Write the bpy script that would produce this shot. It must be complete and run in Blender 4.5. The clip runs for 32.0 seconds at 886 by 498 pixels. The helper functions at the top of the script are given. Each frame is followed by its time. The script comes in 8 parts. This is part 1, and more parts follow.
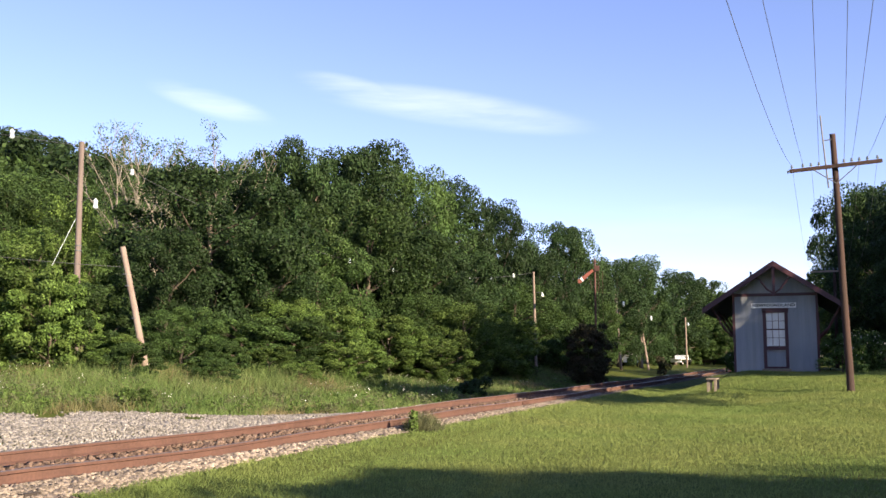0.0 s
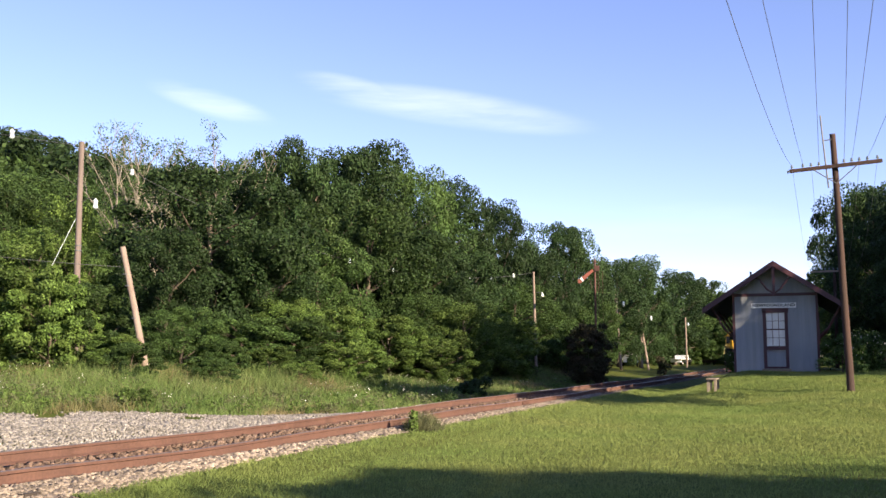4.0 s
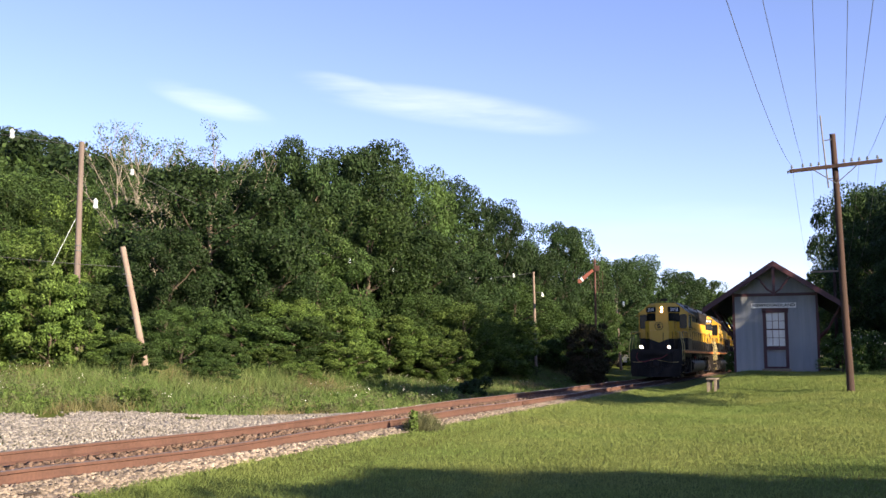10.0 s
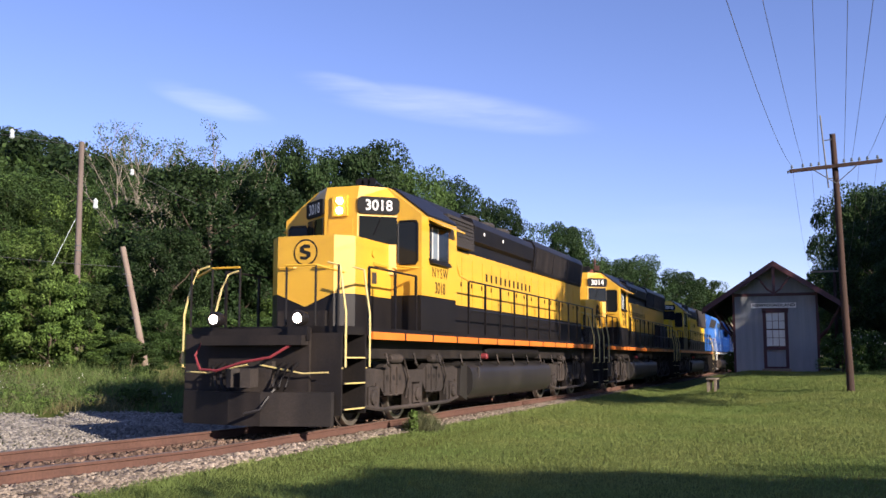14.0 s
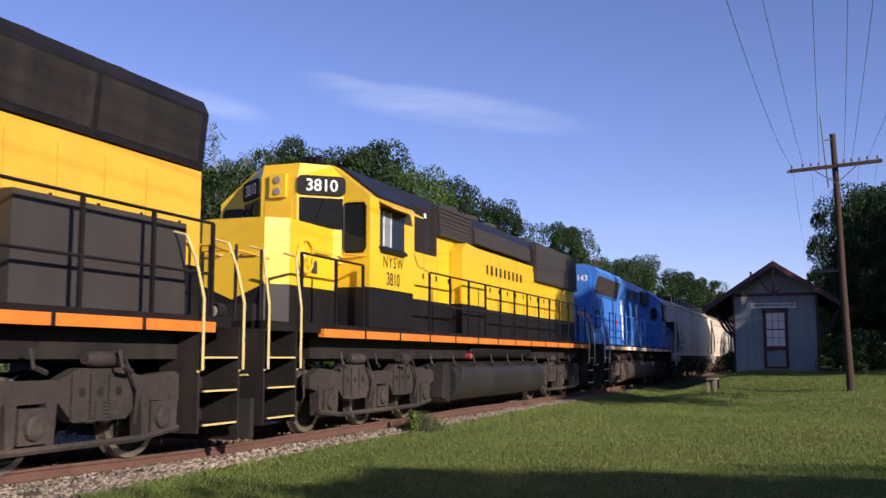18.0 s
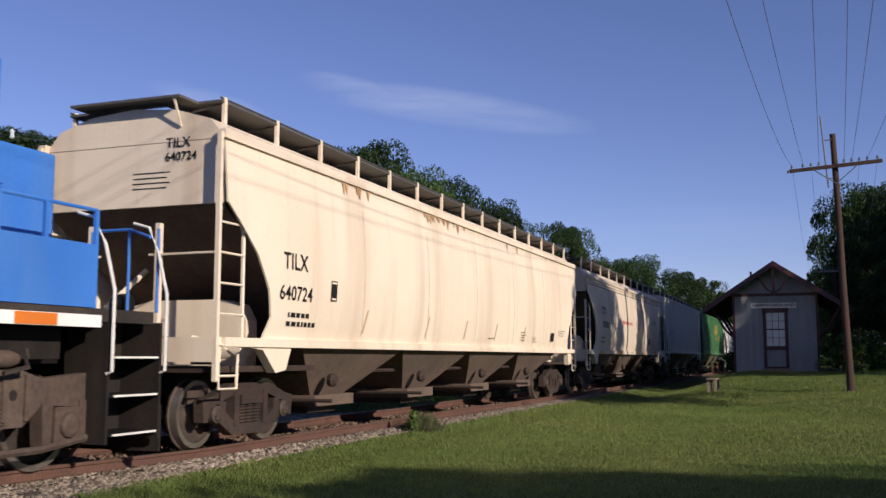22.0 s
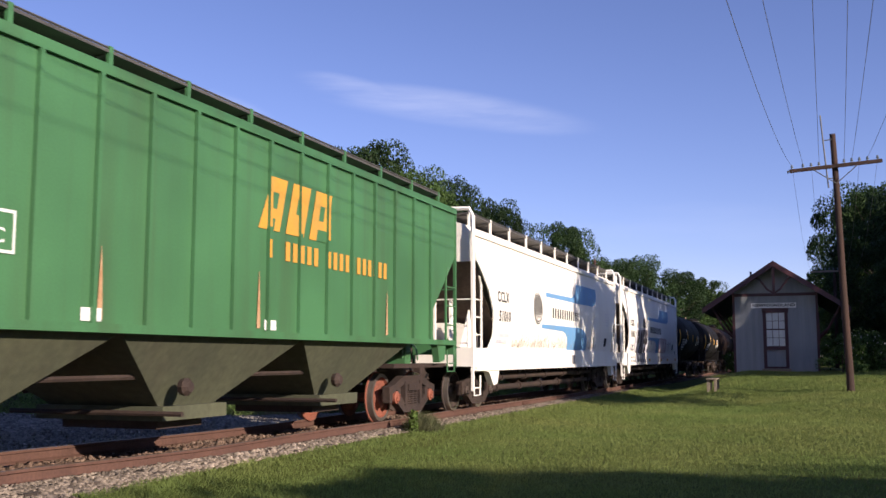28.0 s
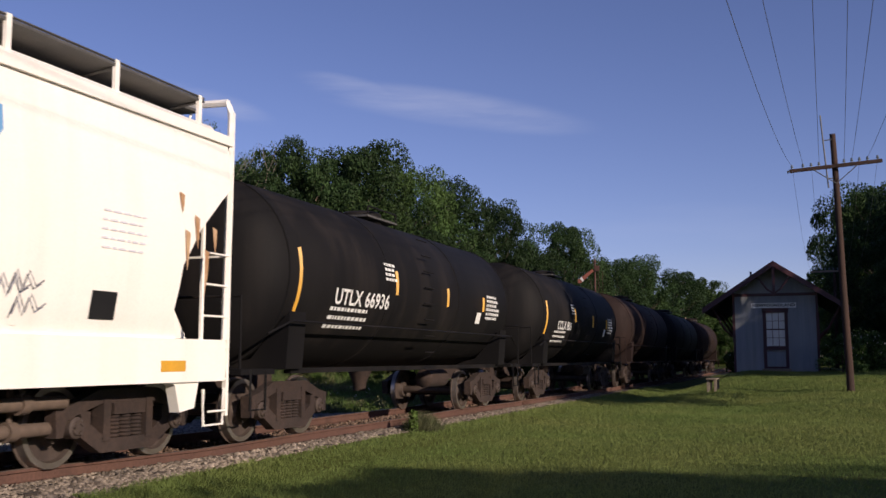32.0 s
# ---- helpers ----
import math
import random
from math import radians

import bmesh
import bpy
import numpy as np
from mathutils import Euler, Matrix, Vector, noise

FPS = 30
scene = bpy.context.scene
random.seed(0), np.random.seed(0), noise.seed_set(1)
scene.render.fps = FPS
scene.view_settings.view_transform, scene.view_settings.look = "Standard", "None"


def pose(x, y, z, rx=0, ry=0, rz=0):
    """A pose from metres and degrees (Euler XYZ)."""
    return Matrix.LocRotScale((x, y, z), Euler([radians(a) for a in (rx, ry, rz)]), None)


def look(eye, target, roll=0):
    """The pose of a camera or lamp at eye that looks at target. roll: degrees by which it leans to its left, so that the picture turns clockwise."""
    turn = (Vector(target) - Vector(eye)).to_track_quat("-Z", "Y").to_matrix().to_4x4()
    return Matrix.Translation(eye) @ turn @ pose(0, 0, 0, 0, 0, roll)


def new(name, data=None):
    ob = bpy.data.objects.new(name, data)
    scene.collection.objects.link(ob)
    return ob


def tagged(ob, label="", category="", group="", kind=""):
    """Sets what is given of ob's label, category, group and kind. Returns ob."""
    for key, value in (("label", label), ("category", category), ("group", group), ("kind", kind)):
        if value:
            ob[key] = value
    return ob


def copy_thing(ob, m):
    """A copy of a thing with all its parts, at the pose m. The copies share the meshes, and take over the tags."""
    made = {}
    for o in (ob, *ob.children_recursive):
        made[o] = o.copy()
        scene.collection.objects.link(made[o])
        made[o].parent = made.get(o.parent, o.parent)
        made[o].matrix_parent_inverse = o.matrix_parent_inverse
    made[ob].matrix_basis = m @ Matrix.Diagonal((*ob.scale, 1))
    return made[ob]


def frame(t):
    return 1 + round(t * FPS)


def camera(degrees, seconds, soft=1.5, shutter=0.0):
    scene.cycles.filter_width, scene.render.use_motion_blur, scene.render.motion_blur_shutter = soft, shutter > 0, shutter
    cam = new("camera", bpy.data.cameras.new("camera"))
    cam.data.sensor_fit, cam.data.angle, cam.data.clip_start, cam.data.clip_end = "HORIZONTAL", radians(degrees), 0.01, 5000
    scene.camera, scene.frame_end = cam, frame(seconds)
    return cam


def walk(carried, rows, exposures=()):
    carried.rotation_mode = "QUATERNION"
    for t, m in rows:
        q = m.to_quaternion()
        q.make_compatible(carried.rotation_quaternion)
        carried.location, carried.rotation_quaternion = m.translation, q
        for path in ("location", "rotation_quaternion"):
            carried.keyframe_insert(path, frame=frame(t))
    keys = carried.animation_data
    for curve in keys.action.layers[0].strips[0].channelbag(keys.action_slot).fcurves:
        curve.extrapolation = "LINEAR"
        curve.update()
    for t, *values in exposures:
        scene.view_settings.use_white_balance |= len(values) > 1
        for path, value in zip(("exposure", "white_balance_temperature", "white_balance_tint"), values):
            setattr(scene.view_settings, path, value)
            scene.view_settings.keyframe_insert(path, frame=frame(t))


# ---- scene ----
# ---- camera on its tripod ----
RT = 0.30  # top of rail above the lawn
cam = camera(48.52, 32.0, soft=1.5, shutter=0.08)
CAM = pose(8.65, 0.0, 1.51, 96.329, 0, 20.4555)
EXPOSURES = [(0, 1.97, 6900, 12), (9, 1.97, 6900, 12), (12.5, 1.88, 6800, 12), (13.6, 1.64, 6450, 13), (14.5, 1.14, 5950, 18), (16.5, 1.0, 5950, 18), (18.5, 0.97, 6100, 18),
             (20, 1.0, 6100, 18), (21.5, 0.85, 6100, 17), (22, 0.55, 6100, 15), (23, 0.34, 6200, 14), (24.2, 0.38, 6250, 15), (25.5, 0.58, 6300, 16), (27.5, 1.05, 6250, 18), (28.2, 0.98, 6250, 18),
             (29.1, 0.06, 6200, 18), (30.0, -0.06, 6200, 18), (30.6, -0.04, 6250, 18), (31.2, 0.06, 6300, 18), (32, 0.42, 6350, 18)]
walk(cam, [(0, CAM), (32, CAM)], EXPOSURES)

# ---- world and sun ----
SUN_EL, SUN_AZ = radians(21), math.atan2(0.90, -0.44)  # height; compass bearing from +y towards +x
world = bpy.data.worlds.new("sky")
scene.world = world
world.use_nodes = True
wn, wl = world.node_tree.nodes, world.node_tree.links
bg = wn["Background"]
sky = wn.new("ShaderNodeTexSky")
sky.sky_type, sky.sun_disc = "NISHITA", False
sky.sun_elevation, sky.sun_rotation = SUN_EL, SUN_AZ
sky.air_density, sky.dust_density, sky.ozone_density = 1.0, 0.1, 2.2
sky.altitude = 1200
bg.inputs[1].default_value = 0.058


def cirrus():
    """Thin high streaks of cloud over the whole sky, a little denser in two wisps."""
    co = wn.new("ShaderNodeTexCoord")
    mp = wn.new("ShaderNodeMapping")
    mp.inputs["Rotation"].default_value = (0.0, radians(-9), radians(20))
    mp.inputs["Scale"].default_value = (3.0, 3.0, 22.0)
    nz = wn.new("ShaderNodeTexNoise")
    nz.inputs["Scale"].default_value, nz.inputs["Detail"].default_value, nz.inputs["Roughness"].default_value = 1.6, 7.0, 0.55
    wl.new(co.outputs["Generated"], mp.inputs[0])
    wl.new(mp.outputs[0], nz.inputs[0])
    total = None
    for az, el, ra, re, tilt, gain in WISPS:
        d = Vector((math.sin(radians(az)) * math.cos(radians(el)), math.cos(radians(az)) * math.cos(radians(el)), math.sin(radians(el))))
        right = Vector((math.cos(radians(az)), -math.sin(radians(az)), 0))
        up = right.cross(d)
        r2 = right * math.cos(radians(tilt)) + up * math.sin(radians(tilt))
        u2 = up * math.cos(radians(tilt)) - right * math.sin(radians(tilt))
        sums = []
        for axis, size in ((r2, ra), (u2, re)):
            dot = wn.new("ShaderNodeVectorMath")
            dot.operation = "DOT_PRODUCT"
            dot.inputs[1].default_value = axis / math.sin(radians(size))
            wl.new(co.outputs["Generated"], dot.inputs[0])
            off = wn.new("ShaderNodeMath")
            off.operation = "SUBTRACT"
            off.inputs[1].default_value = d.dot(axis) / math.sin(radians(size))
            wl.new(dot.outputs["Value"], off.inputs[0])
            sq = wn.new("ShaderNodeMath")
            sq.operation = "MULTIPLY"
            wl.new(off.outputs[0], sq.inputs[0])
            wl.new(off.outputs[0], sq.inputs[1])
            sums.append(sq)
        add = wn.new("ShaderNodeMath")
        add.operation = "ADD"
        wl.new(sums[0].outputs[0], add.inputs[0])
        wl.new(sums[1].outputs[0], add.inputs[1])
        fall = wn.new("ShaderNodeMapRange")
        fall.interpolation_type = "SMOOTHERSTEP"
        fall.inputs["From Min"].default_value, fall.inputs["From Max"].default_value = 1.0, 0.0
        fall.inputs["To Min"].default_value, fall.inputs["To Max"].default_value = 0.0, gain
        wl.new(add.outputs[0], fall.inputs[0])
        if total is None:
            total = fall
        else:
            s = wn.new("ShaderNodeMath")
            s.operation = "MAXIMUM"
            wl.new(total.outputs[0], s.inputs[0])
            wl.new(fall.outputs[0], s.inputs[1])
            total = s
    ramp = wn.new("ShaderNodeMapRange")
    ramp.inputs["From Min"].default_value, ramp.inputs["From Max"].default_value = 0.38, 0.72
    wl.new(nz.outputs[0], ramp.inputs[0])
    mul = wn.new("ShaderNodeMath")
    mul.operation = "MULTIPLY"
    wl.new(ramp.outputs[0], mul.inputs[0])
    wl.new(total.outputs[0], mul.inputs[1])
    mix = wn.new("ShaderNodeMixRGB")
    mix.inputs[2].default_value = (8.6, 8.8, 10.0, 1)
    wl.new(mul.outputs[0], mix.inputs[0])
    hue = wn.new("ShaderNodeMixRGB")  # summer blue
    hue.blend_type, hue.inputs[0].default_value, hue.inputs[2].default_value = "MULTIPLY", 1.0, (1.12, 1.0, 1.26, 1)
    wl.new(sky.outputs[0], hue.inputs[1])
    wl.new(hue.outputs[0], mix.inputs[1])
    wl.new(mix.outputs[0], bg.inputs[0])


# bearing, height, half length, half thickness, tilt, density
WISPS = [(-20.0, 14.5, 9.5, 1.25, -8, 0.27), (-25.5, 15.4, 4.2, 0.9, -12, 0.30), (-34.0, 14.4, 4.2, 0.9, -14, 0.26), (-6.0, 7.5, 9.0, 1.6, -3, 0.06), (60, 25, 30, 6, 5, 0.4), (150, 30, 30, 8, 10, 0.4)]
cirrus()
sun = new("sun", bpy.data.lights.new("sun", "SUN"))
sun.data.energy, sun.data.angle, sun.data.color = 3.75, radians(0.55), (1.0, 0.87, 0.68)
SUN_DIR = Vector((math.sin(SUN_AZ) * math.cos(SUN_EL), math.cos(SUN_AZ) * math.cos(SUN_EL), math.sin(SUN_EL)))
sun.matrix_world = look((40, -40, 30), Vector((40, -40, 30)) - SUN_DIR)


# ---- materials ----
def mat(name, col, col2=None, rough=0.6, metal=0.0, scale=2.0, lo=0.35, hi=0.7, fine=0.25, fscale=40.0, bump=0.0, bscale=60.0,
        stretch=(1, 1, 1), dirt=None, dirt_amt=0.0, dirt_scale=1.2, dirt_stretch=(1.6, 1.6, 0.25), rnd=0.0, island=0.0, spec=0.5, translucent=0.0):
    """A surface with two scales of colour change, dirt streaks and fine relief."""
    m = bpy.data.materials.new(name)
    m.use_nodes = True
    n, l = m.node_tree.nodes, m.node_tree.links
    b = n["Principled BSDF"]
    b.inputs["Roughness"].default_value, b.inputs["Metallic"].default_value = rough, metal
    b.inputs["Specular IOR Level"].default_value = spec
    col2 = col2 or tuple(c * 0.72 for c in col)
    co = n.new("ShaderNodeTexCoord")

    def tex(sc, st, detail=5.0):
        mp = n.new("ShaderNodeMapping")
        mp.inputs["Scale"].default_value = st
        l.new(co.outputs["Object"], mp.inputs[0])
        t = n.new("ShaderNodeTexNoise")
        t.inputs["Scale"].default_value, t.inputs["Detail"].default_value = sc, detail
        l.new(mp.outputs[0], t.inputs[0])
        return t

    def rng(src, a, c, lo2=0.0, hi2=1.0):
        r = n.new("ShaderNodeMapRange")
        for k, v in zip(("From Min", "From Max", "To Min", "To Max"), (a, c, lo2, hi2)):
            r.inputs[k].default_value = v
        l.new(src, r.inputs[0])
        return r.outputs[0]

    def mix(kind, fac, a, c):
        x = n.new("ShaderNodeMixRGB")
        x.blend_type = kind
        for i, v in ((0, fac), (1, a), (2, c)):
            if hasattr(v, "links"):
                l.new(v, x.inputs[i])
            else:
                x.inputs[i].default_value = v if i == 0 else (*v, 1)
        return x.outputs[0]

    out = mix("MIX", rng(tex(scale, stretch).outputs[0], lo, hi), col, col2)
    if dirt_amt:
        out = mix("MIX", rng(tex(dirt_scale, dirt_stretch, 8.0).outputs[0], 0.48, 0.75, 0.0, dirt_amt), out, dirt or (0.12, 0.09, 0.06))
    if fine:
        g = rng(tex(fscale, (1, 1, 1), 3.0).outputs[0], 0.25, 0.75, 1 - fine, 1 + fine)
        v = n.new("ShaderNodeVectorMath")
        v.operation = "SCALE"
        l.new(out, v.inputs[0])
        l.new(g, v.inputs["Scale"])
        out = v.outputs[0]
    for amount, node, sock in ((rnd, "ShaderNodeObjectInfo", "Random"), (island, "ShaderNodeNewGeometry", "Random Per Island")):
        if amount:
            i = n.new(node)
            v = n.new("ShaderNodeVectorMath")
            v.operation = "SCALE"
            l.new(out, v.inputs[0])
            l.new(rng(i.outputs[sock], 0, 1, 1 - amount, 1 + amount), v.inputs["Scale"])
            out = v.outputs[0]
    l.new(out, b.inputs["Base Color"])
    if bump:
        bp = n.new("ShaderNodeBump")
        bp.inputs["Strength"].default_value, bp.inputs["Distance"].default_value = bump, 0.02
        l.new(tex(bscale, (1, 1, 1), 4.0).outputs[0], bp.inputs["Height"])
        l.new(bp.outputs[0], b.inputs["Normal"])
    if translucent:
        tr = n.new("ShaderNodeBsdfTranslucent")
        l.new(out, tr.inputs[0])
        ms = n.new("ShaderNodeMixShader")
        ms.inputs[0].default_value = translucent
        l.new(b.outputs[0], ms.inputs[1])
        l.new(tr.outputs[0], ms.inputs[2])
        l.new(ms.outputs[0], n["Material Output"].inputs[0])
    return m


def glow(name, col, strength):
    m = bpy.data.materials.new(name)
    m.use_nodes = True
    b = m.node_tree.nodes["Principled BSDF"]
    b.inputs["Base Color"].default_value = (*col, 1)
    b.inputs["Emission Color"].default_value = (*col, 1)
    b.inputs["Emission Strength"].default_value = strength
    return m


def glass(name, col=(0.012, 0.014, 0.016), rough=0.08):
    m = bpy.data.materials.new(name)
    m.use_nodes = True
    b = m.node_tree.nodes["Principled BSDF"]
    b.inputs["Base Color"].default_value = (*col, 1)
    b.inputs["Roughness"].default_value = rough
    b.inputs["Specular IOR Level"].default_value = 0.18
    return m


M = dict(
    grass=mat("lawn_soil", (0.055, 0.078, 0.013), (0.088, 0.095, 0.021), 0.95, scale=0.35, fine=0.5, fscale=30, bump=0.6, bscale=25, spec=0.1),
    blade=mat("grass_blade", (0.140, 0.196, 0.054), (0.198, 0.222, 0.072), 0.8, scale=0.25, fine=0.2, fscale=3, island=0.3, spec=0.15, translucent=0.3),
    meadow=mat("meadow_blade", (0.098, 0.160, 0.044), (0.158, 0.190, 0.072), 0.85, scale=0.22, fine=0.25, fscale=1.2, island=0.35, spec=0.15, translucent=0.3),
    straw=mat("straw_blade", (0.220, 0.182, 0.094), (0.143, 0.138, 0.061), 0.85, scale=0.3, fine=0.25, fscale=1.2, island=0.3, spec=0.15, translucent=0.3),
    leaf=mat("leaf_mid", (0.036, 0.068, 0.018), (0.058, 0.096, 0.027), 0.6, scale=0.25, fine=0.3, fscale=1.0, island=0.5, rnd=0.32, spec=0.15, translucent=0.26),
    leaf_dark=mat("leaf_dark", (0.022, 0.044, 0.014), (0.034, 0.060, 0.020), 0.6, scale=0.25, fine=0.3, fscale=1.0, island=0.5, rnd=0.32, spec=0.15, translucent=0.26),
    leaf_light=mat("leaf_light", (0.070, 0.121, 0.026), (0.096, 0.140, 0.035), 0.6, scale=0.25, fine=0.3, fscale=1.0, island=0.5, rnd=0.32, spec=0.15, translucent=0.26),
    cedar=mat("cedar_needles", (0.026, 0.030, 0.016), (0.060, 0.045, 0.028), 0.9, scale=1.2, fine=0.3, fscale=3, island=0.4, spec=0.1),
    bark=mat("bark", (0.070, 0.052, 0.038), (0.119, 0.098, 0.077), 0.9, scale=3, stretch=(2, 2, 0.4), bump=0.6, bscale=15, spec=0.2),
    pale_bark=mat("pale_bark", (0.247, 0.217, 0.173), (0.150, 0.128, 0.098), 0.9, scale=3, stretch=(2, 2, 0.4), bump=0.5, bscale=15, spec=0.2),
    stone=mat("ballast_stone", (0.238, 0.194, 0.151), (0.171, 0.138, 0.112), 0.9, scale=1.5, fine=0.3, fscale=25, island=0.45, rnd=0.3, spec=0.2),
    stone_grey=mat("gravel_stone", (0.300, 0.275, 0.245), (0.215, 0.195, 0.170), 0.9, scale=1.0, fine=0.3, fscale=25, island=0.45, rnd=0.3, spec=0.2),
    bed=mat("ballast_bed", (0.144, 0.120, 0.096), (0.096, 0.079, 0.062), 0.95, scale=2.0, fine=0.5, fscale=22, bump=1.0, bscale=14, spec=0.1),
    rail=mat("rail_rust", (0.118, 0.062, 0.046), (0.088, 0.047, 0.036), 0.85, scale=3, fine=0.2, fscale=30, bump=0.3, spec=0.25),
    rail_top=mat("rail_head", (0.252, 0.189, 0.154), (0.196, 0.140, 0.112), 0.42, metal=0.6, scale=2, fine=0.1, spec=0.4),
    tie=mat("tie_wood", (0.054, 0.039, 0.030), (0.090, 0.069, 0.054), 0.95, scale=3, stretch=(0.3, 3, 3), bump=0.6, rnd=0.3),
    pole=mat("pole_wood", (0.050, 0.025, 0.018), (0.030, 0.017, 0.013), 0.9, scale=2, stretch=(3, 3, 0.3), bump=0.5, bscale=30),
    pole_pale=mat("weathered_pole", (0.229, 0.178, 0.143), (0.167, 0.117, 0.094), 0.9, scale=2, stretch=(3, 3, 0.3), bump=0.5, bscale=30),
    pole_grey=mat("grey_pole", (0.165, 0.128, 0.110), (0.115, 0.088, 0.075), 0.9, scale=2, stretch=(3, 3, 0.3), bump=0.5, bscale=30),
    wire=mat("wire", (0.06, 0.06, 0.065), (0.1, 0.1, 0.1), 0.6, fine=0),
    insulator=mat("insulator", (0.5, 0.56, 0.58), (0.6, 0.63, 0.62), 0.25, fine=0),
    board=mat("station_boards", (0.250, 0.268, 0.290), (0.205, 0.222, 0.243), 0.7, scale=1.5, stretch=(3, 3, 0.4), dirt=(0.25, 0.24, 0.22), dirt_amt=0.4, fine=0.12, bump=0.2, rnd=0.06),
    maroon=mat("maroon_paint", (0.057, 0.016, 0.020), (0.045, 0.013, 0.018), 0.55, scale=3, fine=0.15, bump=0.15),
    roof=mat("roof_shingle", (0.05, 0.042, 0.042), (0.085, 0.07, 0.065), 0.9, scale=3, fine=0.3, bump=0.6, bscale=30, rnd=0.2),
    white=mat("white_paint", (0.80, 0.79, 0.76), (0.70, 0.69, 0.65), 0.55, scale=2, fine=0.06),
    black_letter=mat("black_letter", (0.014, 0.014, 0.016), (0.02, 0.02, 0.02), 0.7, fine=0, spec=0.1),
    yellow=mat("yellow_paint", (0.655, 0.375, 0.033), (0.610, 0.338, 0.029), 0.38, scale=1.2, fine=0.05, dirt=(0.35, 0.21, 0.05), dirt_amt=0.28),
    yellow_fresh=mat("bright_yellow_paint", (0.700, 0.455, 0.015), (0.670, 0.415, 0.015), 0.32, scale=1.2, fine=0.04, dirt=(0.4, 0.25, 0.04), dirt_amt=0.15),
    black=mat("black_paint", (0.008, 0.007, 0.008), (0.013, 0.011, 0.011), 0.45, scale=1.5, fine=0.15, dirt=(0.022, 0.018, 0.015), dirt_amt=0.25, spec=0.25),
    grille=mat("dark_grille", (0.033, 0.027, 0.024), (0.024, 0.020, 0.018), 0.7, scale=2, fine=0.2, bump=0.5, bscale=90),
    orange=mat("orange_stripe", (0.680, 0.192, 0.024), (0.600, 0.152, 0.016), 0.45, scale=1.5, fine=0.06, dirt=(0.2, 0.1, 0.05), dirt_amt=0.25),
    under=mat("underframe_grime", (0.030, 0.022, 0.018), (0.016, 0.012, 0.010), 0.8, scale=2.0, fine=0.3, fscale=14, bump=0.4, bscale=30, dirt=(0.105, 0.076, 0.060), dirt_amt=0.45, dirt_stretch=(1, 1, 1)),
    tank_black=mat("fuel_tank", (0.013, 0.011, 0.011), (0.023, 0.020, 0.017), 0.5, scale=0.8, fine=0.12, dirt=(0.06, 0.05, 0.042), dirt_amt=0.3),
    rim=mat("bright_wheel_rim", (0.42, 0.37, 0.33), (0.30, 0.25, 0.22), 0.32, metal=0.8, scale=5, fine=0.1),
    steel=mat("wheel_steel", (0.095, 0.070, 0.058), (0.055, 0.040, 0.034), 0.6, metal=0.3, scale=5, fine=0.15),
    chute_pale=mat("pale_chute_grime", (0.42, 0.365, 0.295), (0.32, 0.27, 0.215), 0.8, scale=1.0, fine=0.15, fscale=10, bump=0.15, dirt=(0.18, 0.14, 0.10), dirt_amt=0.6),
    rust=mat("rusty_steel", (0.040, 0.023, 0.017), (0.024, 0.015, 0.012), 0.85, scale=3, fine=0.3, fscale=20, bump=0.4, bscale=35, dirt=(0.09, 0.065, 0.052), dirt_amt=0.2, dirt_stretch=(1, 1, 1)),
    wheel_red=mat("rust_red_wheel", (0.26, 0.08, 0.045), (0.17, 0.06, 0.04), 0.8, scale=4, fine=0.25),
    blue=mat("blue_paint", (0.047, 0.178, 0.561), (0.038, 0.149, 0.493), 0.45, scale=1.0, fine=0.07, dirt=(0.11, 0.22, 0.42), dirt_amt=0.4),
    cream=mat("cream_paint", (0.778, 0.670, 0.529), (0.713, 0.599, 0.464), 0.55, scale=0.5, fine=0.06, dirt=(0.45, 0.33, 0.22), dirt_amt=0.55, dirt_scale=0.9, dirt_stretch=(2, 2, 0.12)),
    tan=mat("tan_paint", (0.62, 0.525, 0.415), (0.55, 0.460, 0.360), 0.6, scale=0.5, fine=0.06, dirt=(0.40, 0.33, 0.25), dirt_amt=0.45, dirt_scale=0.9, dirt_stretch=(2, 2, 0.15)),
    greige=mat("grey_paint", (0.64, 0.60, 0.53), (0.58, 0.54, 0.47), 0.6, scale=0.5, fine=0.06, dirt=(0.40, 0.34, 0.28), dirt_amt=0.45, dirt_scale=1.0, dirt_stretch=(2, 2, 0.15)),
    green=mat("green_paint", (0.060, 0.176, 0.072), (0.046, 0.132, 0.055), 0.5, scale=0.6, fine=0.08, dirt=(0.05, 0.085, 0.038), dirt_amt=0.75, dirt_scale=1.0, dirt_stretch=(2, 2, 0.15)),
    white_car=mat("white_car_paint", (0.92, 0.88, 0.81), (0.90, 0.85, 0.77), 0.5, scale=0.5, fine=0.04, dirt=(0.62, 0.54, 0.45), dirt_amt=0.25, dirt_scale=1.0, dirt_stretch=(2, 2, 0.12)),
    tank_car=mat("tank_car_black", (0.007, 0.0065, 0.007), (0.011, 0.010, 0.010), 0.7, spec=0.14, scale=0.6, fine=0.12, dirt=(0.045, 0.036, 0.031), dirt_amt=0.35, dirt_scale=0.9, dirt_stretch=(2, 2, 0.15)),
    tank_rusty=mat("tank_car_brown", (0.026, 0.016, 0.014), (0.018, 0.012, 0.011), 0.75, spec=0.12, scale=0.6, fine=0.15, dirt=(0.08, 0.055, 0.048), dirt_amt=0.4),
    # grime of the chutes; also the painted shade on the white cars' slope sheets
    chute=mat("chute_grime_slope_shade", (0.130, 0.090, 0.066), (0.088, 0.063, 0.049), 0.85, scale=1.0, fine=0.2, fscale=10, bump=0.2, dirt=(0.09, 0.065, 0.05), dirt_amt=0.6),
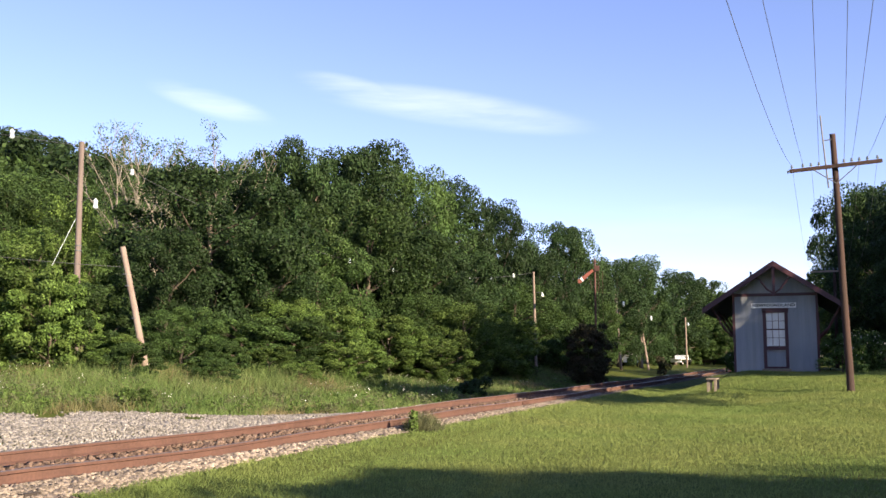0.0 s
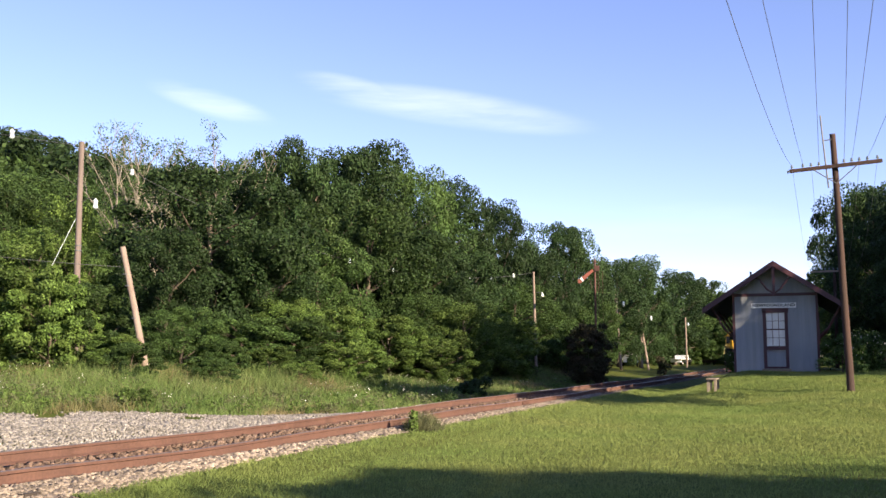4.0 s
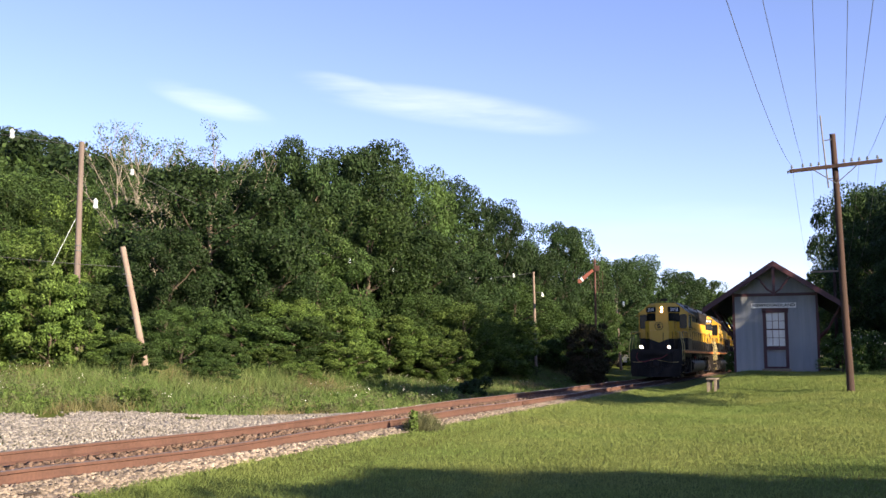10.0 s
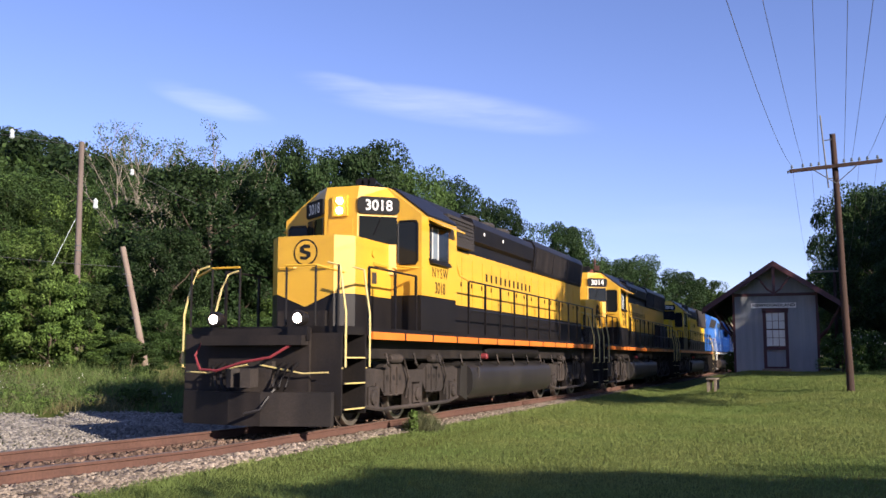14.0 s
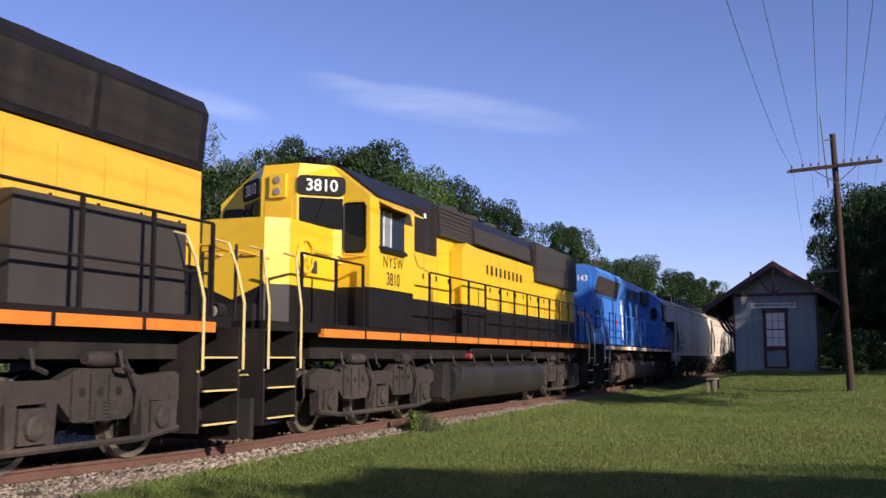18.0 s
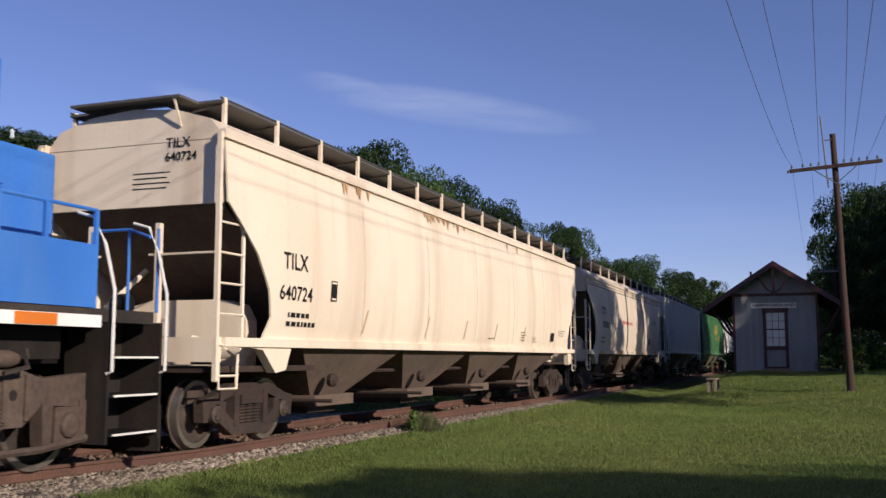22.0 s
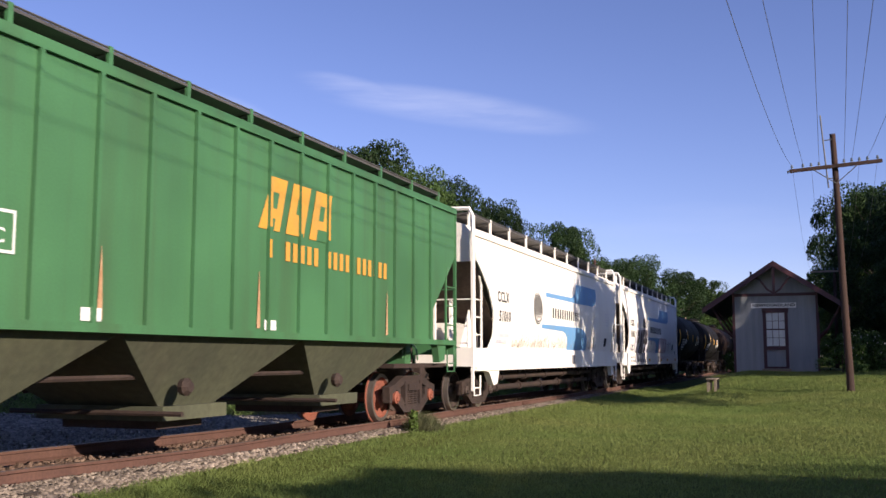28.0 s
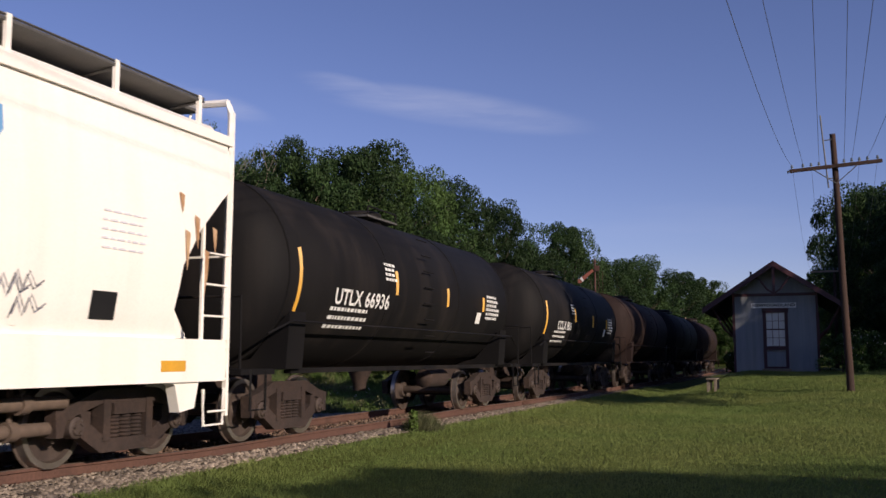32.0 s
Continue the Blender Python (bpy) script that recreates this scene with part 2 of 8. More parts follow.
    chute_green=mat("green_chute_grime", (0.080, 0.084, 0.048), (0.056, 0.060, 0.036), 0.85, scale=1.0, fine=0.2, fscale=10, bump=0.2, dirt=(0.05, 0.045, 0.03), dirt_amt=0.6),
    grate=mat("roof_walk_grating", (0.085, 0.08, 0.075), (0.06, 0.057, 0.055), 0.7, scale=3, fine=0.3),
    chrome=mat("handrail_white", (0.75, 0.74, 0.70), (0.6, 0.58, 0.54), 0.4, scale=2, fine=0.05),
    crib=mat("rusty_crib_stone", (0.125, 0.082, 0.060), (0.17, 0.12, 0.09), 0.95, scale=1.5, fine=0.3, fscale=25, island=0.4, spec=0.1),
    pilot=mat("pilot_black", (0.012, 0.010, 0.010), (0.020, 0.016, 0.014), 0.65, scale=2, fine=0.3, spec=0.25, dirt=(0.055, 0.042, 0.035), dirt_amt=0.4),
    glass=glass("window_glass"),
    lamp=glow("headlight_glow", (1.0, 0.80, 0.58), 16),
    ditch=glow("ditch_light_glow", (1.0, 0.74, 0.52), 16),
    red=mat("signal_red", (0.30, 0.10, 0.065), (0.25, 0.085, 0.055), 0.5, scale=3, fine=0.1),
    hose=mat("red_hose", (0.24, 0.03, 0.035), (0.18, 0.025, 0.03), 0.6, fine=0.1),
    decal_blue=mat("pale_blue_panel", (0.16, 0.36, 0.62), (0.13, 0.30, 0.54), 0.5, scale=1, fine=0.06, dirt=(0.3, 0.36, 0.42), dirt_amt=0.4),
    decal_orange=mat("faded_orange_letter", (0.66, 0.30, 0.035), (0.5, 0.27, 0.05), 0.6, scale=1.5, fine=0.1, dirt=(0.12, 0.2, 0.08), dirt_amt=0.6),
    reflect_y=mat("yellow_reflector", (0.72, 0.36, 0.03), (0.6, 0.32, 0.04), 0.5, fine=0.1),
    graf_grey=mat("graffiti_grey", (0.13, 0.125, 0.14), (0.26, 0.25, 0.27), 0.6, scale=2, fine=0.1),
    graf_halo=mat("graffiti_haze", (0.62, 0.62, 0.68), (0.78, 0.72, 0.73), 0.6, scale=2, fine=0.1),
    graf_red=mat("graffiti_red", (0.46, 0.17, 0.17), (0.60, 0.36, 0.33), 0.6, scale=2, fine=0.1),
    truck_white=mat("truck_white", (0.8, 0.8, 0.8), None, 0.3, fine=0),
    asphalt=mat("road_asphalt", (0.10, 0.095, 0.09), None, 0.9),
    bench=mat("bench_wood", (0.238, 0.189, 0.140), (0.168, 0.133, 0.098), 0.9, scale=3, stretch=(0.4, 3, 3), bump=0.4),
    flower=mat("white_blossom", (0.75, 0.75, 0.68), None, 0.7, island=0.15, translucent=0.2),
    red_dot=mat("red_spot", (0.6, 0.05, 0.06), None, 0.5, fine=0),
)


# ---- mesh tools ----
def box(bm, x0, x1, y0, y1, z0, z1):
    v = [bm.verts.new((x, y, z)) for z in (z0, z1) for y in (y0, y1) for x in (x0, x1)]
    for f in ((0, 2, 3, 1), (4, 5, 7, 6), (0, 1, 5, 4), (2, 6, 7, 3), (0, 4, 6, 2), (1, 3, 7, 5)):
        bm.faces.new([v[i] for i in f])
    return bm


def prism(bm, pts, a, b, axis="x"):
    """A polygon drawn in the other two axes, pushed from a to b along axis."""
    def at(p, k):
        return {"x": (k, p[0], p[1]), "y": (p[0], k, p[1]), "z": (p[0], p[1], k)}[axis]
    lo, hi = [bm.verts.new(at(p, a)) for p in pts], [bm.verts.new(at(p, b)) for p in pts]
    bm.faces.new(lo), bm.faces.new(hi[::-1])
    n = len(pts)
    for i in range(n):
        bm.faces.new((lo[i], hi[i], hi[(i + 1) % n], lo[(i + 1) % n]))
    return bm


def tube(bm, pts, r, seg=6, r2=None):
    """A round bar along a row of points."""
    pts = [Vector(p) for p in pts]
    rings = []
    for i, p in enumerate(pts):
        d = (pts[min(i + 1, len(pts) - 1)] - pts[max(i - 1, 0)]).normalized()
        u = d.cross(Vector((0, 0, 1)) if abs(d.z) < 0.9 else Vector((1, 0, 0))).normalized()
        w = d.cross(u)
        k = r if r2 is None else r + (r2 - r) * i / (len(pts) - 1)
        rings.append([bm.verts.new(p + (u * math.cos(a) + w * math.sin(a)) * k) for a in [2 * math.pi * j / seg for j in range(seg)]])
    for a, b in zip(rings, rings[1:]):
        for j in range(seg):
            bm.faces.new((a[j], a[(j + 1) % seg], b[(j + 1) % seg], b[j]))
    bm.faces.new(rings[0][::-1]), bm.faces.new(rings[-1])
    return bm


def lathe(bm, prof, seg=28, axis="x", at=(0, 0, 0)):
    """Turns a profile of (along, radius) round an axis."""
    rings = []
    for s, r in prof:
        ring = []
        for j in range(seg):
            a = 2 * math.pi * j / seg
            c, d = max(r, 1e-4) * math.cos(a), max(r, 1e-4) * math.sin(a)
            p = {"x": (s, c, d), "y": (c, s, d), "z": (c, d, s)}[axis]
            ring.append(bm.verts.new(Vector(p) + Vector(at)))
        rings.append(ring)
    for a, b in zip(rings, rings[1:]):
        for j in range(seg):
            bm.faces.new((a[j], a[(j + 1) % seg], b[(j + 1) % seg], b[j]))
    bm.faces.new(rings[0][::-1]), bm.faces.new(rings[-1])
    return bm


def loft(bm, rings, close=True):
    vs = [[bm.verts.new(p) for p in r] for r in rings]
    n = len(rings[0])
    for a, b in zip(vs, vs[1:]):
        for j in range(n if close else n - 1):
            bm.faces.new((a[j], a[(j + 1) % n], b[(j + 1) % n], b[j]))
    if close:
        bm.faces.new(vs[0][::-1]), bm.faces.new(vs[-1])
    return bm


def mesh_of(name, bm, material, smooth=False, bevel=0.0):
    if bevel:
        bmesh.ops.bevel(bm, geom=[e for e in bm.edges if len(e.link_faces) == 2 and e.calc_face_angle(0) > 0.5], offset=bevel, segments=1, affect="EDGES", clamp_overlap=True)
    bmesh.ops.recalc_face_normals(bm, faces=bm.faces)
    me = bpy.data.meshes.new(name)
    bm.to_mesh(me)
    bm.free()
    if smooth:
        for p in me.polygons:
            p.use_smooth = True
        me.set_sharp_from_angle(angle=radians(38))
    me.materials.append(material)
    return me


def part(name, bm, material, parent, label="", smooth=False, bevel=0.0, at=None):
    """One mesh object under a thing or a part; bm is a bmesh or a mesh to share."""
    me = bm if isinstance(bm, bpy.types.Mesh) else mesh_of(name, bm, material, smooth, bevel)
    ob = new(name, me)
    ob.parent = parent
    if at is not None:
        ob.matrix_basis = at
    if label:
        tagged(ob, label)
    return ob


def thing(name, label, category, m=None, group="", kind="", bm=None, material=None, smooth=False, bevel=0.0):
    """A top-level thing: an empty for its parts, or one mesh."""
    ob = new(name, mesh_of(name, bm, material, smooth, bevel) if bm else None)
    if m is not None:
        ob.matrix_basis = m
    return tagged(ob, label, category, group, kind)


def B():
    return bmesh.new()


def soup(name, verts, faces, material, parent=None, smooth=False):
    """A mesh from arrays of equal faces."""
    me = bpy.data.meshes.new(name)
    v, f = np.asarray(verts, dtype=np.float32), np.asarray(faces, dtype=np.int32)
    k = f.shape[1]
    me.vertices.add(len(v)), me.loops.add(f.size), me.polygons.add(len(f))
    me.vertices.foreach_set("co", v.ravel())
    me.loops.foreach_set("vertex_index", f.ravel())
    me.polygons.foreach_set("loop_start", np.arange(0, f.size, k, dtype=np.int32))
    me.update(calc_edges=True)
    me.validate()
    me.materials.append(material)
    ob = new(name, me)
    ob.parent = parent
    return ob


SIDE = Matrix(((0, 0, 1, 0), (1, 0, 0, 0), (0, 1, 0, 0), (0, 0, 0, 1)))   # reads along +y, faces +x
FRONT = Matrix(((1, 0, 0, 0), (0, 0, -1, 0), (0, 1, 0, 0), (0, 0, 0, 1)))  # reads along +x, faces -y


def letters(name, text, size, m, material, parent, label="", bold=0.0, wide=1.0, spacing=1.0):
    """Painted letters: a thin sheet, centred on the pose m."""
    cu = bpy.data.curves.new(name, "FONT")
    cu.body, cu.size, cu.align_x, cu.align_y = text, size, "CENTER", "CENTER"
    cu.offset, cu.space_character, cu.resolution_u = bold * size, spacing, 3
    tmp = new(name, cu)
    me = bpy.data.meshes.new_from_object(tmp)
    bpy.data.objects.remove(tmp)
    bpy.data.curves.remove(cu)
    me.materials.clear()
    me.materials.append(material)
    ob = new(name, me)
    ob.parent = parent
    ob.matrix_basis = m @ Matrix.Diagonal((wide, 1, 1, 1))
    return tagged(ob, label) if label else ob


def smooth01(a, b, v):
    t = np.clip((v - a) / (b - a), 0, 1)
    return t * t * (3 - 2 * t)
# ---- ground ----
def ground_z(x, y):
    """Height of the land: flat by the track, a mound at the station, a wooded slope on the far side."""
    x, y = np.asarray(x, dtype=float), np.asarray(y, dtype=float)
    mound = 0.90 * smooth01(33, 47.5, y) * smooth01(2.6, 6.2, x) * (1 - 0.6 * smooth01(75, 140, y)) + 0.28 * smooth01(6.5, 9.5, x) * smooth01(22, 35, y) * (1 - smooth01(35, 47, y))
    left = 1.1 * smooth01(-5, -19, x) + 1.6 * smooth01(-16, -34, x) + 17 * smooth01(-26, -95, x) + 10 * smooth01(-90, -200, x)
    left = left * (1 - 0.75 * smooth01(90, 190, y) * smooth01(-120, -20, x)) * smooth01(-60, 5, y)
    lumps = 0.06 * np.sin(x * 0.7 + 1.3 * np.sin(y * 0.23)) * np.cos(y * 0.41) * smooth01(2.5, 6, np.abs(x))
    ditch = -0.10 * np.exp(-((x + 3.6) / 1.2) ** 2)
    return mound + left + lumps + ditch + 0.10 * (1 - smooth01(1.5, 2.6, np.abs(x)))


def ground_sheet():
    xs = np.concatenate([np.linspace(-2500, -240, 12), np.linspace(-210, -40, 35), np.linspace(-37, 30, 135), np.linspace(35, 200, 20), np.linspace(260, 2500, 10)])
    ys = np.concatenate([np.linspace(-1500, -60, 14), np.linspace(-50, 80, 200), np.linspace(84, 260, 45), np.linspace(300, 3500, 16)])
    gx, gy = np.meshgrid(xs, ys)
    gz = ground_z(gx, gy)
    v = np.stack([gx, gy, gz], -1).reshape(-1, 3)
    nx, ny = len(xs), len(ys)
    i = (np.arange(ny - 1)[:, None] * nx + np.arange(nx - 1)[None]).ravel()
    ob = soup("ground", v, np.stack([i, i + 1, i + nx + 1, i + nx], -1), M["grass"])
    ob.data.shade_smooth()
    return tagged(ob, "mown lawn and rough meadow rising to a wooded slope", "ground", kind="structure")


ground_sheet()

# ---- track ----
track = thing("railway_track", "single railway track of rusty rails on pale stone ballast", "track", kind="structure")


def rise(y):
    """The line climbs a hand's breadth towards the near end."""
    return 0.05 * np.clip((12.0 - np.asarray(y, dtype=float)) / 4.0, 0, 1)


def ballast_bed():
    prof = [(-2.7, 0.02), (-1.6, 0.11), (-0.9, 0.125), (0, 0.115), (0.9, 0.125), (1.15, 0.11), (1.75, -0.02), (0, -0.4)]
    ys = [-400, -60] + [i * 0.8 - 10 for i in range(120)] + [100, 140, 200, 320, 560]
    rings = [[(x + 0.07 * math.sin(y * 2.3 + x * 3) * (abs(x) > 1.5), y, z + 0.012 * math.sin(y * 5.1 + x * 7) + float(rise(y))) for x, z in prof] for y in ys]
    return part("ballast_bed", loft(B(), rings), M["bed"], track, "bed of pale crushed stone")


ballast_bed()


def rails():
    for side, x, dz in (("near", 0.755, 0.0), ("far", -0.755, 0.025)):
        prof = [(-0.07, -0.165), (0.07, -0.165), (0.07, -0.15), (0.013, -0.13), (0.013, -0.045), (0.036, -0.035), (0.036, -0.004), (-0.036, -0.004), (-0.036, -0.035), (-0.013, -0.045), (-0.013, -0.13), (-0.07, -0.15)]
        ys = [-400, -30] + [i * 1.5 - 8 for i in range(75)] + [110, 130, 160, 220, 560]

        def dip(y):
            return dz + 0.012 * math.sin(y * 0.31 + x) + 0.010 * math.sin(y * 0.83 + 2 * x) * (5 < y < 120) - 0.006 + float(rise(y))
        part("rail", loft(B(), [[(x + a, y, RT + b + dip(y)) for a, b in prof] for y in ys]), M["rail"], track, "brown rusted steel rail")
        top = [(-0.034, -0.0045), (0.034, -0.0045), (0.030, 0.0), (-0.030, 0.0)]
        part("rail_head", loft(B(), [[(x + a, y, RT + b + dip(y)) for a, b in top] for y in ys]), M["rail_top"], track, "worn running surface of the rail")
        joint = box(B(), x + 0.02, x + 0.045, -0.32, 0.32, RT - 0.125, RT - 0.05)
        for k in range(4):
            lathe(joint, [(x + 0.045, 0.016), (x + 0.065, 0.016)], 6, "x", (0, -0.24 + 0.16 * k, RT - 0.085))
        me = mesh_of("joint_bar", joint, M["rail"])
        for k in range(2, 8):
            part("joint_bar", me, None, track, at=pose(0, 4.2 + 11.9 * k + (6 if side == "far" else 0), dip(4.2 + 11.9 * k)))


rails()


def ties():
    bm = box(B(), -1.3, 1.3, -0.115, 0.115, -0.05, 0.165)
    for x in (-0.755, 0.755):
        box(bm, x - 0.19, x + 0.19, -0.095, 0.095, 0.165, 0.182)
        for dx in (-0.11, 0.11):
            for dy in (-0.055, 0.055):
                box(bm, x + dx - 0.014, x + dx + 0.014, dy - 0.014, dy + 0.014, 0.182, 0.212)
    me = mesh_of("tie", bm, M["tie"])
    rnd = random.Random(4)
    for i in range(200):
        part("tie", me, None, track, at=pose(rnd.uniform(-0.05, 0.05), 3 + i * 0.545 + rnd.uniform(-0.03, 0.03), -0.045 + rnd.uniform(-0.015, 0.008) + float(rise(3 + i * 0.545)), 0, 0, rnd.uniform(-1.5, 1.5)))


ties()


def bed_z(x):
    return np.interp(x, [-2.7, -1.6, -0.9, 0, 0.9, 1.15, 1.75], [0.02, 0.11, 0.125, 0.115, 0.125, 0.11, -0.02])


CUBE = np.array([(x, y, z) for z in (-1, 1) for y in (-1, 1) for x in (-1, 1)], float)
CUBE_F = np.array(((0, 2, 3, 1), (4, 5, 7, 6), (0, 1, 5, 4), (2, 6, 7, 3), (0, 4, 6, 2), (1, 3, 7, 5)))


def stones(name, x, y, z, size, material, seed, parent, label):
    """Broken stones, each a skewed block."""
    rs = np.random.RandomState(seed)
    n = len(x)
    v = CUBE[None] * (1 + rs.uniform(-0.45, 0.45, (n, 8, 3)))
    a = rs.uniform(0, 6.28, (n, 1))
    b = rs.uniform(-0.7, 0.7, (n, 1))
    vx, vy, vz = v[..., 0], v[..., 1], v[..., 2] * 0.75
    vx, vz = vx * np.cos(b) - vz * np.sin(b), vx * np.sin(b) + vz * np.cos(b)
    vx, vy = vx * np.cos(a) - vy * np.sin(a), vx * np.sin(a) + vy * np.cos(a)
    s = (size * rs.uniform(0.55, 1.25, n))[:, None]
    v = np.stack([vx * s + x[:, None], vy * s + y[:, None], vz * s + z[:, None]], -1).reshape(-1, 3)
    f = (CUBE_F[None] + 8 * np.arange(n)[:, None, None]).reshape(-1, 4)
    return tagged(soup(name, v, f, material, parent), label, kind="stuff")


def ballast_stones():
    rs = np.random.RandomState(7)
    n = 17000
    y = 5 + 33 * rs.rand(n) ** 1.6
    x = rs.uniform(0.84, 1.62, n) + rs.normal(0, 0.10, n)
    x = np.where(x < 0.84, 0.86, x)
    stones("shoulder_stones", x, y, bed_z(x) + 0.012 + rise(y), 0.024, M["stone"], 1, track, "pale pinkish crushed stone shoulder")
    n = 5200
    y = 6 + 40 * rs.rand(n) ** 1.5
    x = rs.uniform(-0.68, 0.68, n)
    stones("crib_stones", x, y, bed_z(x) + 0.034 + rise(y), 0.026, M["crib"], 2, track, "rust-stained stones between the rails")
    n = 11000
    y = 8 + 45 * rs.rand(n) ** 1.3
    x = rs.uniform(-2.9, -0.84, n)
    stones("far_shoulder_stones", x, y, bed_z(x) + 0.01 + rise(y), 0.026, M["stone_grey"], 3, track, "grey crushed stone shoulder")
    # loose stones of the near shoulder, one by one
    shapes = []
    for k in range(6):
        r2 = random.Random(60 + k)
        bm = B()
        bmesh.ops.create_icosphere(bm, subdivisions=1, radius=0.038)
        for v in bm.verts:
            v.co = Vector((v.co.x * r2.uniform(0.7, 1.35), v.co.y * r2.uniform(0.7, 1.35), v.co.z * r2.uniform(0.55, 0.95)))
        shapes.append(mesh_of("stone", bm, M["stone"]))
    r3 = random.Random(9)
    for k in range(280):
        x0 = r3.uniform(0.95, 1.7)
        part("stone", shapes[k % 6], None, track, at=pose(x0, r3.uniform(8.0, 14.0), float(bed_z(x0)) + 0.03, r3.uniform(0, 360), r3.uniform(0, 360), r3.uniform(0, 360)))


ballast_stones()


def gravel_patch():
    """The wide spread of old grey gravel beside the track."""
    rs = np.random.RandomState(11)
    n = 40000
    y = rs.uniform(8, 27, n)
    edge = np.interp(y, [8, 14, 18, 21, 23, 25, 27], [-9.5, -9.5, -9.0, -7.6, -5.6, -4.0, -3.2])
    x = -2.4 + (edge + 2.4) * rs.rand(n) ** 0.9
    keep = np.sin(x * 1.7 + y) * np.cos(y * 0.9 - x) > -0.62 - 0.5 * (x > edge * 0.7)
    x, y = x[keep] + rs.normal(0, 0.15, keep.sum()), y[keep]
    ob = stones("gravel", x, y, ground_z(x, y) + 0.012 + 0.02 * rs.rand(len(x)), 0.024, M["stone_grey"], 5, None, "spread of pale grey gravel beside the track")
    return tagged(ob, category="gravel", kind="stuff")


gravel_patch()


# ---- grass ----
def blades(name, x, y, h, w, material, seed, label, category, lean=0.35):
    rs = np.random.RandomState(seed)
    n = len(x)
    z = ground_z(x, y) - 0.01
    a = rs.uniform(0, 6.28, n)
    dx, dy = np.cos(a) * w / 2, np.sin(a) * w / 2
    tx, ty = rs.normal(0, lean, n) * h, rs.normal(0, lean, n) * h
    v = np.stack([np.stack([x - dx, y - dy, z], -1), np.stack([x + dx, y + dy, z], -1), np.stack([x + tx, y + ty, z + h], -1)], 1).reshape(-1, 3)
    ob = soup(name, v, np.arange(3 * n).reshape(-1, 3), material)
    return tagged(ob, label, category, kind="stuff")


def lawn():
    rs = np.random.RandomState(21)
    n = 430000
    y = 8.3 + 40 * rs.rand(n) ** 1.7
    x = rs.uniform(1.25, 15, n)
    keep = (x < 7.5 + 0.62 * y) & (x > 1.35 + 0.12 * np.sin(y * 3) - 0.006 * y + 0.2 * rs.rand(n))
    x, y = x[keep], y[keep]
    clump = 0.5 + 0.5 * np.sin(x * 2.1 + 1.7 * np.sin(y * 1.3)) * np.sin(y * 1.9 + x)
    h = (0.024 + 0.024 * rs.rand(len(x)) + 0.018 * clump * (rs.rand(len(x)) > 0.7)) * (1 + y / 60)
    blades("lawn_grass", x, y, h, 0.005 + 0.00042 * y, M["blade"], 22, "mown green lawn grass", "grass", 0.55)


lawn()


def meadow():
    rs = np.random.RandomState(31)
    n = 15000
    y = 12 + 62 * rs.rand(n) ** 1.25
    x = -2.9 - 24 * rs.rand(n) ** 1.2 * (0.45 + y / 80)
    edge = np.interp(y, [8, 14, 18, 21, 23, 25, 27], [-9.3, -9.3, -8.8, -7.4, -5.4, -3.9, -3.0])
    keep = x < edge - 0.1
    x, y = x[keep], y[keep]
    k = 11
    tall = 0.55 + 0.45 * np.sin(x * 0.55 + 2 * np.sin(y * 0.21)) * np.cos(y * 0.37)
    tall = tall * smooth01(-2.6, -6.5, x)
    X = np.repeat(x, k) + rs.normal(0, 0.14, len(x) * k)
    Y = np.repeat(y, k) + rs.normal(0, 0.14, len(x) * k)
    band = smooth01(-6.5, -9.5, x) * smooth01(20, 27, y)
    H = np.repeat(0.10 + (0.30 + 0.26 * band) * tall + 0.24 * band, k) * rs.uniform(0.5, 1.25, len(X))
    dry = np.repeat((np.sin(x * 0.9 + 3) * np.sin(y * 0.5 + x * 0.3) > 0.62) | (rs.rand(len(x)) > 0.93), k)
    W = 0.010 + 0.0005 * Y
    blades("meadow_grass", X[~dry], Y[~dry], H[~dry], W[~dry], M["meadow"], 32, "tall unmown green meadow grass", "grass", 0.42)
    blades("dry_grass", X[dry], Y[dry], H[dry] * 1.05, W[dry] * 0.8, M["straw"], 33, "straw-coloured dry grass in the meadow", "grass", 0.35)


meadow()


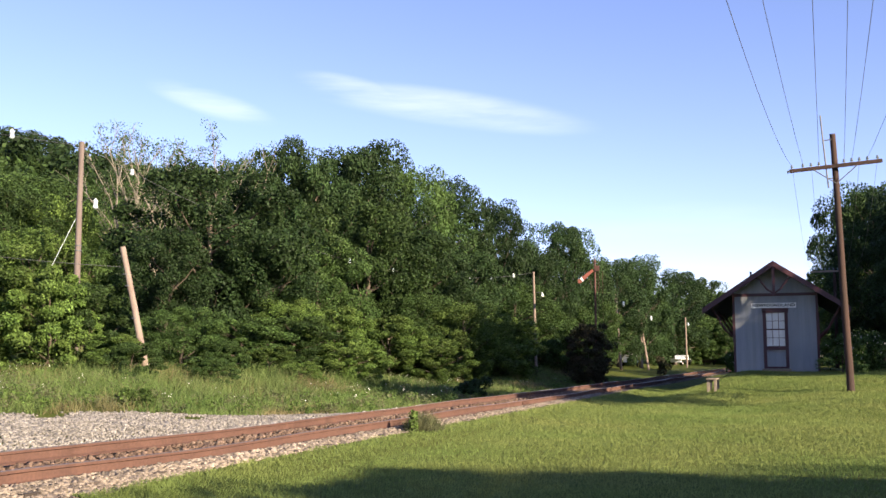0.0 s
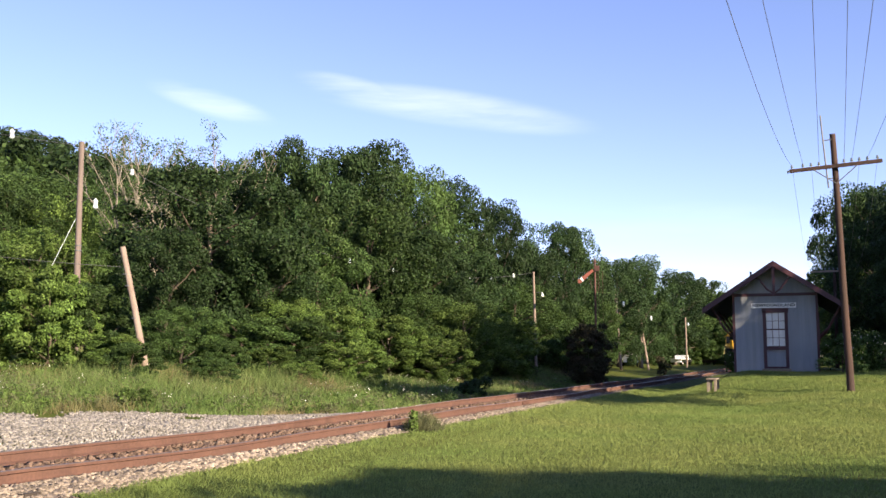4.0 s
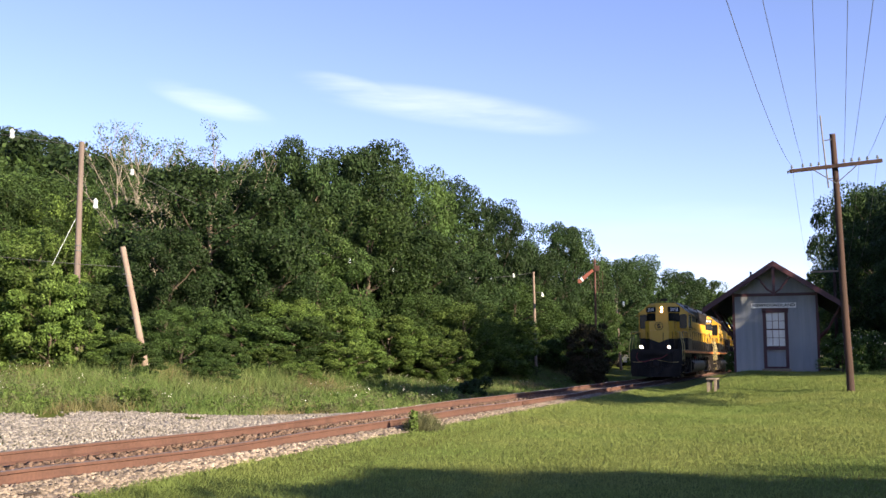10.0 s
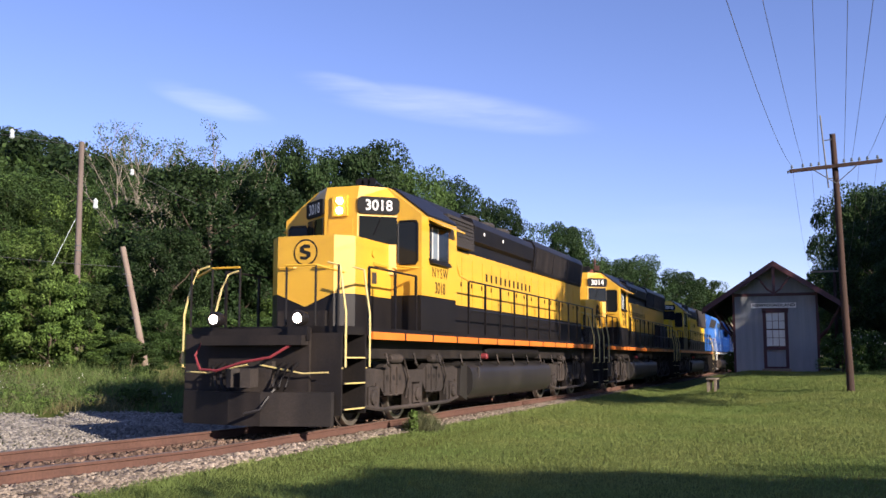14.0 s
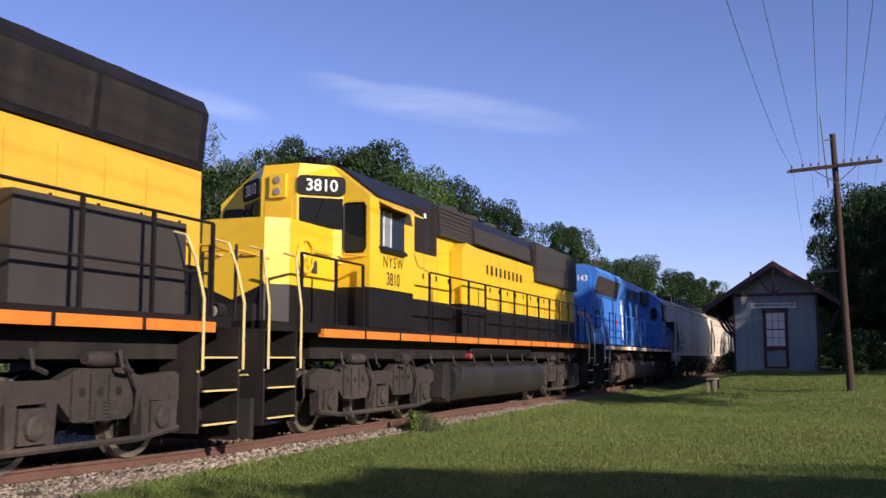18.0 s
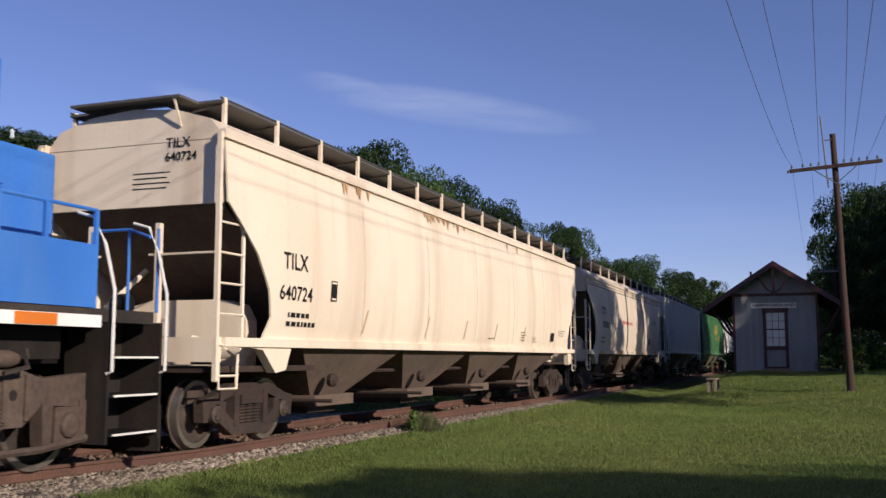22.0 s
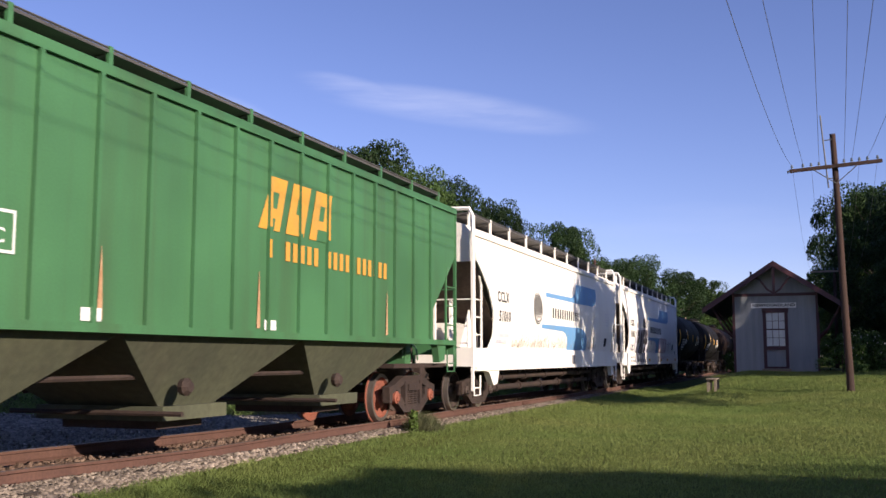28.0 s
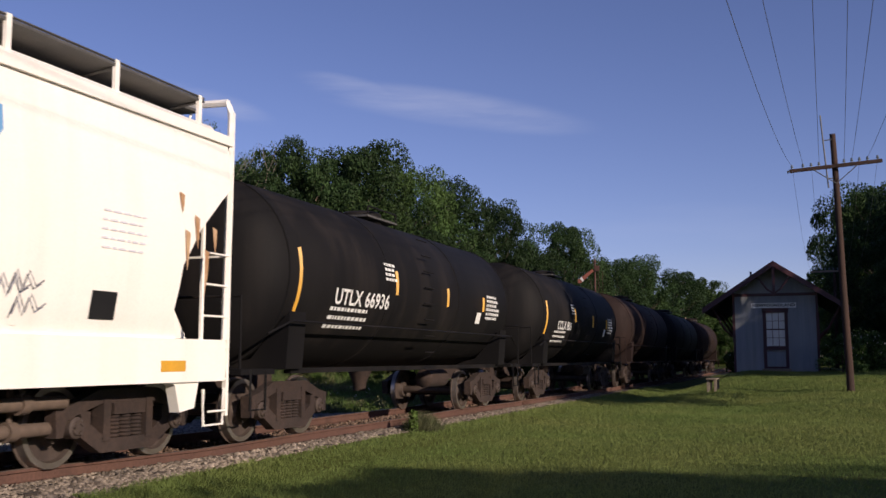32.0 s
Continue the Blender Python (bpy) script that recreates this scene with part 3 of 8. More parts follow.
# ---- station ----
def station():
    x0, x1, y0, y1, zb = 5.30, 8.95, 48.0, 58.5, 0.80
    xc, zr, slope = 7.14, 5.90, 0.665
    st = thing("station_house", "small old grey-boarded railway station with maroon trim and steep dark roof", "station")
    ze = zr - 0.16 - slope * (xc - x0)
    door = (6.60, 7.66, 1.03, 3.72)
    bm = B()
    gable = [(x0, zb - 0.6), (x1, zb - 0.6), (x1, ze), (xc, zr - 0.16), (x0, ze)]
    # walls round the door opening
    prism(bm, [(x0, zb - 0.6), (door[0], zb - 0.6), (door[0], ze + slope * (door[0] - x0)), (x0, ze)], y0, y0 + 0.16, "y")
    prism(bm, [(door[1], zb - 0.6), (x1, zb - 0.6), (x1, ze), (door[1], ze + slope * (x1 - door[1]))], y0, y0 + 0.16, "y")
    prism(bm, [(door[0], door[3]), (door[1], door[3]), (door[1], ze + slope * (x1 - door[1])), (xc, zr - 0.16), (door[0], ze + slope * (door[0] - x0))], y0, y0 + 0.16, "y")
    box(bm, door[0], door[1], y0, y0 + 0.16, zb - 0.6, door[2])
    prism(bm, gable, y1 - 0.16, y1, "y")
    box(bm, x0, x0 + 0.16, y0 + 0.16, y1 - 0.16, zb - 0.6, ze)
    box(bm, x1 - 0.16, x1, y0 + 0.16, y1 - 0.16, zb - 0.6, ze)
    part("wall", bm, M["board"], st, "blue-grey painted vertical board walls")
    part("floor_slab", box(B(), x0 + 0.17, x1 - 0.17, y0 + 0.17, y1 - 0.17, zb - 0.5, 1.0), M["bench"], st)
    rnd = random.Random(3)
    w = 0.146
    n = int((x1 - x0) / w)
    for i in range(n):
        a = x0 + 0.06 + i * w
        c = a + w / 2
        top = min(ze + slope * (min(c, 2 * xc - c) - x0) - 0.12, 6)
        spans = [(zb - 0.25, top)]
        if door[0] - 0.12 < c < door[1] + 0.12:
            spans = [(door[3] + 0.12, top)]
        for lo, hi in spans:
            part("board", box(B(), a + 0.006, a + w - 0.006, y0 - 0.022 - rnd.uniform(0, 0.008), y0 - 0.001, lo, hi), M["board"], st)
    # roof slabs with overhanging front and eaves
    for s in (-1, 1):
        bm = B()
        e = 3.20
        prism(bm, [(xc, zr), (xc + s * e, zr - slope * e), (xc + s * e, zr - slope * e - 0.16), (xc, zr - 0.16)], y0 - 0.95, y1 + 0.9, "y")
        roof = part("roof", bm, M["roof"], st, "dark shingled roof slope")
        part("fascia", prism(B(), [(xc, zr + 0.02), (xc + s * e, zr - slope * e + 0.02), (xc + s * e, zr - slope * e - 0.24), (xc, zr - 0.24)], y0 - 0.99, y0 - 0.952, "y"), M["maroon"], roof, "maroon painted bargeboard")
        for k in range(18):
            d = e * (k + 0.5) / 18
            part("shingle_course", prism(B(), [(xc + s * (d - 0.10), zr - slope * (d - 0.10) + 0.004), (xc + s * (d + 0.10), zr - slope * (d + 0.10) + 0.024), (xc + s * (d + 0.10), zr - slope * (d + 0.10) + 0.004)], y0 - 0.94, y1 + 0.88, "y"), M["roof"], roof)
        for yb in (y0 + 0.3, y0 + 3.6, y0 + 6.9, y1 - 0.3):
            xw = x0 if s < 0 else x1
            bm = tube(B(), [(xw + s * 0.03, yb, 2.45), (xw + s * 0.45, yb, 2.85), (xw + s * 1.0, yb, zr - slope * (abs(xw + s * 1.0 - xc)) - 0.16)], 0.06, 6)
            box(bm, xw - (0.02 if s > 0 else 0.09), xw + (0.09 if s > 0 else 0.02), yb - 0.06, yb + 0.06, 2.2, 3.6)
            part("eave_bracket", bm, M["maroon"], st, "curved maroon bracket under the eave")
        xw = x0 if s < 0 else x1
        part("corner_board", box(B(), xw - 0.05, xw + 0.05, y0 - 0.045, y0 + 0.06, zb - 0.3, ze), M["maroon"], st, "maroon corner board")
    # gable truss
    bm = box(B(), xc - 0.06, xc + 0.06, y0 - 0.9, y0 - 0.78, 4.35, zr - 0.16)
    part("king_post", bm, M["maroon"], st, "maroon post hanging from the gable", bevel=0.01)
    for s in (-1, 1):
        part("gable_brace", tube(B(), [(xc, y0 - 0.84, 4.45), (xc + s * 0.28, y0 - 0.84, 4.62), (xc + s * 0.62, y0 - 0.84, 5.10), (xc + s * 0.8, y0 - 0.84, zr - 0.2 - slope * 0.8)], 0.05, 6), M["maroon"], st)
    part("tie_beam", box(B(), x0 - 0.05, x1 + 0.05, y0 - 0.06, y0 - 0.03, 4.36, 4.50), M["maroon"], st, "maroon board across the gable")
    part("gable_panel", prism(B(), [(x0 + 0.25, 4.5), (x1 - 0.25, 4.5), (xc, zr - 0.3)], y0 - 0.034, y0 - 0.031, "y"), M["board"], st)
    # door with glazed upper half
    d = part("door", box(B(), door[0] + 0.12, door[1] - 0.12, y0 + 0.05, y0 + 0.09, door[2], 1.92), M["board"], st, "tall glazed station door with grey panel", bevel=0.004)
    for a, b, c, e in ((door[0] - 0.02, door[0] + 0.12, door[2], door[3]), (door[1] - 0.12, door[1] + 0.02, door[2], door[3]), (door[0] - 0.05, door[1] + 0.05, door[3] - 0.12, door[3] + 0.10), (door[0] + 0.12, door[1] - 0.12, door[2], door[2] + 0.09), (door[0] + 0.12, door[1] - 0.12, 1.88, 2.05)):
        part("door_frame", box(B(), a, b, y0 - 0.04, y0 + 0.05, c, e), M["maroon"], d, "maroon door casing", bevel=0.008)
    wx = (door[1] - 0.12 - door[0] - 0.12) / 3
    for i in range(3):
        for k in range(4):
            zz = 2.05 + k * 0.387
            part("pane", box(B(), door[0] + 0.12 + i * wx + 0.012, door[0] + 0.12 + (i + 1) * wx - 0.012, y0 + 0.07, y0 + 0.078, zz + 0.012, zz + 0.375), M["blind"], d)
    part("muntins", [box(bm2, *c) for bm2 in [B()] for c in [(door[0] + 0.12 + i * wx - 0.012, door[0] + 0.12 + i * wx + 0.012, y0 + 0.04, y0 + 0.068, 2.05, 3.6) for i in (1, 2)] + [(door[0] + 0.12, door[1] - 0.12, y0 + 0.042, y0 + 0.066, 2.05 + k * 0.387 - (0.03 if k == 2 else 0.012), 2.05 + k * 0.387 + (0.03 if k == 2 else 0.012)) for k in (1, 2, 3)]][0], M["maroon"], d)
    part("threshold", box(B(), door[0] - 0.1, door[1] + 0.1, y0 - 0.25, y0, zb - 0.1, door[2] - 0.01), M["bench"], st)
    # name board
    sign = thing("station_sign", "long white name board with black lettering on the station wall", "sign", pose(7.08, y0 - 0.03, 3.93))
    part("panel", box(B(), -0.98, 0.98, -0.03, 0.0, -0.115, 0.115), M["white"], sign, bevel=0.004)
    letters("lettering", "NEWFOUNDLAND", 0.20, Matrix.Translation((0, -0.034, 0.0)) @ FRONT, M["black_letter"], sign, "black capital letters", bold=0.035, wide=1.04, spacing=1.08)
    # ridge vent pipe
    part("chimney_pipe", tube(B(), [(6.0, y0 + 2.2, 4.9), (6.0, y0 + 2.2, 5.7)], 0.05, 8), M["roof"], st)
    return st


M["blind"] = mat("pale_blind_glass", (0.60, 0.62, 0.62), (0.5, 0.53, 0.55), 0.15, scale=3, fine=0.08)
station()


# ---- poles and wires ----
def pole_thing(x, y, zb, height, lean_x, lean_y, r, material, label, group="telegraph poles"):
    p = thing("telegraph_pole", label, "pole", pose(x, y, zb), group)
    rnd = random.Random(int(x * 10))
    bm = tube(B(), [(lean_x * s + rnd.uniform(-0.01, 0.01), lean_y * s, -0.5 + (height + 0.5) * s) for s in [i / 7 for i in range(8)]], r * 1.1, 10, r * 0.82)
    part("pole", bm, material, p, smooth=True)
    return p


def main_pole():
    x, y, zb = 9.87, 36.7, float(ground_z(9.87, 36.7))
    h, lx = 9.0, -0.23
    p = pole_thing(x, y, zb, h, lx, 0.0, 0.125, M["pole"], "dark brown wooden telegraph pole with one crossarm on the lawn")
    za = h - 1.18
    xa = lx * za / h
    tilt = math.radians(3.4)
    arm = part("crossarm", box(B(), -1.52, 1.52, -0.05, 0.05, -0.06, 0.06), M["pole"], p, "dark timber crossarm", bevel=0.01, at=Matrix.Translation((xa, -0.19, za)) @ Matrix.Rotation(-tilt, 4, "Y"))
    pin = tube(B(), [(0, 0, 0.06), (0, 0, 0.11)], 0.018, 6)
    lathe(pin, [(0.10, 0.045), (0.14, 0.05), (0.16, 0.032), (0.20, 0.035), (0.215, 0.012)], 10, "z")
    me = mesh_of("insulator", pin, M["ins_dark"])
    ends = []
    for dx in (-1.42, -1.05, -0.78, -0.52, 0.30, 0.55, 0.80, 1.06, 1.38):
        part("insulator", me, None, arm, "glass insulator on its pin", at=pose(dx, 0, 0))
        ends.append(Vector((x + xa + dx * math.cos(tilt), y - 0.19, zb + za + dx * math.sin(tilt) + 0.17)))
    for s in (-1, 1):
        part("arm_brace", tube(B(), [(xa + s * 0.72, -0.24, za + 0.04 * s - 0.05), (xa + 0.02, -0.2, za - 0.62)], 0.018, 5), M["wire"], p, "iron brace of the crossarm")
    part("conduit", tube(B(), [(xa - 0.24, -0.14, za - 0.75), (xa - 0.34, -0.14, za + 0.6), (xa - 0.42, -0.14, za + 1.85)], 0.028, 6), M["wire"], p, "thin dark rod beside the pole top")
    for dz in (-0.42, 0.95):
        part("standoff", tube(B(), [(xa - 0.27 - 0.07 * dz, -0.12, za + dz), (xa - 0.08, -0.08, za + dz + 0.02)], 0.02, 5), M["wire"], p)
    part("bolt_end", lathe(B(), [(-0.03, 0.05), (0.03, 0.05)], 8, "x", (xa - 1.56, -0.19, za - 0.11)), M["wire"], p)
    return ends


M["ins_dark"] = mat("dark_glass_insulator", (0.10, 0.12, 0.14), (0.15, 0.17, 0.18), 0.2, fine=0)
ARM = main_pole()


def wire(a, b, sag, r=0.011, label="thin dark overhead wire", beads=0):
    pts = []
    for i in range(25):
        s = i / 24
        p = Vector(a).lerp(Vector(b), s)
        pts.append(p - Vector((0, 0, 4 * sag * s * (1 - s))))
    w = thing("overhead_wire", label, "wire", group="overhead wires", bm=tube(B(), pts, r, 4), material=M["wire"])
    return w, pts


# towards and over the camera
for i, dx, dz, sag in ((0, -1.35, 0.7, 1.9), (1, -1.43, 0.5, 0.9), (3, -0.7, 0.4, 0.7), (4, -1.35, 0.3, 0.6), (5, -0.83, 0.5, 0.7), (7, 0.6, 0.4, 0.7)):
    e = ARM[i]
    wire(e, (e.x + dx, e.y - 52, e.z + dz), sag, 0.006)
# onwards to the second pole
for i, j in ((0, -1.2), (2, -0.6), (6, 0.6), (8, 1.2)):
    wire(ARM[i], (10.0 + j, 60.5, 6.6), 0.8, 0.005)
second = pole_thing(10.0, 60.5, 0.5, 6.1, 0.05, 0.0, 0.10, M["pole"], "weathered pole with a white crossarm beyond the station")
arm2 = part("crossarm", box(B(), -1.2, 0.55, -0.05, 0.05, -0.05, 0.05), M["bench"], second, "pale crossarm", at=pose(0, -0.16, 5.95))
for i in range(8):
    part("insulator", lathe(B(), [(0.06, 0.02), (0.12, 0.045), (0.2, 0.03)], 8, "z", (-1.1 + 0.22 * i, 0, 0)), M["ins_dark"], arm2)
# ---- trees ----
def leaf_cloud(rs, puffs, per, size):
    """Small four-cornered leaves on the skins of many puffs (x, y, z, radius)."""
    puffs = np.asarray(puffs)
    n = len(puffs) * per
    c = np.repeat(puffs, per, 0)
    d = rs.normal(size=(n, 3))
    d[:, 2] = d[:, 2] * 0.8 + 0.25
    d /= np.linalg.norm(d, axis=1)[:, None]
    rad = c[:, 3] * rs.uniform(0.45, 1.08, n) ** 0.6
    p = c[:, :3] + d * rad[:, None] * np.array((1.0, 1.0, 0.82))
    nrm = d + rs.normal(0, 0.85, (n, 3)) + np.array((0, 0, 0.2))
    nrm /= np.linalg.norm(nrm, axis=1)[:, None]
    u = np.cross(nrm, rs.normal(size=(n, 3)))
    u /= np.linalg.norm(u, axis=1)[:, None] + 1e-6
    w = np.cross(nrm, u)
    s = (size * rs.uniform(0.6, 1.35, n))[:, None]
    v = np.stack([p - u * s, p + w * s * 0.55 + nrm * s * 0.12, p + u * s, p - w * s * 0.55 + nrm * s * 0.12], 1).reshape(-1, 3)
    return v, np.arange(4 * n).reshape(-1, 4)


def make_tree(kind, seed, leaf, base, puffs, per, size, droop=1.0, label=""):
    """A tree 10 m high with a crown about 4 m in radius. base: where the crown begins."""
    rs = np.random.RandomState(seed)
    rnd = random.Random(seed)
    t = thing("tree" if base > 0.06 else "shrub", label, "tree" if base > 0.06 else "shrub", group="trees" if base > 0.06 else "shrubs")
    h = 10.0
    bm = B()
    trunk = [(0.12 * math.sin(i * 1.1 + seed), 0.12 * math.cos(i * 0.9 + seed), -0.4 + i * h * 0.78 / 8) for i in range(9)]
    trunk[0], trunk[1] = (0, 0, -0.6), (0, 0, 0.4)
    tube(bm, trunk, 0.24 if base > 0.06 else 0.12, 8, 0.05)
    crown = []
    n = puffs
    for i in range(n):
        k = (i + 0.5) / n
        zz = base + (0.97 - base) * k ** 0.9
        prof = math.sqrt(max(0.05, 1 - (2 * (zz - base) / (0.99 - base) - (0.95 if base > 0.06 else 0.7)) ** 2 / (1.30 if base > 0.06 else 1.9)))
        a = i * 2.39996 + rnd.uniform(-0.5, 0.5)
        rad = 3.6 * prof * rnd.choice((0.35, 0.65, 0.85, 1.0, 1.05)) * (1 + 0.22 * math.sin(2 * a + seed))
        pr = rnd.uniform(0.55, 1.25) * (1.0 if base > 0.06 else 0.9)
        crown.append((rad * math.cos(a), rad * math.sin(a), h * zz - rnd.uniform(0, 0.5), pr))
        if i % 3 == 0:
            at = trunk[min(8, max(2, int(8 * (zz - 0.14) / 0.8)))]
            end = crown[-1]
            mid = ((at[0] + end[0]) / 2, (at[1] + end[1]) / 2, (at[2] * 0.6 + end[2] * 0.4))
            tube(bm, [at, mid, end[:3]], 0.07, 5, 0.015)
    part("trunk", bm, M["bark"], t, smooth=True)
    v, f = leaf_cloud(rs, crown, int(per * 1.8), size * 0.70)
    v[:, 2] = np.maximum(v[:, 2], 0.05)
    soup("crown", v, f, M[leaf], t)
    return t


def make_bare(seed):
    """A tall thin tree with pale bare limbs and a few leaves."""
    rnd, rs = random.Random(seed), np.random.RandomState(seed)
    t = thing("bare_tree", "tall pale tree with mostly bare limbs and sparse leaves", "tree", group="bare trees")
    bm = B()
    tips = []

    def limb(p, d, length, r, depth):
        pts = [p]
        for i in range(4):
            d = (d + Vector((rnd.uniform(-0.18, 0.18), rnd.uniform(-0.18, 0.18), 0.06))).normalized()
            pts.append(pts[-1] + d * length / 4)
        tube(bm, pts, r, 5, r * 0.5)
        if depth == 0:
            tips.extend(pts[2:])
            return
        for i in range(5 if depth < 3 else 9):
            k = rnd.randint(2 if depth == 3 else 1, 4)
            a = rnd.uniform(0, 6.28)
            limb(pts[k], (d * 0.9 + Vector((math.cos(a), math.sin(a), 0.35)) * 0.75).normalized(), length * rnd.uniform(0.32, 0.5), r * 0.4, depth - 1)
    limb(Vector((0, 0, -0.3)), Vector((0, 0, 1)), 8.2, 0.125, 3)
    part("trunk", bm, M["pale_bark"], t, "pale grey bare limbs")
    v, f = leaf_cloud(rs, [(*p, 0.38) for p in tips[::3]], 13, 0.06)
    soup("crown", v, f, M["leaf"], t)
    return t


PROTO = {}
for kind, seed, leaf, base, puffs, per, size, label in (
        ("mid", 1, "leaf", 0.16, 66, 300, 0.125, "broadleaf tree with a full mid-green crown"),
        ("mid", 2, "leaf", 0.12, 70, 300, 0.125, "broadleaf tree with a full mid-green crown"),
        ("dark", 3, "leaf_dark", 0.10, 70, 300, 0.125, "broadleaf tree with a dense dark green crown"),
        ("dark", 4, "leaf_dark", 0.14, 70, 300, 0.125, "broadleaf tree with a dense dark green crown"),
        ("light", 5, "leaf_light", 0.10, 66, 300, 0.125, "young tree with fresh light green leaves"),
        ("tall_dark", 6, "leaf_dark", 0.22, 78, 290, 0.118, "tall tree with dark green leaves at the wood's edge"),
        ("tall_mid", 7, "leaf", 0.24, 78, 290, 0.118, "tall mid-green tree at the wood's edge"),
        # lofty and high: unseen shade casters, crowns raised to let sun pass below
        ("lofty", 13, "leaf", 0.60, 60, 150, 0.20, "unseen very tall tree with a high crown, added for its shade"),
        ("high", 12, "leaf", 0.52, 60, 150, 0.20, "unseen tall tree with a high crown, added for its shade"),
        ("shrub", 8, "leaf", 0.02, 56, 270, 0.185, "green bush of wild shrubs at the edge of the wood"),
        ("shrub_light", 9, "leaf_light", 0.02, 56, 270, 0.185, "light green bush at the edge of the meadow"),
        ("shrub_dark", 10, "leaf_dark", 0.02, 56, 270, 0.185, "dark green bush under the trees")):
    PROTO.setdefault(kind, []).append([make_tree(kind, seed, leaf, base, puffs, per, size, label=label), False])


def plant(x, y, h, r, kind):
    """Sets a tree of height h and crown radius r on the ground."""
    rnd = random.Random(int(x * 31 + y * 17))
    slot = rnd.choice(PROTO[kind])
    r = max(r * 1.22, h * 0.24)
    m = pose(x, y, float(ground_z(x, y)), 0, 0, rnd.uniform(0, 360)) @ Matrix.Diagonal((r / 3.7, r / 3.7, h / 10.2, 1))
    if not slot[1]:
        slot[0].matrix_basis, slot[1] = m, True
        return slot[0]
    k = slot[0].scale
    return copy_thing(slot[0], m @ Matrix.Diagonal((1 / k.x, 1 / k.y, 1 / k.z, 1)))


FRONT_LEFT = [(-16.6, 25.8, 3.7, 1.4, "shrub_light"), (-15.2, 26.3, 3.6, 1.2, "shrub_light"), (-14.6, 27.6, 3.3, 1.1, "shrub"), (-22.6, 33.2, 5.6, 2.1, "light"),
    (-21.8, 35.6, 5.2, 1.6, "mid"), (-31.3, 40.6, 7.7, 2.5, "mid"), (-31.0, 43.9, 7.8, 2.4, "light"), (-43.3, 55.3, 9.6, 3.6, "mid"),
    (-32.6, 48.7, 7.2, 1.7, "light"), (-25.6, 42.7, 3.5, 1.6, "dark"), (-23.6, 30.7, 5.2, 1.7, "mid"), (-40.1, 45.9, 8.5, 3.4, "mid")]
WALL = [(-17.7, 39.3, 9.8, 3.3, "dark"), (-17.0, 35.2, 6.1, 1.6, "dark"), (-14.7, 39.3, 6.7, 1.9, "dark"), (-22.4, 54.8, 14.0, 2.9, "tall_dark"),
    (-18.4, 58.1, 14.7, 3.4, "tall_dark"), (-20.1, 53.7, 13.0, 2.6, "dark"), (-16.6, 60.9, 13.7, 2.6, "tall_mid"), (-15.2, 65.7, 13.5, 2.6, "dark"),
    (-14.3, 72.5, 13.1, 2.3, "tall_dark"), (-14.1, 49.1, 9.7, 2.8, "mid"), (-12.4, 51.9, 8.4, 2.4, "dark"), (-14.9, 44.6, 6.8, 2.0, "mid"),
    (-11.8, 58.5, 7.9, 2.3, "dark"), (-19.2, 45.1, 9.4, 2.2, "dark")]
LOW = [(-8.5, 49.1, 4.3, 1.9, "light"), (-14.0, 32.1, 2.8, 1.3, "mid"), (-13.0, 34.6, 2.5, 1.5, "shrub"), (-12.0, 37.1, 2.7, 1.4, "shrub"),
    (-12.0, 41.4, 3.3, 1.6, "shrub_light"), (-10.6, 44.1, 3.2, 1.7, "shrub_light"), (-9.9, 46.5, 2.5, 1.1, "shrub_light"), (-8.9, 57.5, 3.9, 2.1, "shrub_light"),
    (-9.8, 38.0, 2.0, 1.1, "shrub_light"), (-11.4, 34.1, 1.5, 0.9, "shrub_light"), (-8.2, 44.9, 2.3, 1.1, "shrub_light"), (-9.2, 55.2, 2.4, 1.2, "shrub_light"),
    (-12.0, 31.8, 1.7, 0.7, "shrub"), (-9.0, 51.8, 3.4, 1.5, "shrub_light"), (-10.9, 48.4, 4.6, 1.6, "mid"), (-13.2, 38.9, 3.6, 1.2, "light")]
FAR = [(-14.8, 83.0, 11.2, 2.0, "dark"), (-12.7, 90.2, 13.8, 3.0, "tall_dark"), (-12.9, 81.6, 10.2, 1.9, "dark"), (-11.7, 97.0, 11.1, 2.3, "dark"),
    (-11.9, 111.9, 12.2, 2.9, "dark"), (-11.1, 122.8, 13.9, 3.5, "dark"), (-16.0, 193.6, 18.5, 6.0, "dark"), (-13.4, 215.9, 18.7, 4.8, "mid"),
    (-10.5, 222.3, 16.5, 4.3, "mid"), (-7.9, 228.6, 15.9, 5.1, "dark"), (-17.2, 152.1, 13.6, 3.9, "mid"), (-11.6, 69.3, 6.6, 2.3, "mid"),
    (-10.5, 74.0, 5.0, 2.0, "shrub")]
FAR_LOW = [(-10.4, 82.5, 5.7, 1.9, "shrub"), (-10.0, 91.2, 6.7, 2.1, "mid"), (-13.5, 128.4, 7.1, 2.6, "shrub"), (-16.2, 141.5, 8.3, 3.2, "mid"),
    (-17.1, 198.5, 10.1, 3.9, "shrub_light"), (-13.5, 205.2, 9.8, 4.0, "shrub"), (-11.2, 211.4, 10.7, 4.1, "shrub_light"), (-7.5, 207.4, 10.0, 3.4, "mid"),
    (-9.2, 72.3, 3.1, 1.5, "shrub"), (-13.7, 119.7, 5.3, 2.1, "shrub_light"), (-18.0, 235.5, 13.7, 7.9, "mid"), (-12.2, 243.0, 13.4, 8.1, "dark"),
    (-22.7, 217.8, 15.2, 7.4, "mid")]
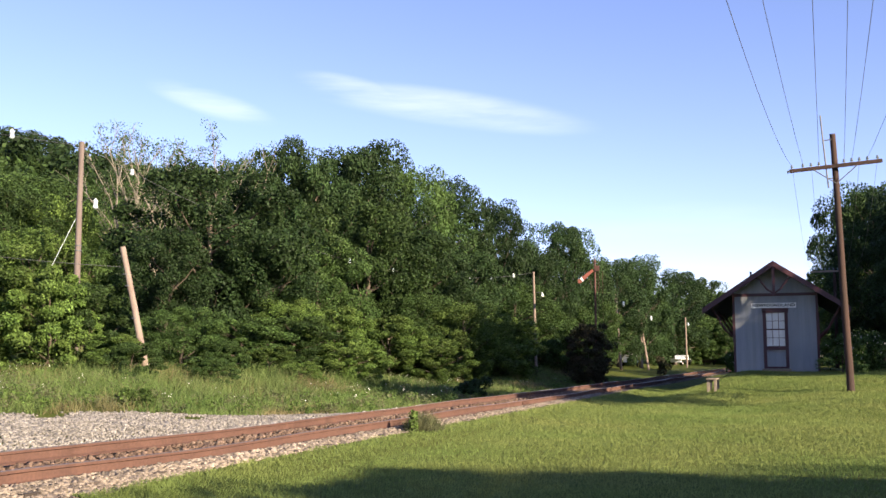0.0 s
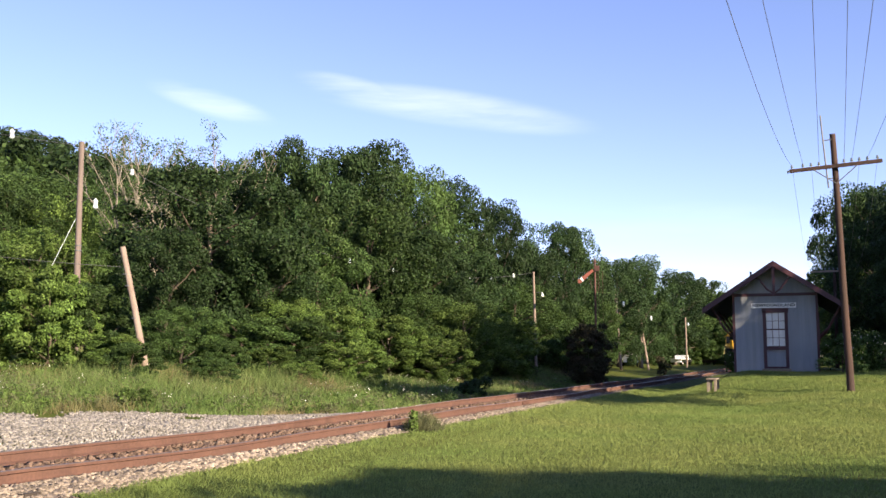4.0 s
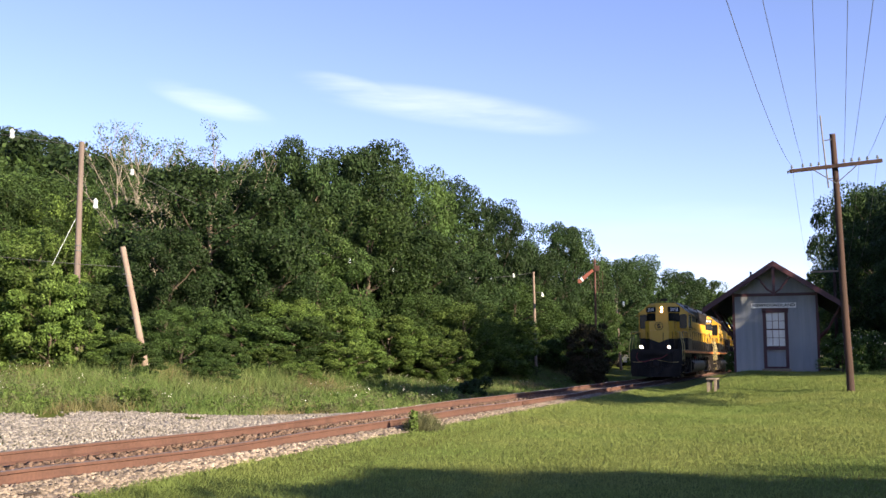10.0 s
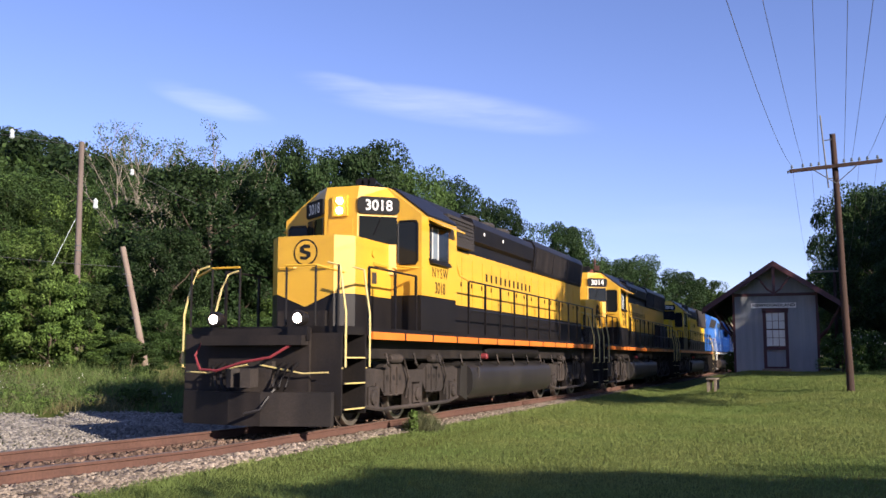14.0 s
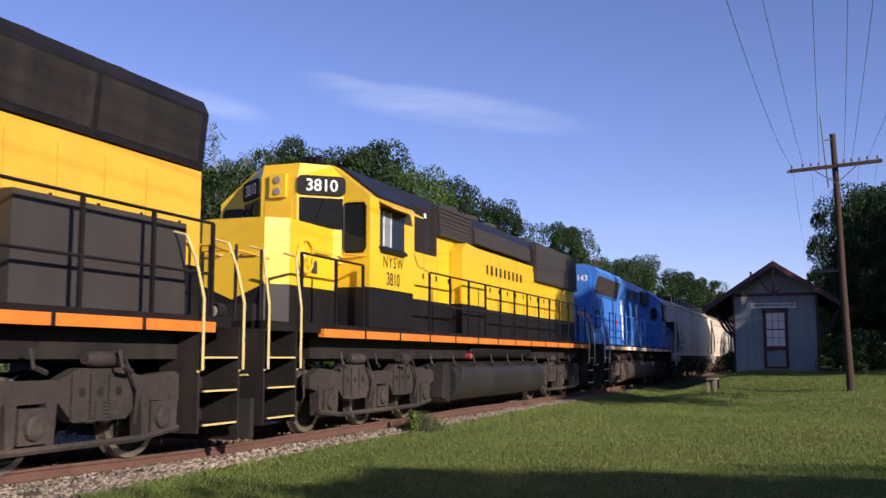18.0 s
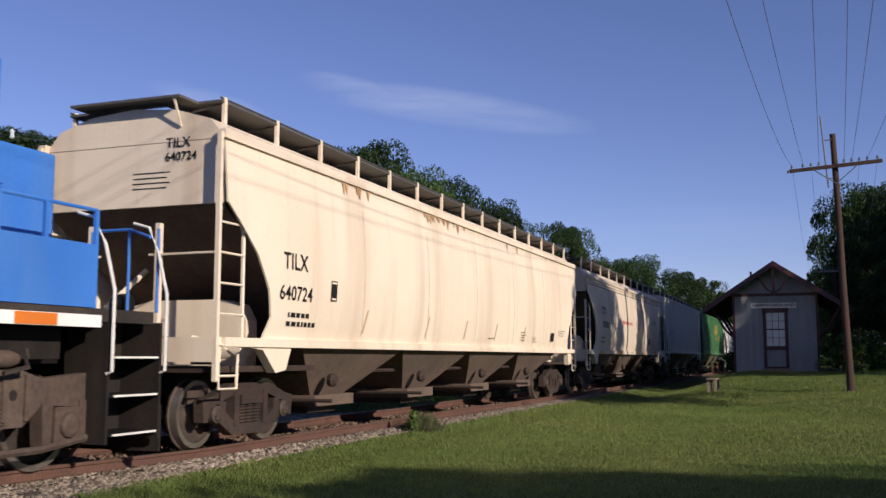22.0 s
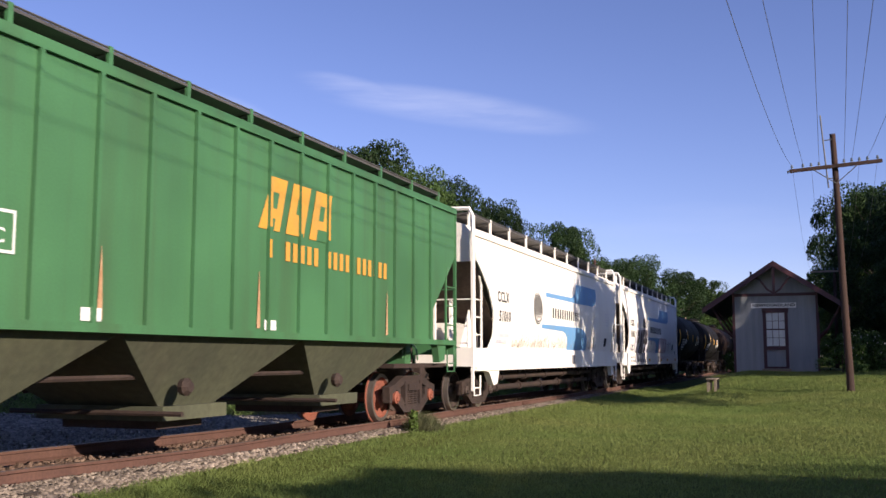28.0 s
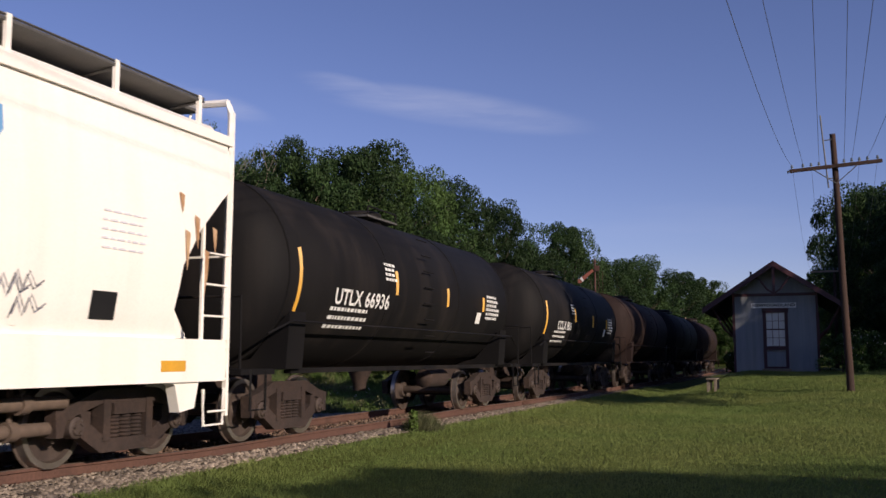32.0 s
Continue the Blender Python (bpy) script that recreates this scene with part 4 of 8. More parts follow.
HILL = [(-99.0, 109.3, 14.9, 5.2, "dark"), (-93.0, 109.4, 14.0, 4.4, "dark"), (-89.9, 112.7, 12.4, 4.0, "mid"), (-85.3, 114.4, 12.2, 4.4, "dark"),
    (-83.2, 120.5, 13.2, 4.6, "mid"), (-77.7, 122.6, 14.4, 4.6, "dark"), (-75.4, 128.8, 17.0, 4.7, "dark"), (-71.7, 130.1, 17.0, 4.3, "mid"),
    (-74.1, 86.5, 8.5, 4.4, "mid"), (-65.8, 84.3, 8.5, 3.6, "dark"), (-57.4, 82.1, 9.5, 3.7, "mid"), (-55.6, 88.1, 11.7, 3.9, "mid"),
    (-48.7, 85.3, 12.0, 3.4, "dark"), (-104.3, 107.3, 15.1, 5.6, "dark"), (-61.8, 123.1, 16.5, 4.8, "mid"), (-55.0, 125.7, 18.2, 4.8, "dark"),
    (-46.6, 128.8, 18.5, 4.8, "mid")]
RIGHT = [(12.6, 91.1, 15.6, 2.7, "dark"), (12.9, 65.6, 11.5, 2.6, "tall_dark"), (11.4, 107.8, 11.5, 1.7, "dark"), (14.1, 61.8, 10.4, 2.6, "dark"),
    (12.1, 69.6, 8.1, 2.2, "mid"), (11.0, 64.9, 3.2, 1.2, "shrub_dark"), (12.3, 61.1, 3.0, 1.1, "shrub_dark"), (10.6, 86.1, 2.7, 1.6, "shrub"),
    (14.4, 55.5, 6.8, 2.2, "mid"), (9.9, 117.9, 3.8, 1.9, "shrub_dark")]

# beyond the lawn and behind the camera: unseen trees, added so that their shade falls on lawn, station and train
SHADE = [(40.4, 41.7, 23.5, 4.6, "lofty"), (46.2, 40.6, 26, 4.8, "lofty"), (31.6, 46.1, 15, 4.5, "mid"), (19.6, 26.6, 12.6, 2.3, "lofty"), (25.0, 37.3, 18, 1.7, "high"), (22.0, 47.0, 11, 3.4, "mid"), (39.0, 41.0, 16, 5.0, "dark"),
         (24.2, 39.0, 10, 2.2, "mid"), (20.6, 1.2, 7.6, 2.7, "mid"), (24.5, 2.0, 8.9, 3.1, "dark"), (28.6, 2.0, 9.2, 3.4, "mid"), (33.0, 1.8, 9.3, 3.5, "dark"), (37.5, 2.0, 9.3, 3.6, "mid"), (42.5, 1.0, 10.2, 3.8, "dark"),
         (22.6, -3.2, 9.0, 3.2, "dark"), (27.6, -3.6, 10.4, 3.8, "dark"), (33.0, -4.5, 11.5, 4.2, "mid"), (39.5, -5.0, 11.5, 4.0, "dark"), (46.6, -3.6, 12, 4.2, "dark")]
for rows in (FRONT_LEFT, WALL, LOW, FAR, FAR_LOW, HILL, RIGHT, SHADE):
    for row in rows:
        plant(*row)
bare = make_bare(5)
for x, y, turn, k in ((-24.6, 44.0, 40, 0.96), (-22.4, 43.0, 160, 0.98), (-23.6, 47.0, 260, 1.0), (-21.4, 45.0, 310, 0.92), (-25.6, 43.2, 80, 1.0), (-23.4, 44.6, 200, 0.97)):
    b = bare if k == 0.96 else copy_thing(bare, Matrix())
    b.matrix_basis = pose(x, y, float(ground_z(x, y)), 0, 0, turn) @ Matrix.Diagonal((k, k, k, 1))


def far_wood(name, x0, x1, y0, y1, n, tall, per, size, leaf, seed, label):
    """Woods too far off to tell one tree from the next: crowns of leaves over the slope."""
    rs = np.random.RandomState(seed)
    x, y = rs.uniform(x0, x1, n), rs.uniform(y0, y1, n)
    r = rs.uniform(1.4, 3.0, n)
    z = ground_z(x, y) + tall * rs.uniform(0.35, 1.0, n) ** 0.6
    v, f = leaf_cloud(rs, np.stack([x, y, z, r], -1), per, size)
    return tagged(soup(name, v, f, M[leaf]), label, "woods", kind="stuff")


far_wood("hill_woods", -135, -34, 52, 165, 2100, 7.5, 95, 0.30, "leaf", 41, "wooded hillside of mixed green crowns")
far_wood("track_woods", -75, -19, 80, 215, 1500, 10.0, 80, 0.34, "leaf_dark", 42, "far woods along the railway line")
far_wood("station_woods", 13, 70, 78, 190, 800, 9.0, 60, 0.40, "leaf_dark", 43, "dark woods beyond the station")
far_wood("end_woods", -16, 60, 230, 330, 600, 13.0, 60, 0.50, "leaf", 44, "distant woods closing off the line")
# ---- train ----
M["rail_yellow"] = mat("worn_yellow_rail", (0.60, 0.47, 0.16), (0.55, 0.44, 0.20), 0.5, scale=3, fine=0.1)
CARS = []    # things on the track and where their front stands at the start
WHEELS = []  # wheelsets, their seat on the truck, their radius


def wheel_mesh(r, name, material):
    """Two flanged wheels on an axle with bearing caps."""
    k = r / 0.508
    prof = [(0.66, 0.09), (0.66, 0.19), (0.735, 0.22), (0.735, 0.41), (0.69, 0.43), (0.69, 0.535), (0.715, 0.54), (0.722, 0.509), (0.83, 0.503), (0.83, 0.43), (0.775, 0.41), (0.77, 0.24), (0.84, 0.20), (0.85, 0.10), (1.02, 0.09)]
    bm = B()
    for s in (-1, 1):
        lathe(bm, [(s * a, b * k) for a, b in prof], 32, "x")
        lathe(bm, [(s * 1.02, 0.12), (s * 1.16, 0.12), (s * 1.17, 0.09), (s * 1.19, 0.08)], 12, "x")
        for j in range(3):
            a = j * 2.094
            box(bm, s * 1.18 - 0.02, s * 1.18 + 0.025, 0.06 * math.cos(a) - 0.018, 0.06 * math.cos(a) + 0.018, 0.06 * math.sin(a) - 0.018, 0.06 * math.sin(a) + 0.018)
    tube(bm, [(-0.7, 0, 0), (0.7, 0, 0)], 0.085, 10)
    me = mesh_of(name, bm, material, smooth=True)
    me.materials.append(M["rim"])
    for p in me.polygons:
        if abs(p.center.x) > 0.74 and math.hypot(p.center.y, p.center.z) > 0.455 * k:
            p.material_index = 1   # the polished tread and rim face
    return me


WHEEL_BIG = wheel_mesh(0.508, "wheelset", M["under"])
WHEEL = wheel_mesh(0.457, "wheelset", M["steel"])
WHEEL_RED = wheel_mesh(0.457, "wheelset", M["wheel_red"])


def wheelset(me, truck, y, r):
    w = part("wheelset", me, None, truck, "flanged steel wheels on their axle", at=pose(0, y, r))
    WHEELS.append((w, y, r))


def hand_wheel(parent, m, r, material, label):
    """A spoked hand-brake wheel in its own x-z plane, with a dark hub behind it."""
    bm = tube(B(), [(r * math.cos(a), 0, r * math.sin(a)) for a in [i * math.pi / 12 for i in range(25)]], 0.022, 5)
    for k in range(5):
        a = k * 1.2566 + 0.3
        tube(bm, [(0.06 * math.cos(a), 0.03, 0.06 * math.sin(a)), (r * math.cos(a), 0, r * math.sin(a))], 0.012, 4)
    w = part("brake_wheel", bm, M[material], parent, label, at=m)
    part("hub", lathe(B(), [(0.06, r * 0.62), (0.03, r * 0.66), (0.0, r * 0.3), (-0.03, 0.05)], 18, "y"), M[material], w)


def big_truck(loco, yc, material):
    """Three-axle locomotive truck."""
    t = part("truck", box(B(), -0.5, 0.5, -0.9, 0.9, 0.55, 0.95), M[material], loco, "grimy three-axle truck", at=pose(0, yc, 0))
    for s in (-1, 1):
        xa, xb = s * 1.08, s * 1.22
        bm = B()
        prism(bm, [(-2.72, 0.92), (-2.4, 1.05), (-1.75, 1.0), (-1.42, 1.10), (-0.70, 1.10), (-0.40, 0.98), (0.40, 0.98), (0.70, 1.10), (1.42, 1.10), (1.75, 1.0), (2.4, 1.05), (2.72, 0.92), (2.72, 0.74), (2.5, 0.69), (1.74, 0.72), (1.50, 0.52), (0.62, 0.52), (0.40, 0.74), (-0.40, 0.74), (-0.62, 0.52), (-1.50, 0.52), (-1.74, 0.72), (-2.5, 0.69), (-2.72, 0.74)], xa, xb, "x")
        for y in (-2.1, 0.0, 2.1):
            for d in (-1, 1):
                prism(bm, [(y + d * 0.20, 0.76), (y + d * 0.36, 0.76), (y + d * 0.33, 0.30), (y + d * 0.22, 0.30)], xa, xb + s * 0.02, "x")
        fr = part("side_frame", bm, M[material], t, "heavy cast side frame", bevel=0.025)
        for y in (-1.36, -1.06, -0.76, 0.76, 1.06, 1.36):
            # no opening is cut: a dark disc gives the shade of each hole
            part("frame_hole", lathe(B(), [(xb - s * 0.01, 0.055), (xb + s * 0.004, 0.055)], 12, "x", (0, y, 0.84)), M["pilot"], fr, "dark disc painting the shade inside a core hole")
            part("frame_rib", box(B(), *sorted((xb, xb + s * 0.03)), y - 0.19, y - 0.14, 0.58, 1.04), M[material], fr)
        for y in (-2.1, 0.0, 2.1):
            bm = box(B(), min(xa, xb + s * 0.05), max(xa, xb + s * 0.05), y - 0.2, y + 0.2, 0.34, 0.70)
            lathe(bm, [(s * 1.26, 0.14), (s * 1.31, 0.13), (s * 1.33, 0.09)], 14, "x", (0, y, 0.508))
            part("journal_box", bm, M[material], t, bevel=0.012)
        for y in (-1.05, 1.05):
            bm = lathe(B(), [(y - 0.30, 0.06), (y - 0.2, 0.09), (y + 0.2, 0.09), (y + 0.28, 0.05)], 12, "y", (s * 1.24, 0, 1.20))
            tube(bm, [(s * 1.28, y + 0.3, 1.22), (s * 1.30, y + 0.55, 0.85), (s * 1.2, y + 0.62, 0.45)], 0.03, 6)
            part("brake_cylinder", bm, M[material], t, smooth=True)
        for y in (-1.05, 1.05):
            bm = B()
            for dy in (-0.13, 0.13):
                lathe(bm, [(0.50 + 0.02 * i, 0.085 + 0.018 * (i % 2)) for i in range(12)], 10, "z", (s * 1.15, y + dy, 0.0))
            part("spring", bm, M[material], t, smooth=True)
        part("brake_rod", tube(B(), [(s * 1.24, -2.45, 0.36), (s * 1.25, -1.7, 0.28), (s * 1.25, -0.35, 0.28), (s * 1.25, 0.35, 0.28), (s * 1.25, 1.7, 0.28), (s * 1.24, 2.45, 0.36)], 0.042, 6), M[material], t)
        part("sand_pipe", tube(B(), [(s * 1.15, -2.8, 1.2), (s * 1.15, -2.78, 0.6), (s * 0.85, -2.62, 0.12)], 0.02, 5), M[material], t)
        for y in (-2.1, 0.0, 2.1):
            part("brake_shoe", prism(B(), [(y + 0.56, 0.25), (y + 0.66, 0.25), (y + 0.66, 0.75), (y + 0.60, 0.75), (y + 0.53, 0.5)], s * 0.72, s * 0.82, "x"), M[material], t)
    for y in (-2.1, 0.0, 2.1):
        wheelset(WHEEL_BIG, t, y, 0.508)


def small_truck(car, yc, material="rust", wheels=None):
    """Two-axle freight truck with coil springs."""
    t = part("truck", box(B(), -1.0, 1.0, -0.2, 0.2, 0.42, 0.66), M[material], car, "rusty two-axle freight truck", bevel=0.02, at=pose(0, yc, 0))
    for s in (-1, 1):
        xa, xb = s * 0.98, s * 1.13
        bm = B()
        prism(bm, [(-1.17, 0.50), (-1.19, 0.66), (-0.95, 0.70), (-0.5, 0.86), (0.5, 0.86), (0.95, 0.70), (1.19, 0.66), (1.17, 0.50), (0.92, 0.57), (0.46, 0.70), (-0.46, 0.70), (-0.92, 0.57)], xa, xb, "x")
        prism(bm, [(-0.98, 0.56), (-0.70, 0.52), (-0.36, 0.30), (0.36, 0.30), (0.70, 0.52), (0.98, 0.56), (0.92, 0.42), (0.46, 0.15), (-0.46, 0.15), (-0.92, 0.42)], xa, xb, "x")
        for d in (-1, 1):
            prism(bm, [(d * 0.32, 0.28), (d * 0.44, 0.28), (d * 0.44, 0.76), (d * 0.32, 0.76)], xa, xb + s * 0.015, "x")
            prism(bm, [(d * 0.74, 0.36), (d * 0.80, 0.60), (d * 1.0, 0.60), (d * 1.06, 0.36), (d * 1.16, 0.36), (d * 1.19, 0.66), (d * 0.64, 0.62), (d * 0.64, 0.40)], xa, xb, "x")
        part("side_frame", bm, M[material], t, "cast truck side frame", bevel=0.018)
        for d in (-0.2, 0.0, 0.2):
            bm = lathe(B(), [(0.30 + 0.022 * i, 0.070 + 0.022 * (i % 2)) for i in range(13)], 10, "z", (s * 1.06, d, 0.0))
            part("spring", bm, M[material], t, "coil spring", smooth=True)
        part("bolster_end", box(B(), s * 0.95 if s > 0 else -1.16, s * 0.95 if s < 0 else 1.16, -0.28, 0.28, 0.57, 0.70), M[material], t, bevel=0.02)
    part("brake_beam", tube(B(), [(-0.8, -0.38, 0.35), (0.8, -0.38, 0.35)], 0.04, 6), M[material], t)
    for y in (-0.89, 0.89):
        wheelset(wheels or WHEEL, t, y, 0.457)


def coupler(car, y, d, material):
    """Knuckle coupler at y that points along d (-1 front, 1 rear)."""
    bm = box(B(), -0.09, 0.09, min(y - 0.4 * d, y + 0.35 * d), max(y - 0.4 * d, y + 0.35 * d), 0.80, 0.98)
    prism(bm, [(-0.20, y + d * 0.30), (0.22, y + d * 0.34), (0.24, y + d * 0.62), (0.08, y + d * 0.66), (0.10, y + d * 0.48), (-0.05, y + d * 0.46), (-0.12, y + d * 0.62), (-0.22, y + d * 0.58)], 0.74, 1.04, "z")
    part("coupler", bm, M[material], car, "steel knuckle coupler", bevel=0.02)
    part("air_hose", tube(B(), [(0.42, y, 0.85), (0.46, y + d * 0.25, 0.7), (0.35, y + d * 0.5, 0.38), (0.15, y + d * 0.66, 0.32)], 0.03, 6), M["black"], car, "black rubber air hose")


def hood_prism(y0, y1, w, z0, z1, chamfer=0.0, drop=0.0):
    """A hood of half width w with its top edges cut off."""
    if not chamfer:
        return box(B(), -w, w, y0, y1, z0, z1)
    return prism(B(), [(-w, z0), (w, z0), (w, z1 - drop), (w - chamfer, z1), (-w + chamfer, z1), (-w, z1 - drop)], y0, y1, "y")


SURF = {}   # how far out a painted side stands at each height


def skin(parent, x):
    """The height profile of the side that a mark is painted on; x where none is known."""
    f = SURF.get(parent.name) or (parent.parent and SURF.get(parent.parent.name))
    return f or (lambda z: x)


def coat(parent):
    """Marks lie one over another in the order in which they were painted."""
    parent["coats"] = parent["coats"] + 1 if "coats" in parent else 1
    return 0.006 + 0.0005 * parent["coats"]


def blocks_text(name, n, y, z, x, w, h, gap, material, parent, side=1, label="", skip=()):
    """A word as a row of plain upright painted bars, one by one."""
    f = skin(parent, x)
    off = coat(parent)
    me = mesh_of("name_bar", side_sheet([(w * 0.1, z), (w * 0.9, z), (w * 0.9, z + h), (w * 0.1, z + h)], lambda v: f(v) + off, 0.003), M[material])
    for i in range(n):
        if i not in skip:
            part("name_bar", me, None, parent, label if i == 0 else "", at=pose(0, y + i * (w + gap), 0) if side > 0 else pose(0, y + i * (w + gap) + w, 0, 0, 0, 180))


def side_sheet(outline, xs, thick=0.03):
    """A side wall: its outline in (y, z), bulged sideways by xs(z)."""
    bm = B()
    f = bm.faces.new([bm.verts.new((0, y, z)) for y, z in outline])
    bmesh.ops.triangulate(bm, faces=[f])
    zs = sorted({round(z, 3) for _, z in outline})
    if zs[-1] - zs[0] > 0.3:
        for k in range(1, 9):
            z = zs[0] + (zs[-1] - zs[0]) * k / 9
            bmesh.ops.bisect_plane(bm, geom=bm.verts[:] + bm.edges[:] + bm.faces[:], plane_co=(0, 0, z), plane_no=(0, 0, 1))
    for v in bm.verts:
        v.co.x = xs(v.co.z)
    inner = bmesh.ops.extrude_face_region(bm, geom=bm.faces[:])["geom"]
    for v in inner:
        if isinstance(v, bmesh.types.BMVert):
            v.co.x -= thick
    return bm


def bars_text(name, rows, y, z, w, h, pitch, x, material, parent, side=1, seed=1, label="rows of small unreadable stencilling"):
    """Small print that cannot be read: short bars in rows."""
    rnd = random.Random(seed)
    f, off = skin(parent, x), coat(parent)
    bm = B()
    for r in range(rows):
        a, zz = y + rnd.uniform(0, 0.05), z - r * pitch
        while a < y + w * rnd.uniform(0.75, 1.0):
            l = rnd.uniform(0.05, 0.14)
            bm.faces.new([bm.verts.new((f(c) + off, b, c)) for b, c in ((a, zz), (a + l, zz), (a + l, zz + h), (a, zz + h))])
            a += l + 0.035
    return tagged(part(name, bm, M[material], parent, label), kind="stuff")


def fan(parent, y, z, r=0.6):
    bm = lathe(B(), [(z, r), (z + 0.10, r), (z + 0.13, r * 0.94), (z + 0.11, r * 0.2), (z + 0.14, 0.02)], 24, "z", (0, y, 0))
    part("roof_fan", bm, M["grille"], parent, "round dark roof fan", smooth=True)


def side_rail(parent, ys, x, z0, z1, material, mid=True, r=0.021):
    """Walkway handrail: posts, top rail and middle rail on one side."""
    for y in ys:
        part("rail_post", box(B(), x - 0.02, x + 0.02, y - 0.025, y + 0.025, z0, z1), M[material], parent)
    for z in ([z1, z0 + (z1 - z0) * 0.47] if mid else [z1]):
        part("handrail", tube(B(), [(x, ys[0], z), (x, ys[-1], z)], r, 6), M[material], parent)


TOPZ = 4.76   # hood roofs above the rail


def locomotive(q, number, label, paint, low, top, sill, rail, under, cab, hood_end, sill_span, hood_z, band_z, tank, trucks, nose_top=3.45, nose_y=1.6, turned=False, stair="rail_yellow", lit=False, group="locomotives"):
    """A six-axle diesel with its cab near the front; front at y = 0, rail top at z = 0."""
    L = sill_span[1] + 0.75
    car = thing("locomotive", label, "locomotive", group=group)
    c0, c1 = cab
    s0, s1 = sill_span
    # frame
    part("deck", box(B(), -1.48, 1.48, 0.25, L - 0.3, 1.60, 1.74), M["black" if paint != "blue" else "under"], car, "walkway deck")
    part("underframe", box(B(), -0.75, 0.75, 0.3, L - 0.3, 1.15, 1.60), M["black"], car)
    for s in (-1, 1):
        bm = box(B(), *sorted((s * 1.44, s * 1.54)), s0, s1, 1.535, 1.665)
        sl = part("side_sill", bm, M[sill], car, "painted stripe along the frame", bevel=0.006)
        n = int((s1 - s0) / 0.62)
        if paint == "blue":
            for i in range(1, n, 3):
                a = s0 + (s1 - s0) * i / n
                part("stripe_block", box(B(), *sorted((s * 1.541, s * 1.546)), a + 0.03, a + (s1 - s0) / n - 0.03, 1.54, 1.66), M["orange"], sl)
        else:
            for i in range(1, 13):
                a = s0 + (s1 - s0) * i / 13
                part("sill_gap", box(B(), *sorted((s * 1.541, s * 1.547)), a - 0.03, a + 0.03, 1.53, 1.67), M["black"], sl)
        # near-black strip: paints the shadow below the stripe and the gear in it
        part("sill_lower", box(B(), *sorted((s * 0.95, s * 1.18)), s0 + 0.2, s1 - 0.2, 1.20, 1.534), M["pilot"], car)
        for y in [s0 + 0.9 + 1.35 * i for i in range(int((s1 - s0 - 1.2) / 1.35))]:
            part("pipe_clamp", tube(B(), [(s * 1.38, y, 1.30), (s * 1.42, y, 1.12), (s * 1.36, y + 0.25, 1.06)], 0.03, 5), M["under"], car)
    # hood
    hb = c1
    part("hood_base", hood_prism(hb, hood_end, 0.93, 1.745, band_z), M[low], car, "dark lower band of the long hood")
    hood = part("long_hood", hood_prism(hb, hood_end, 0.92, band_z + 0.001, hood_z), M[paint], car, "painted long hood with access doors")
    part("hood_top", prism(B(), [(-0.92, hood_z + 0.001), (0.92, hood_z + 0.001), (0.92, TOPZ - 0.34), (0.62, TOPZ), (-0.62, TOPZ), (-0.92, TOPZ - 0.34)], hb - 0.02, hood_end, "y"), M[top], car, "upper hood and roof")
    for s in (-1, 1):
        n = int((hood_end - hb - 0.6) / 0.78)
        for i in range(n):
            a = hb + 0.45 + i * 0.78
            d = part("hood_door", box(B(), *sorted((s * 0.921, s * 0.938)), a, a + 0.74, band_z - 0.45, hood_z - 0.16), M[paint], hood, bevel=0.006)
            part("latch", box(B(), *sorted((s * 0.939, s * 0.965)), a + 0.66, a + 0.69, band_z + 0.45, band_z + 0.56), M["black" if paint != "blue" else "blue"], d)
        # the dark band runs over the doors' feet
        part("door_band", box(B(), *sorted((s * 0.9385, s * 0.945)), hb + 0.02, hood_end - 0.02, 1.75, band_z - 0.002), M[low], hood)
    # cab
    side_z, roof_z = 4.04, 4.62
    bm = prism(B(), [(-1.52, band_z), (1.52, band_z), (1.52, side_z), (0.78, roof_z), (-0.78, roof_z), (-1.52, side_z)], c0, c1, "y")
    cb = part("cab", bm, M[paint], car, "driver's cab with side windows", bevel=0.02)
    part("cab_base", box(B(), -1.50, 1.50, c0 + 0.02, c1 - 0.01, 1.745, band_z - 0.002), M[low], car, "dark lower cab side")
    part("cab_roof", prism(B(), [(1.53, side_z + 0.01), (0.79, roof_z + 0.012), (-0.79, roof_z + 0.012), (-1.53, side_z + 0.01), (-1.53, side_z + 0.05), (-0.79, roof_z + 0.05), (0.79, roof_z + 0.05), (1.53, side_z + 0.05)], c0 + 0.3, c1 + 0.03, "y"), M[top], car, "dark cab roof")
    f0 = c0 - 0.52
    front = B()
    plan = [(-1.02, c0 + 0.02), (-0.36, f0), (0.36, f0), (1.02, c0 + 0.02)]
    plan2 = [(-0.78, c0 + 0.02), (-0.36, f0 + 0.10), (0.36, f0 + 0.10), (0.78, c0 + 0.02)]
    loft(front, [[(x, y, nose_top - 0.6 if nose_top > 3 else 2.3) for x, y in plan], [(x, y, 4.36) for x, y in plan], [(x, y, roof_z) for x, y in plan2]])
    part("cab_front", front, M[paint], cb, bevel=0.015)
    for s in (-1, 1):
        d = (Vector((1.02 * s, c0 + 0.02, 0)) - Vector((0.36 * s, f0, 0))).normalized()
        nrm = Vector((d.y * s, -abs(d.x), 0)).normalized()
        m3 = Matrix((( -d.x * -1 if s > 0 else -d.x, nrm.x * -1, 0), (d.y if s > 0 else -d.y, nrm.y * -1, 0), (0, 0, 1))).to_4x4()
        mid = Vector((0.69 * s, (c0 + f0) / 2 + 0.01, 0))
        m = Matrix.Translation(mid + nrm * 0.012) @ m3
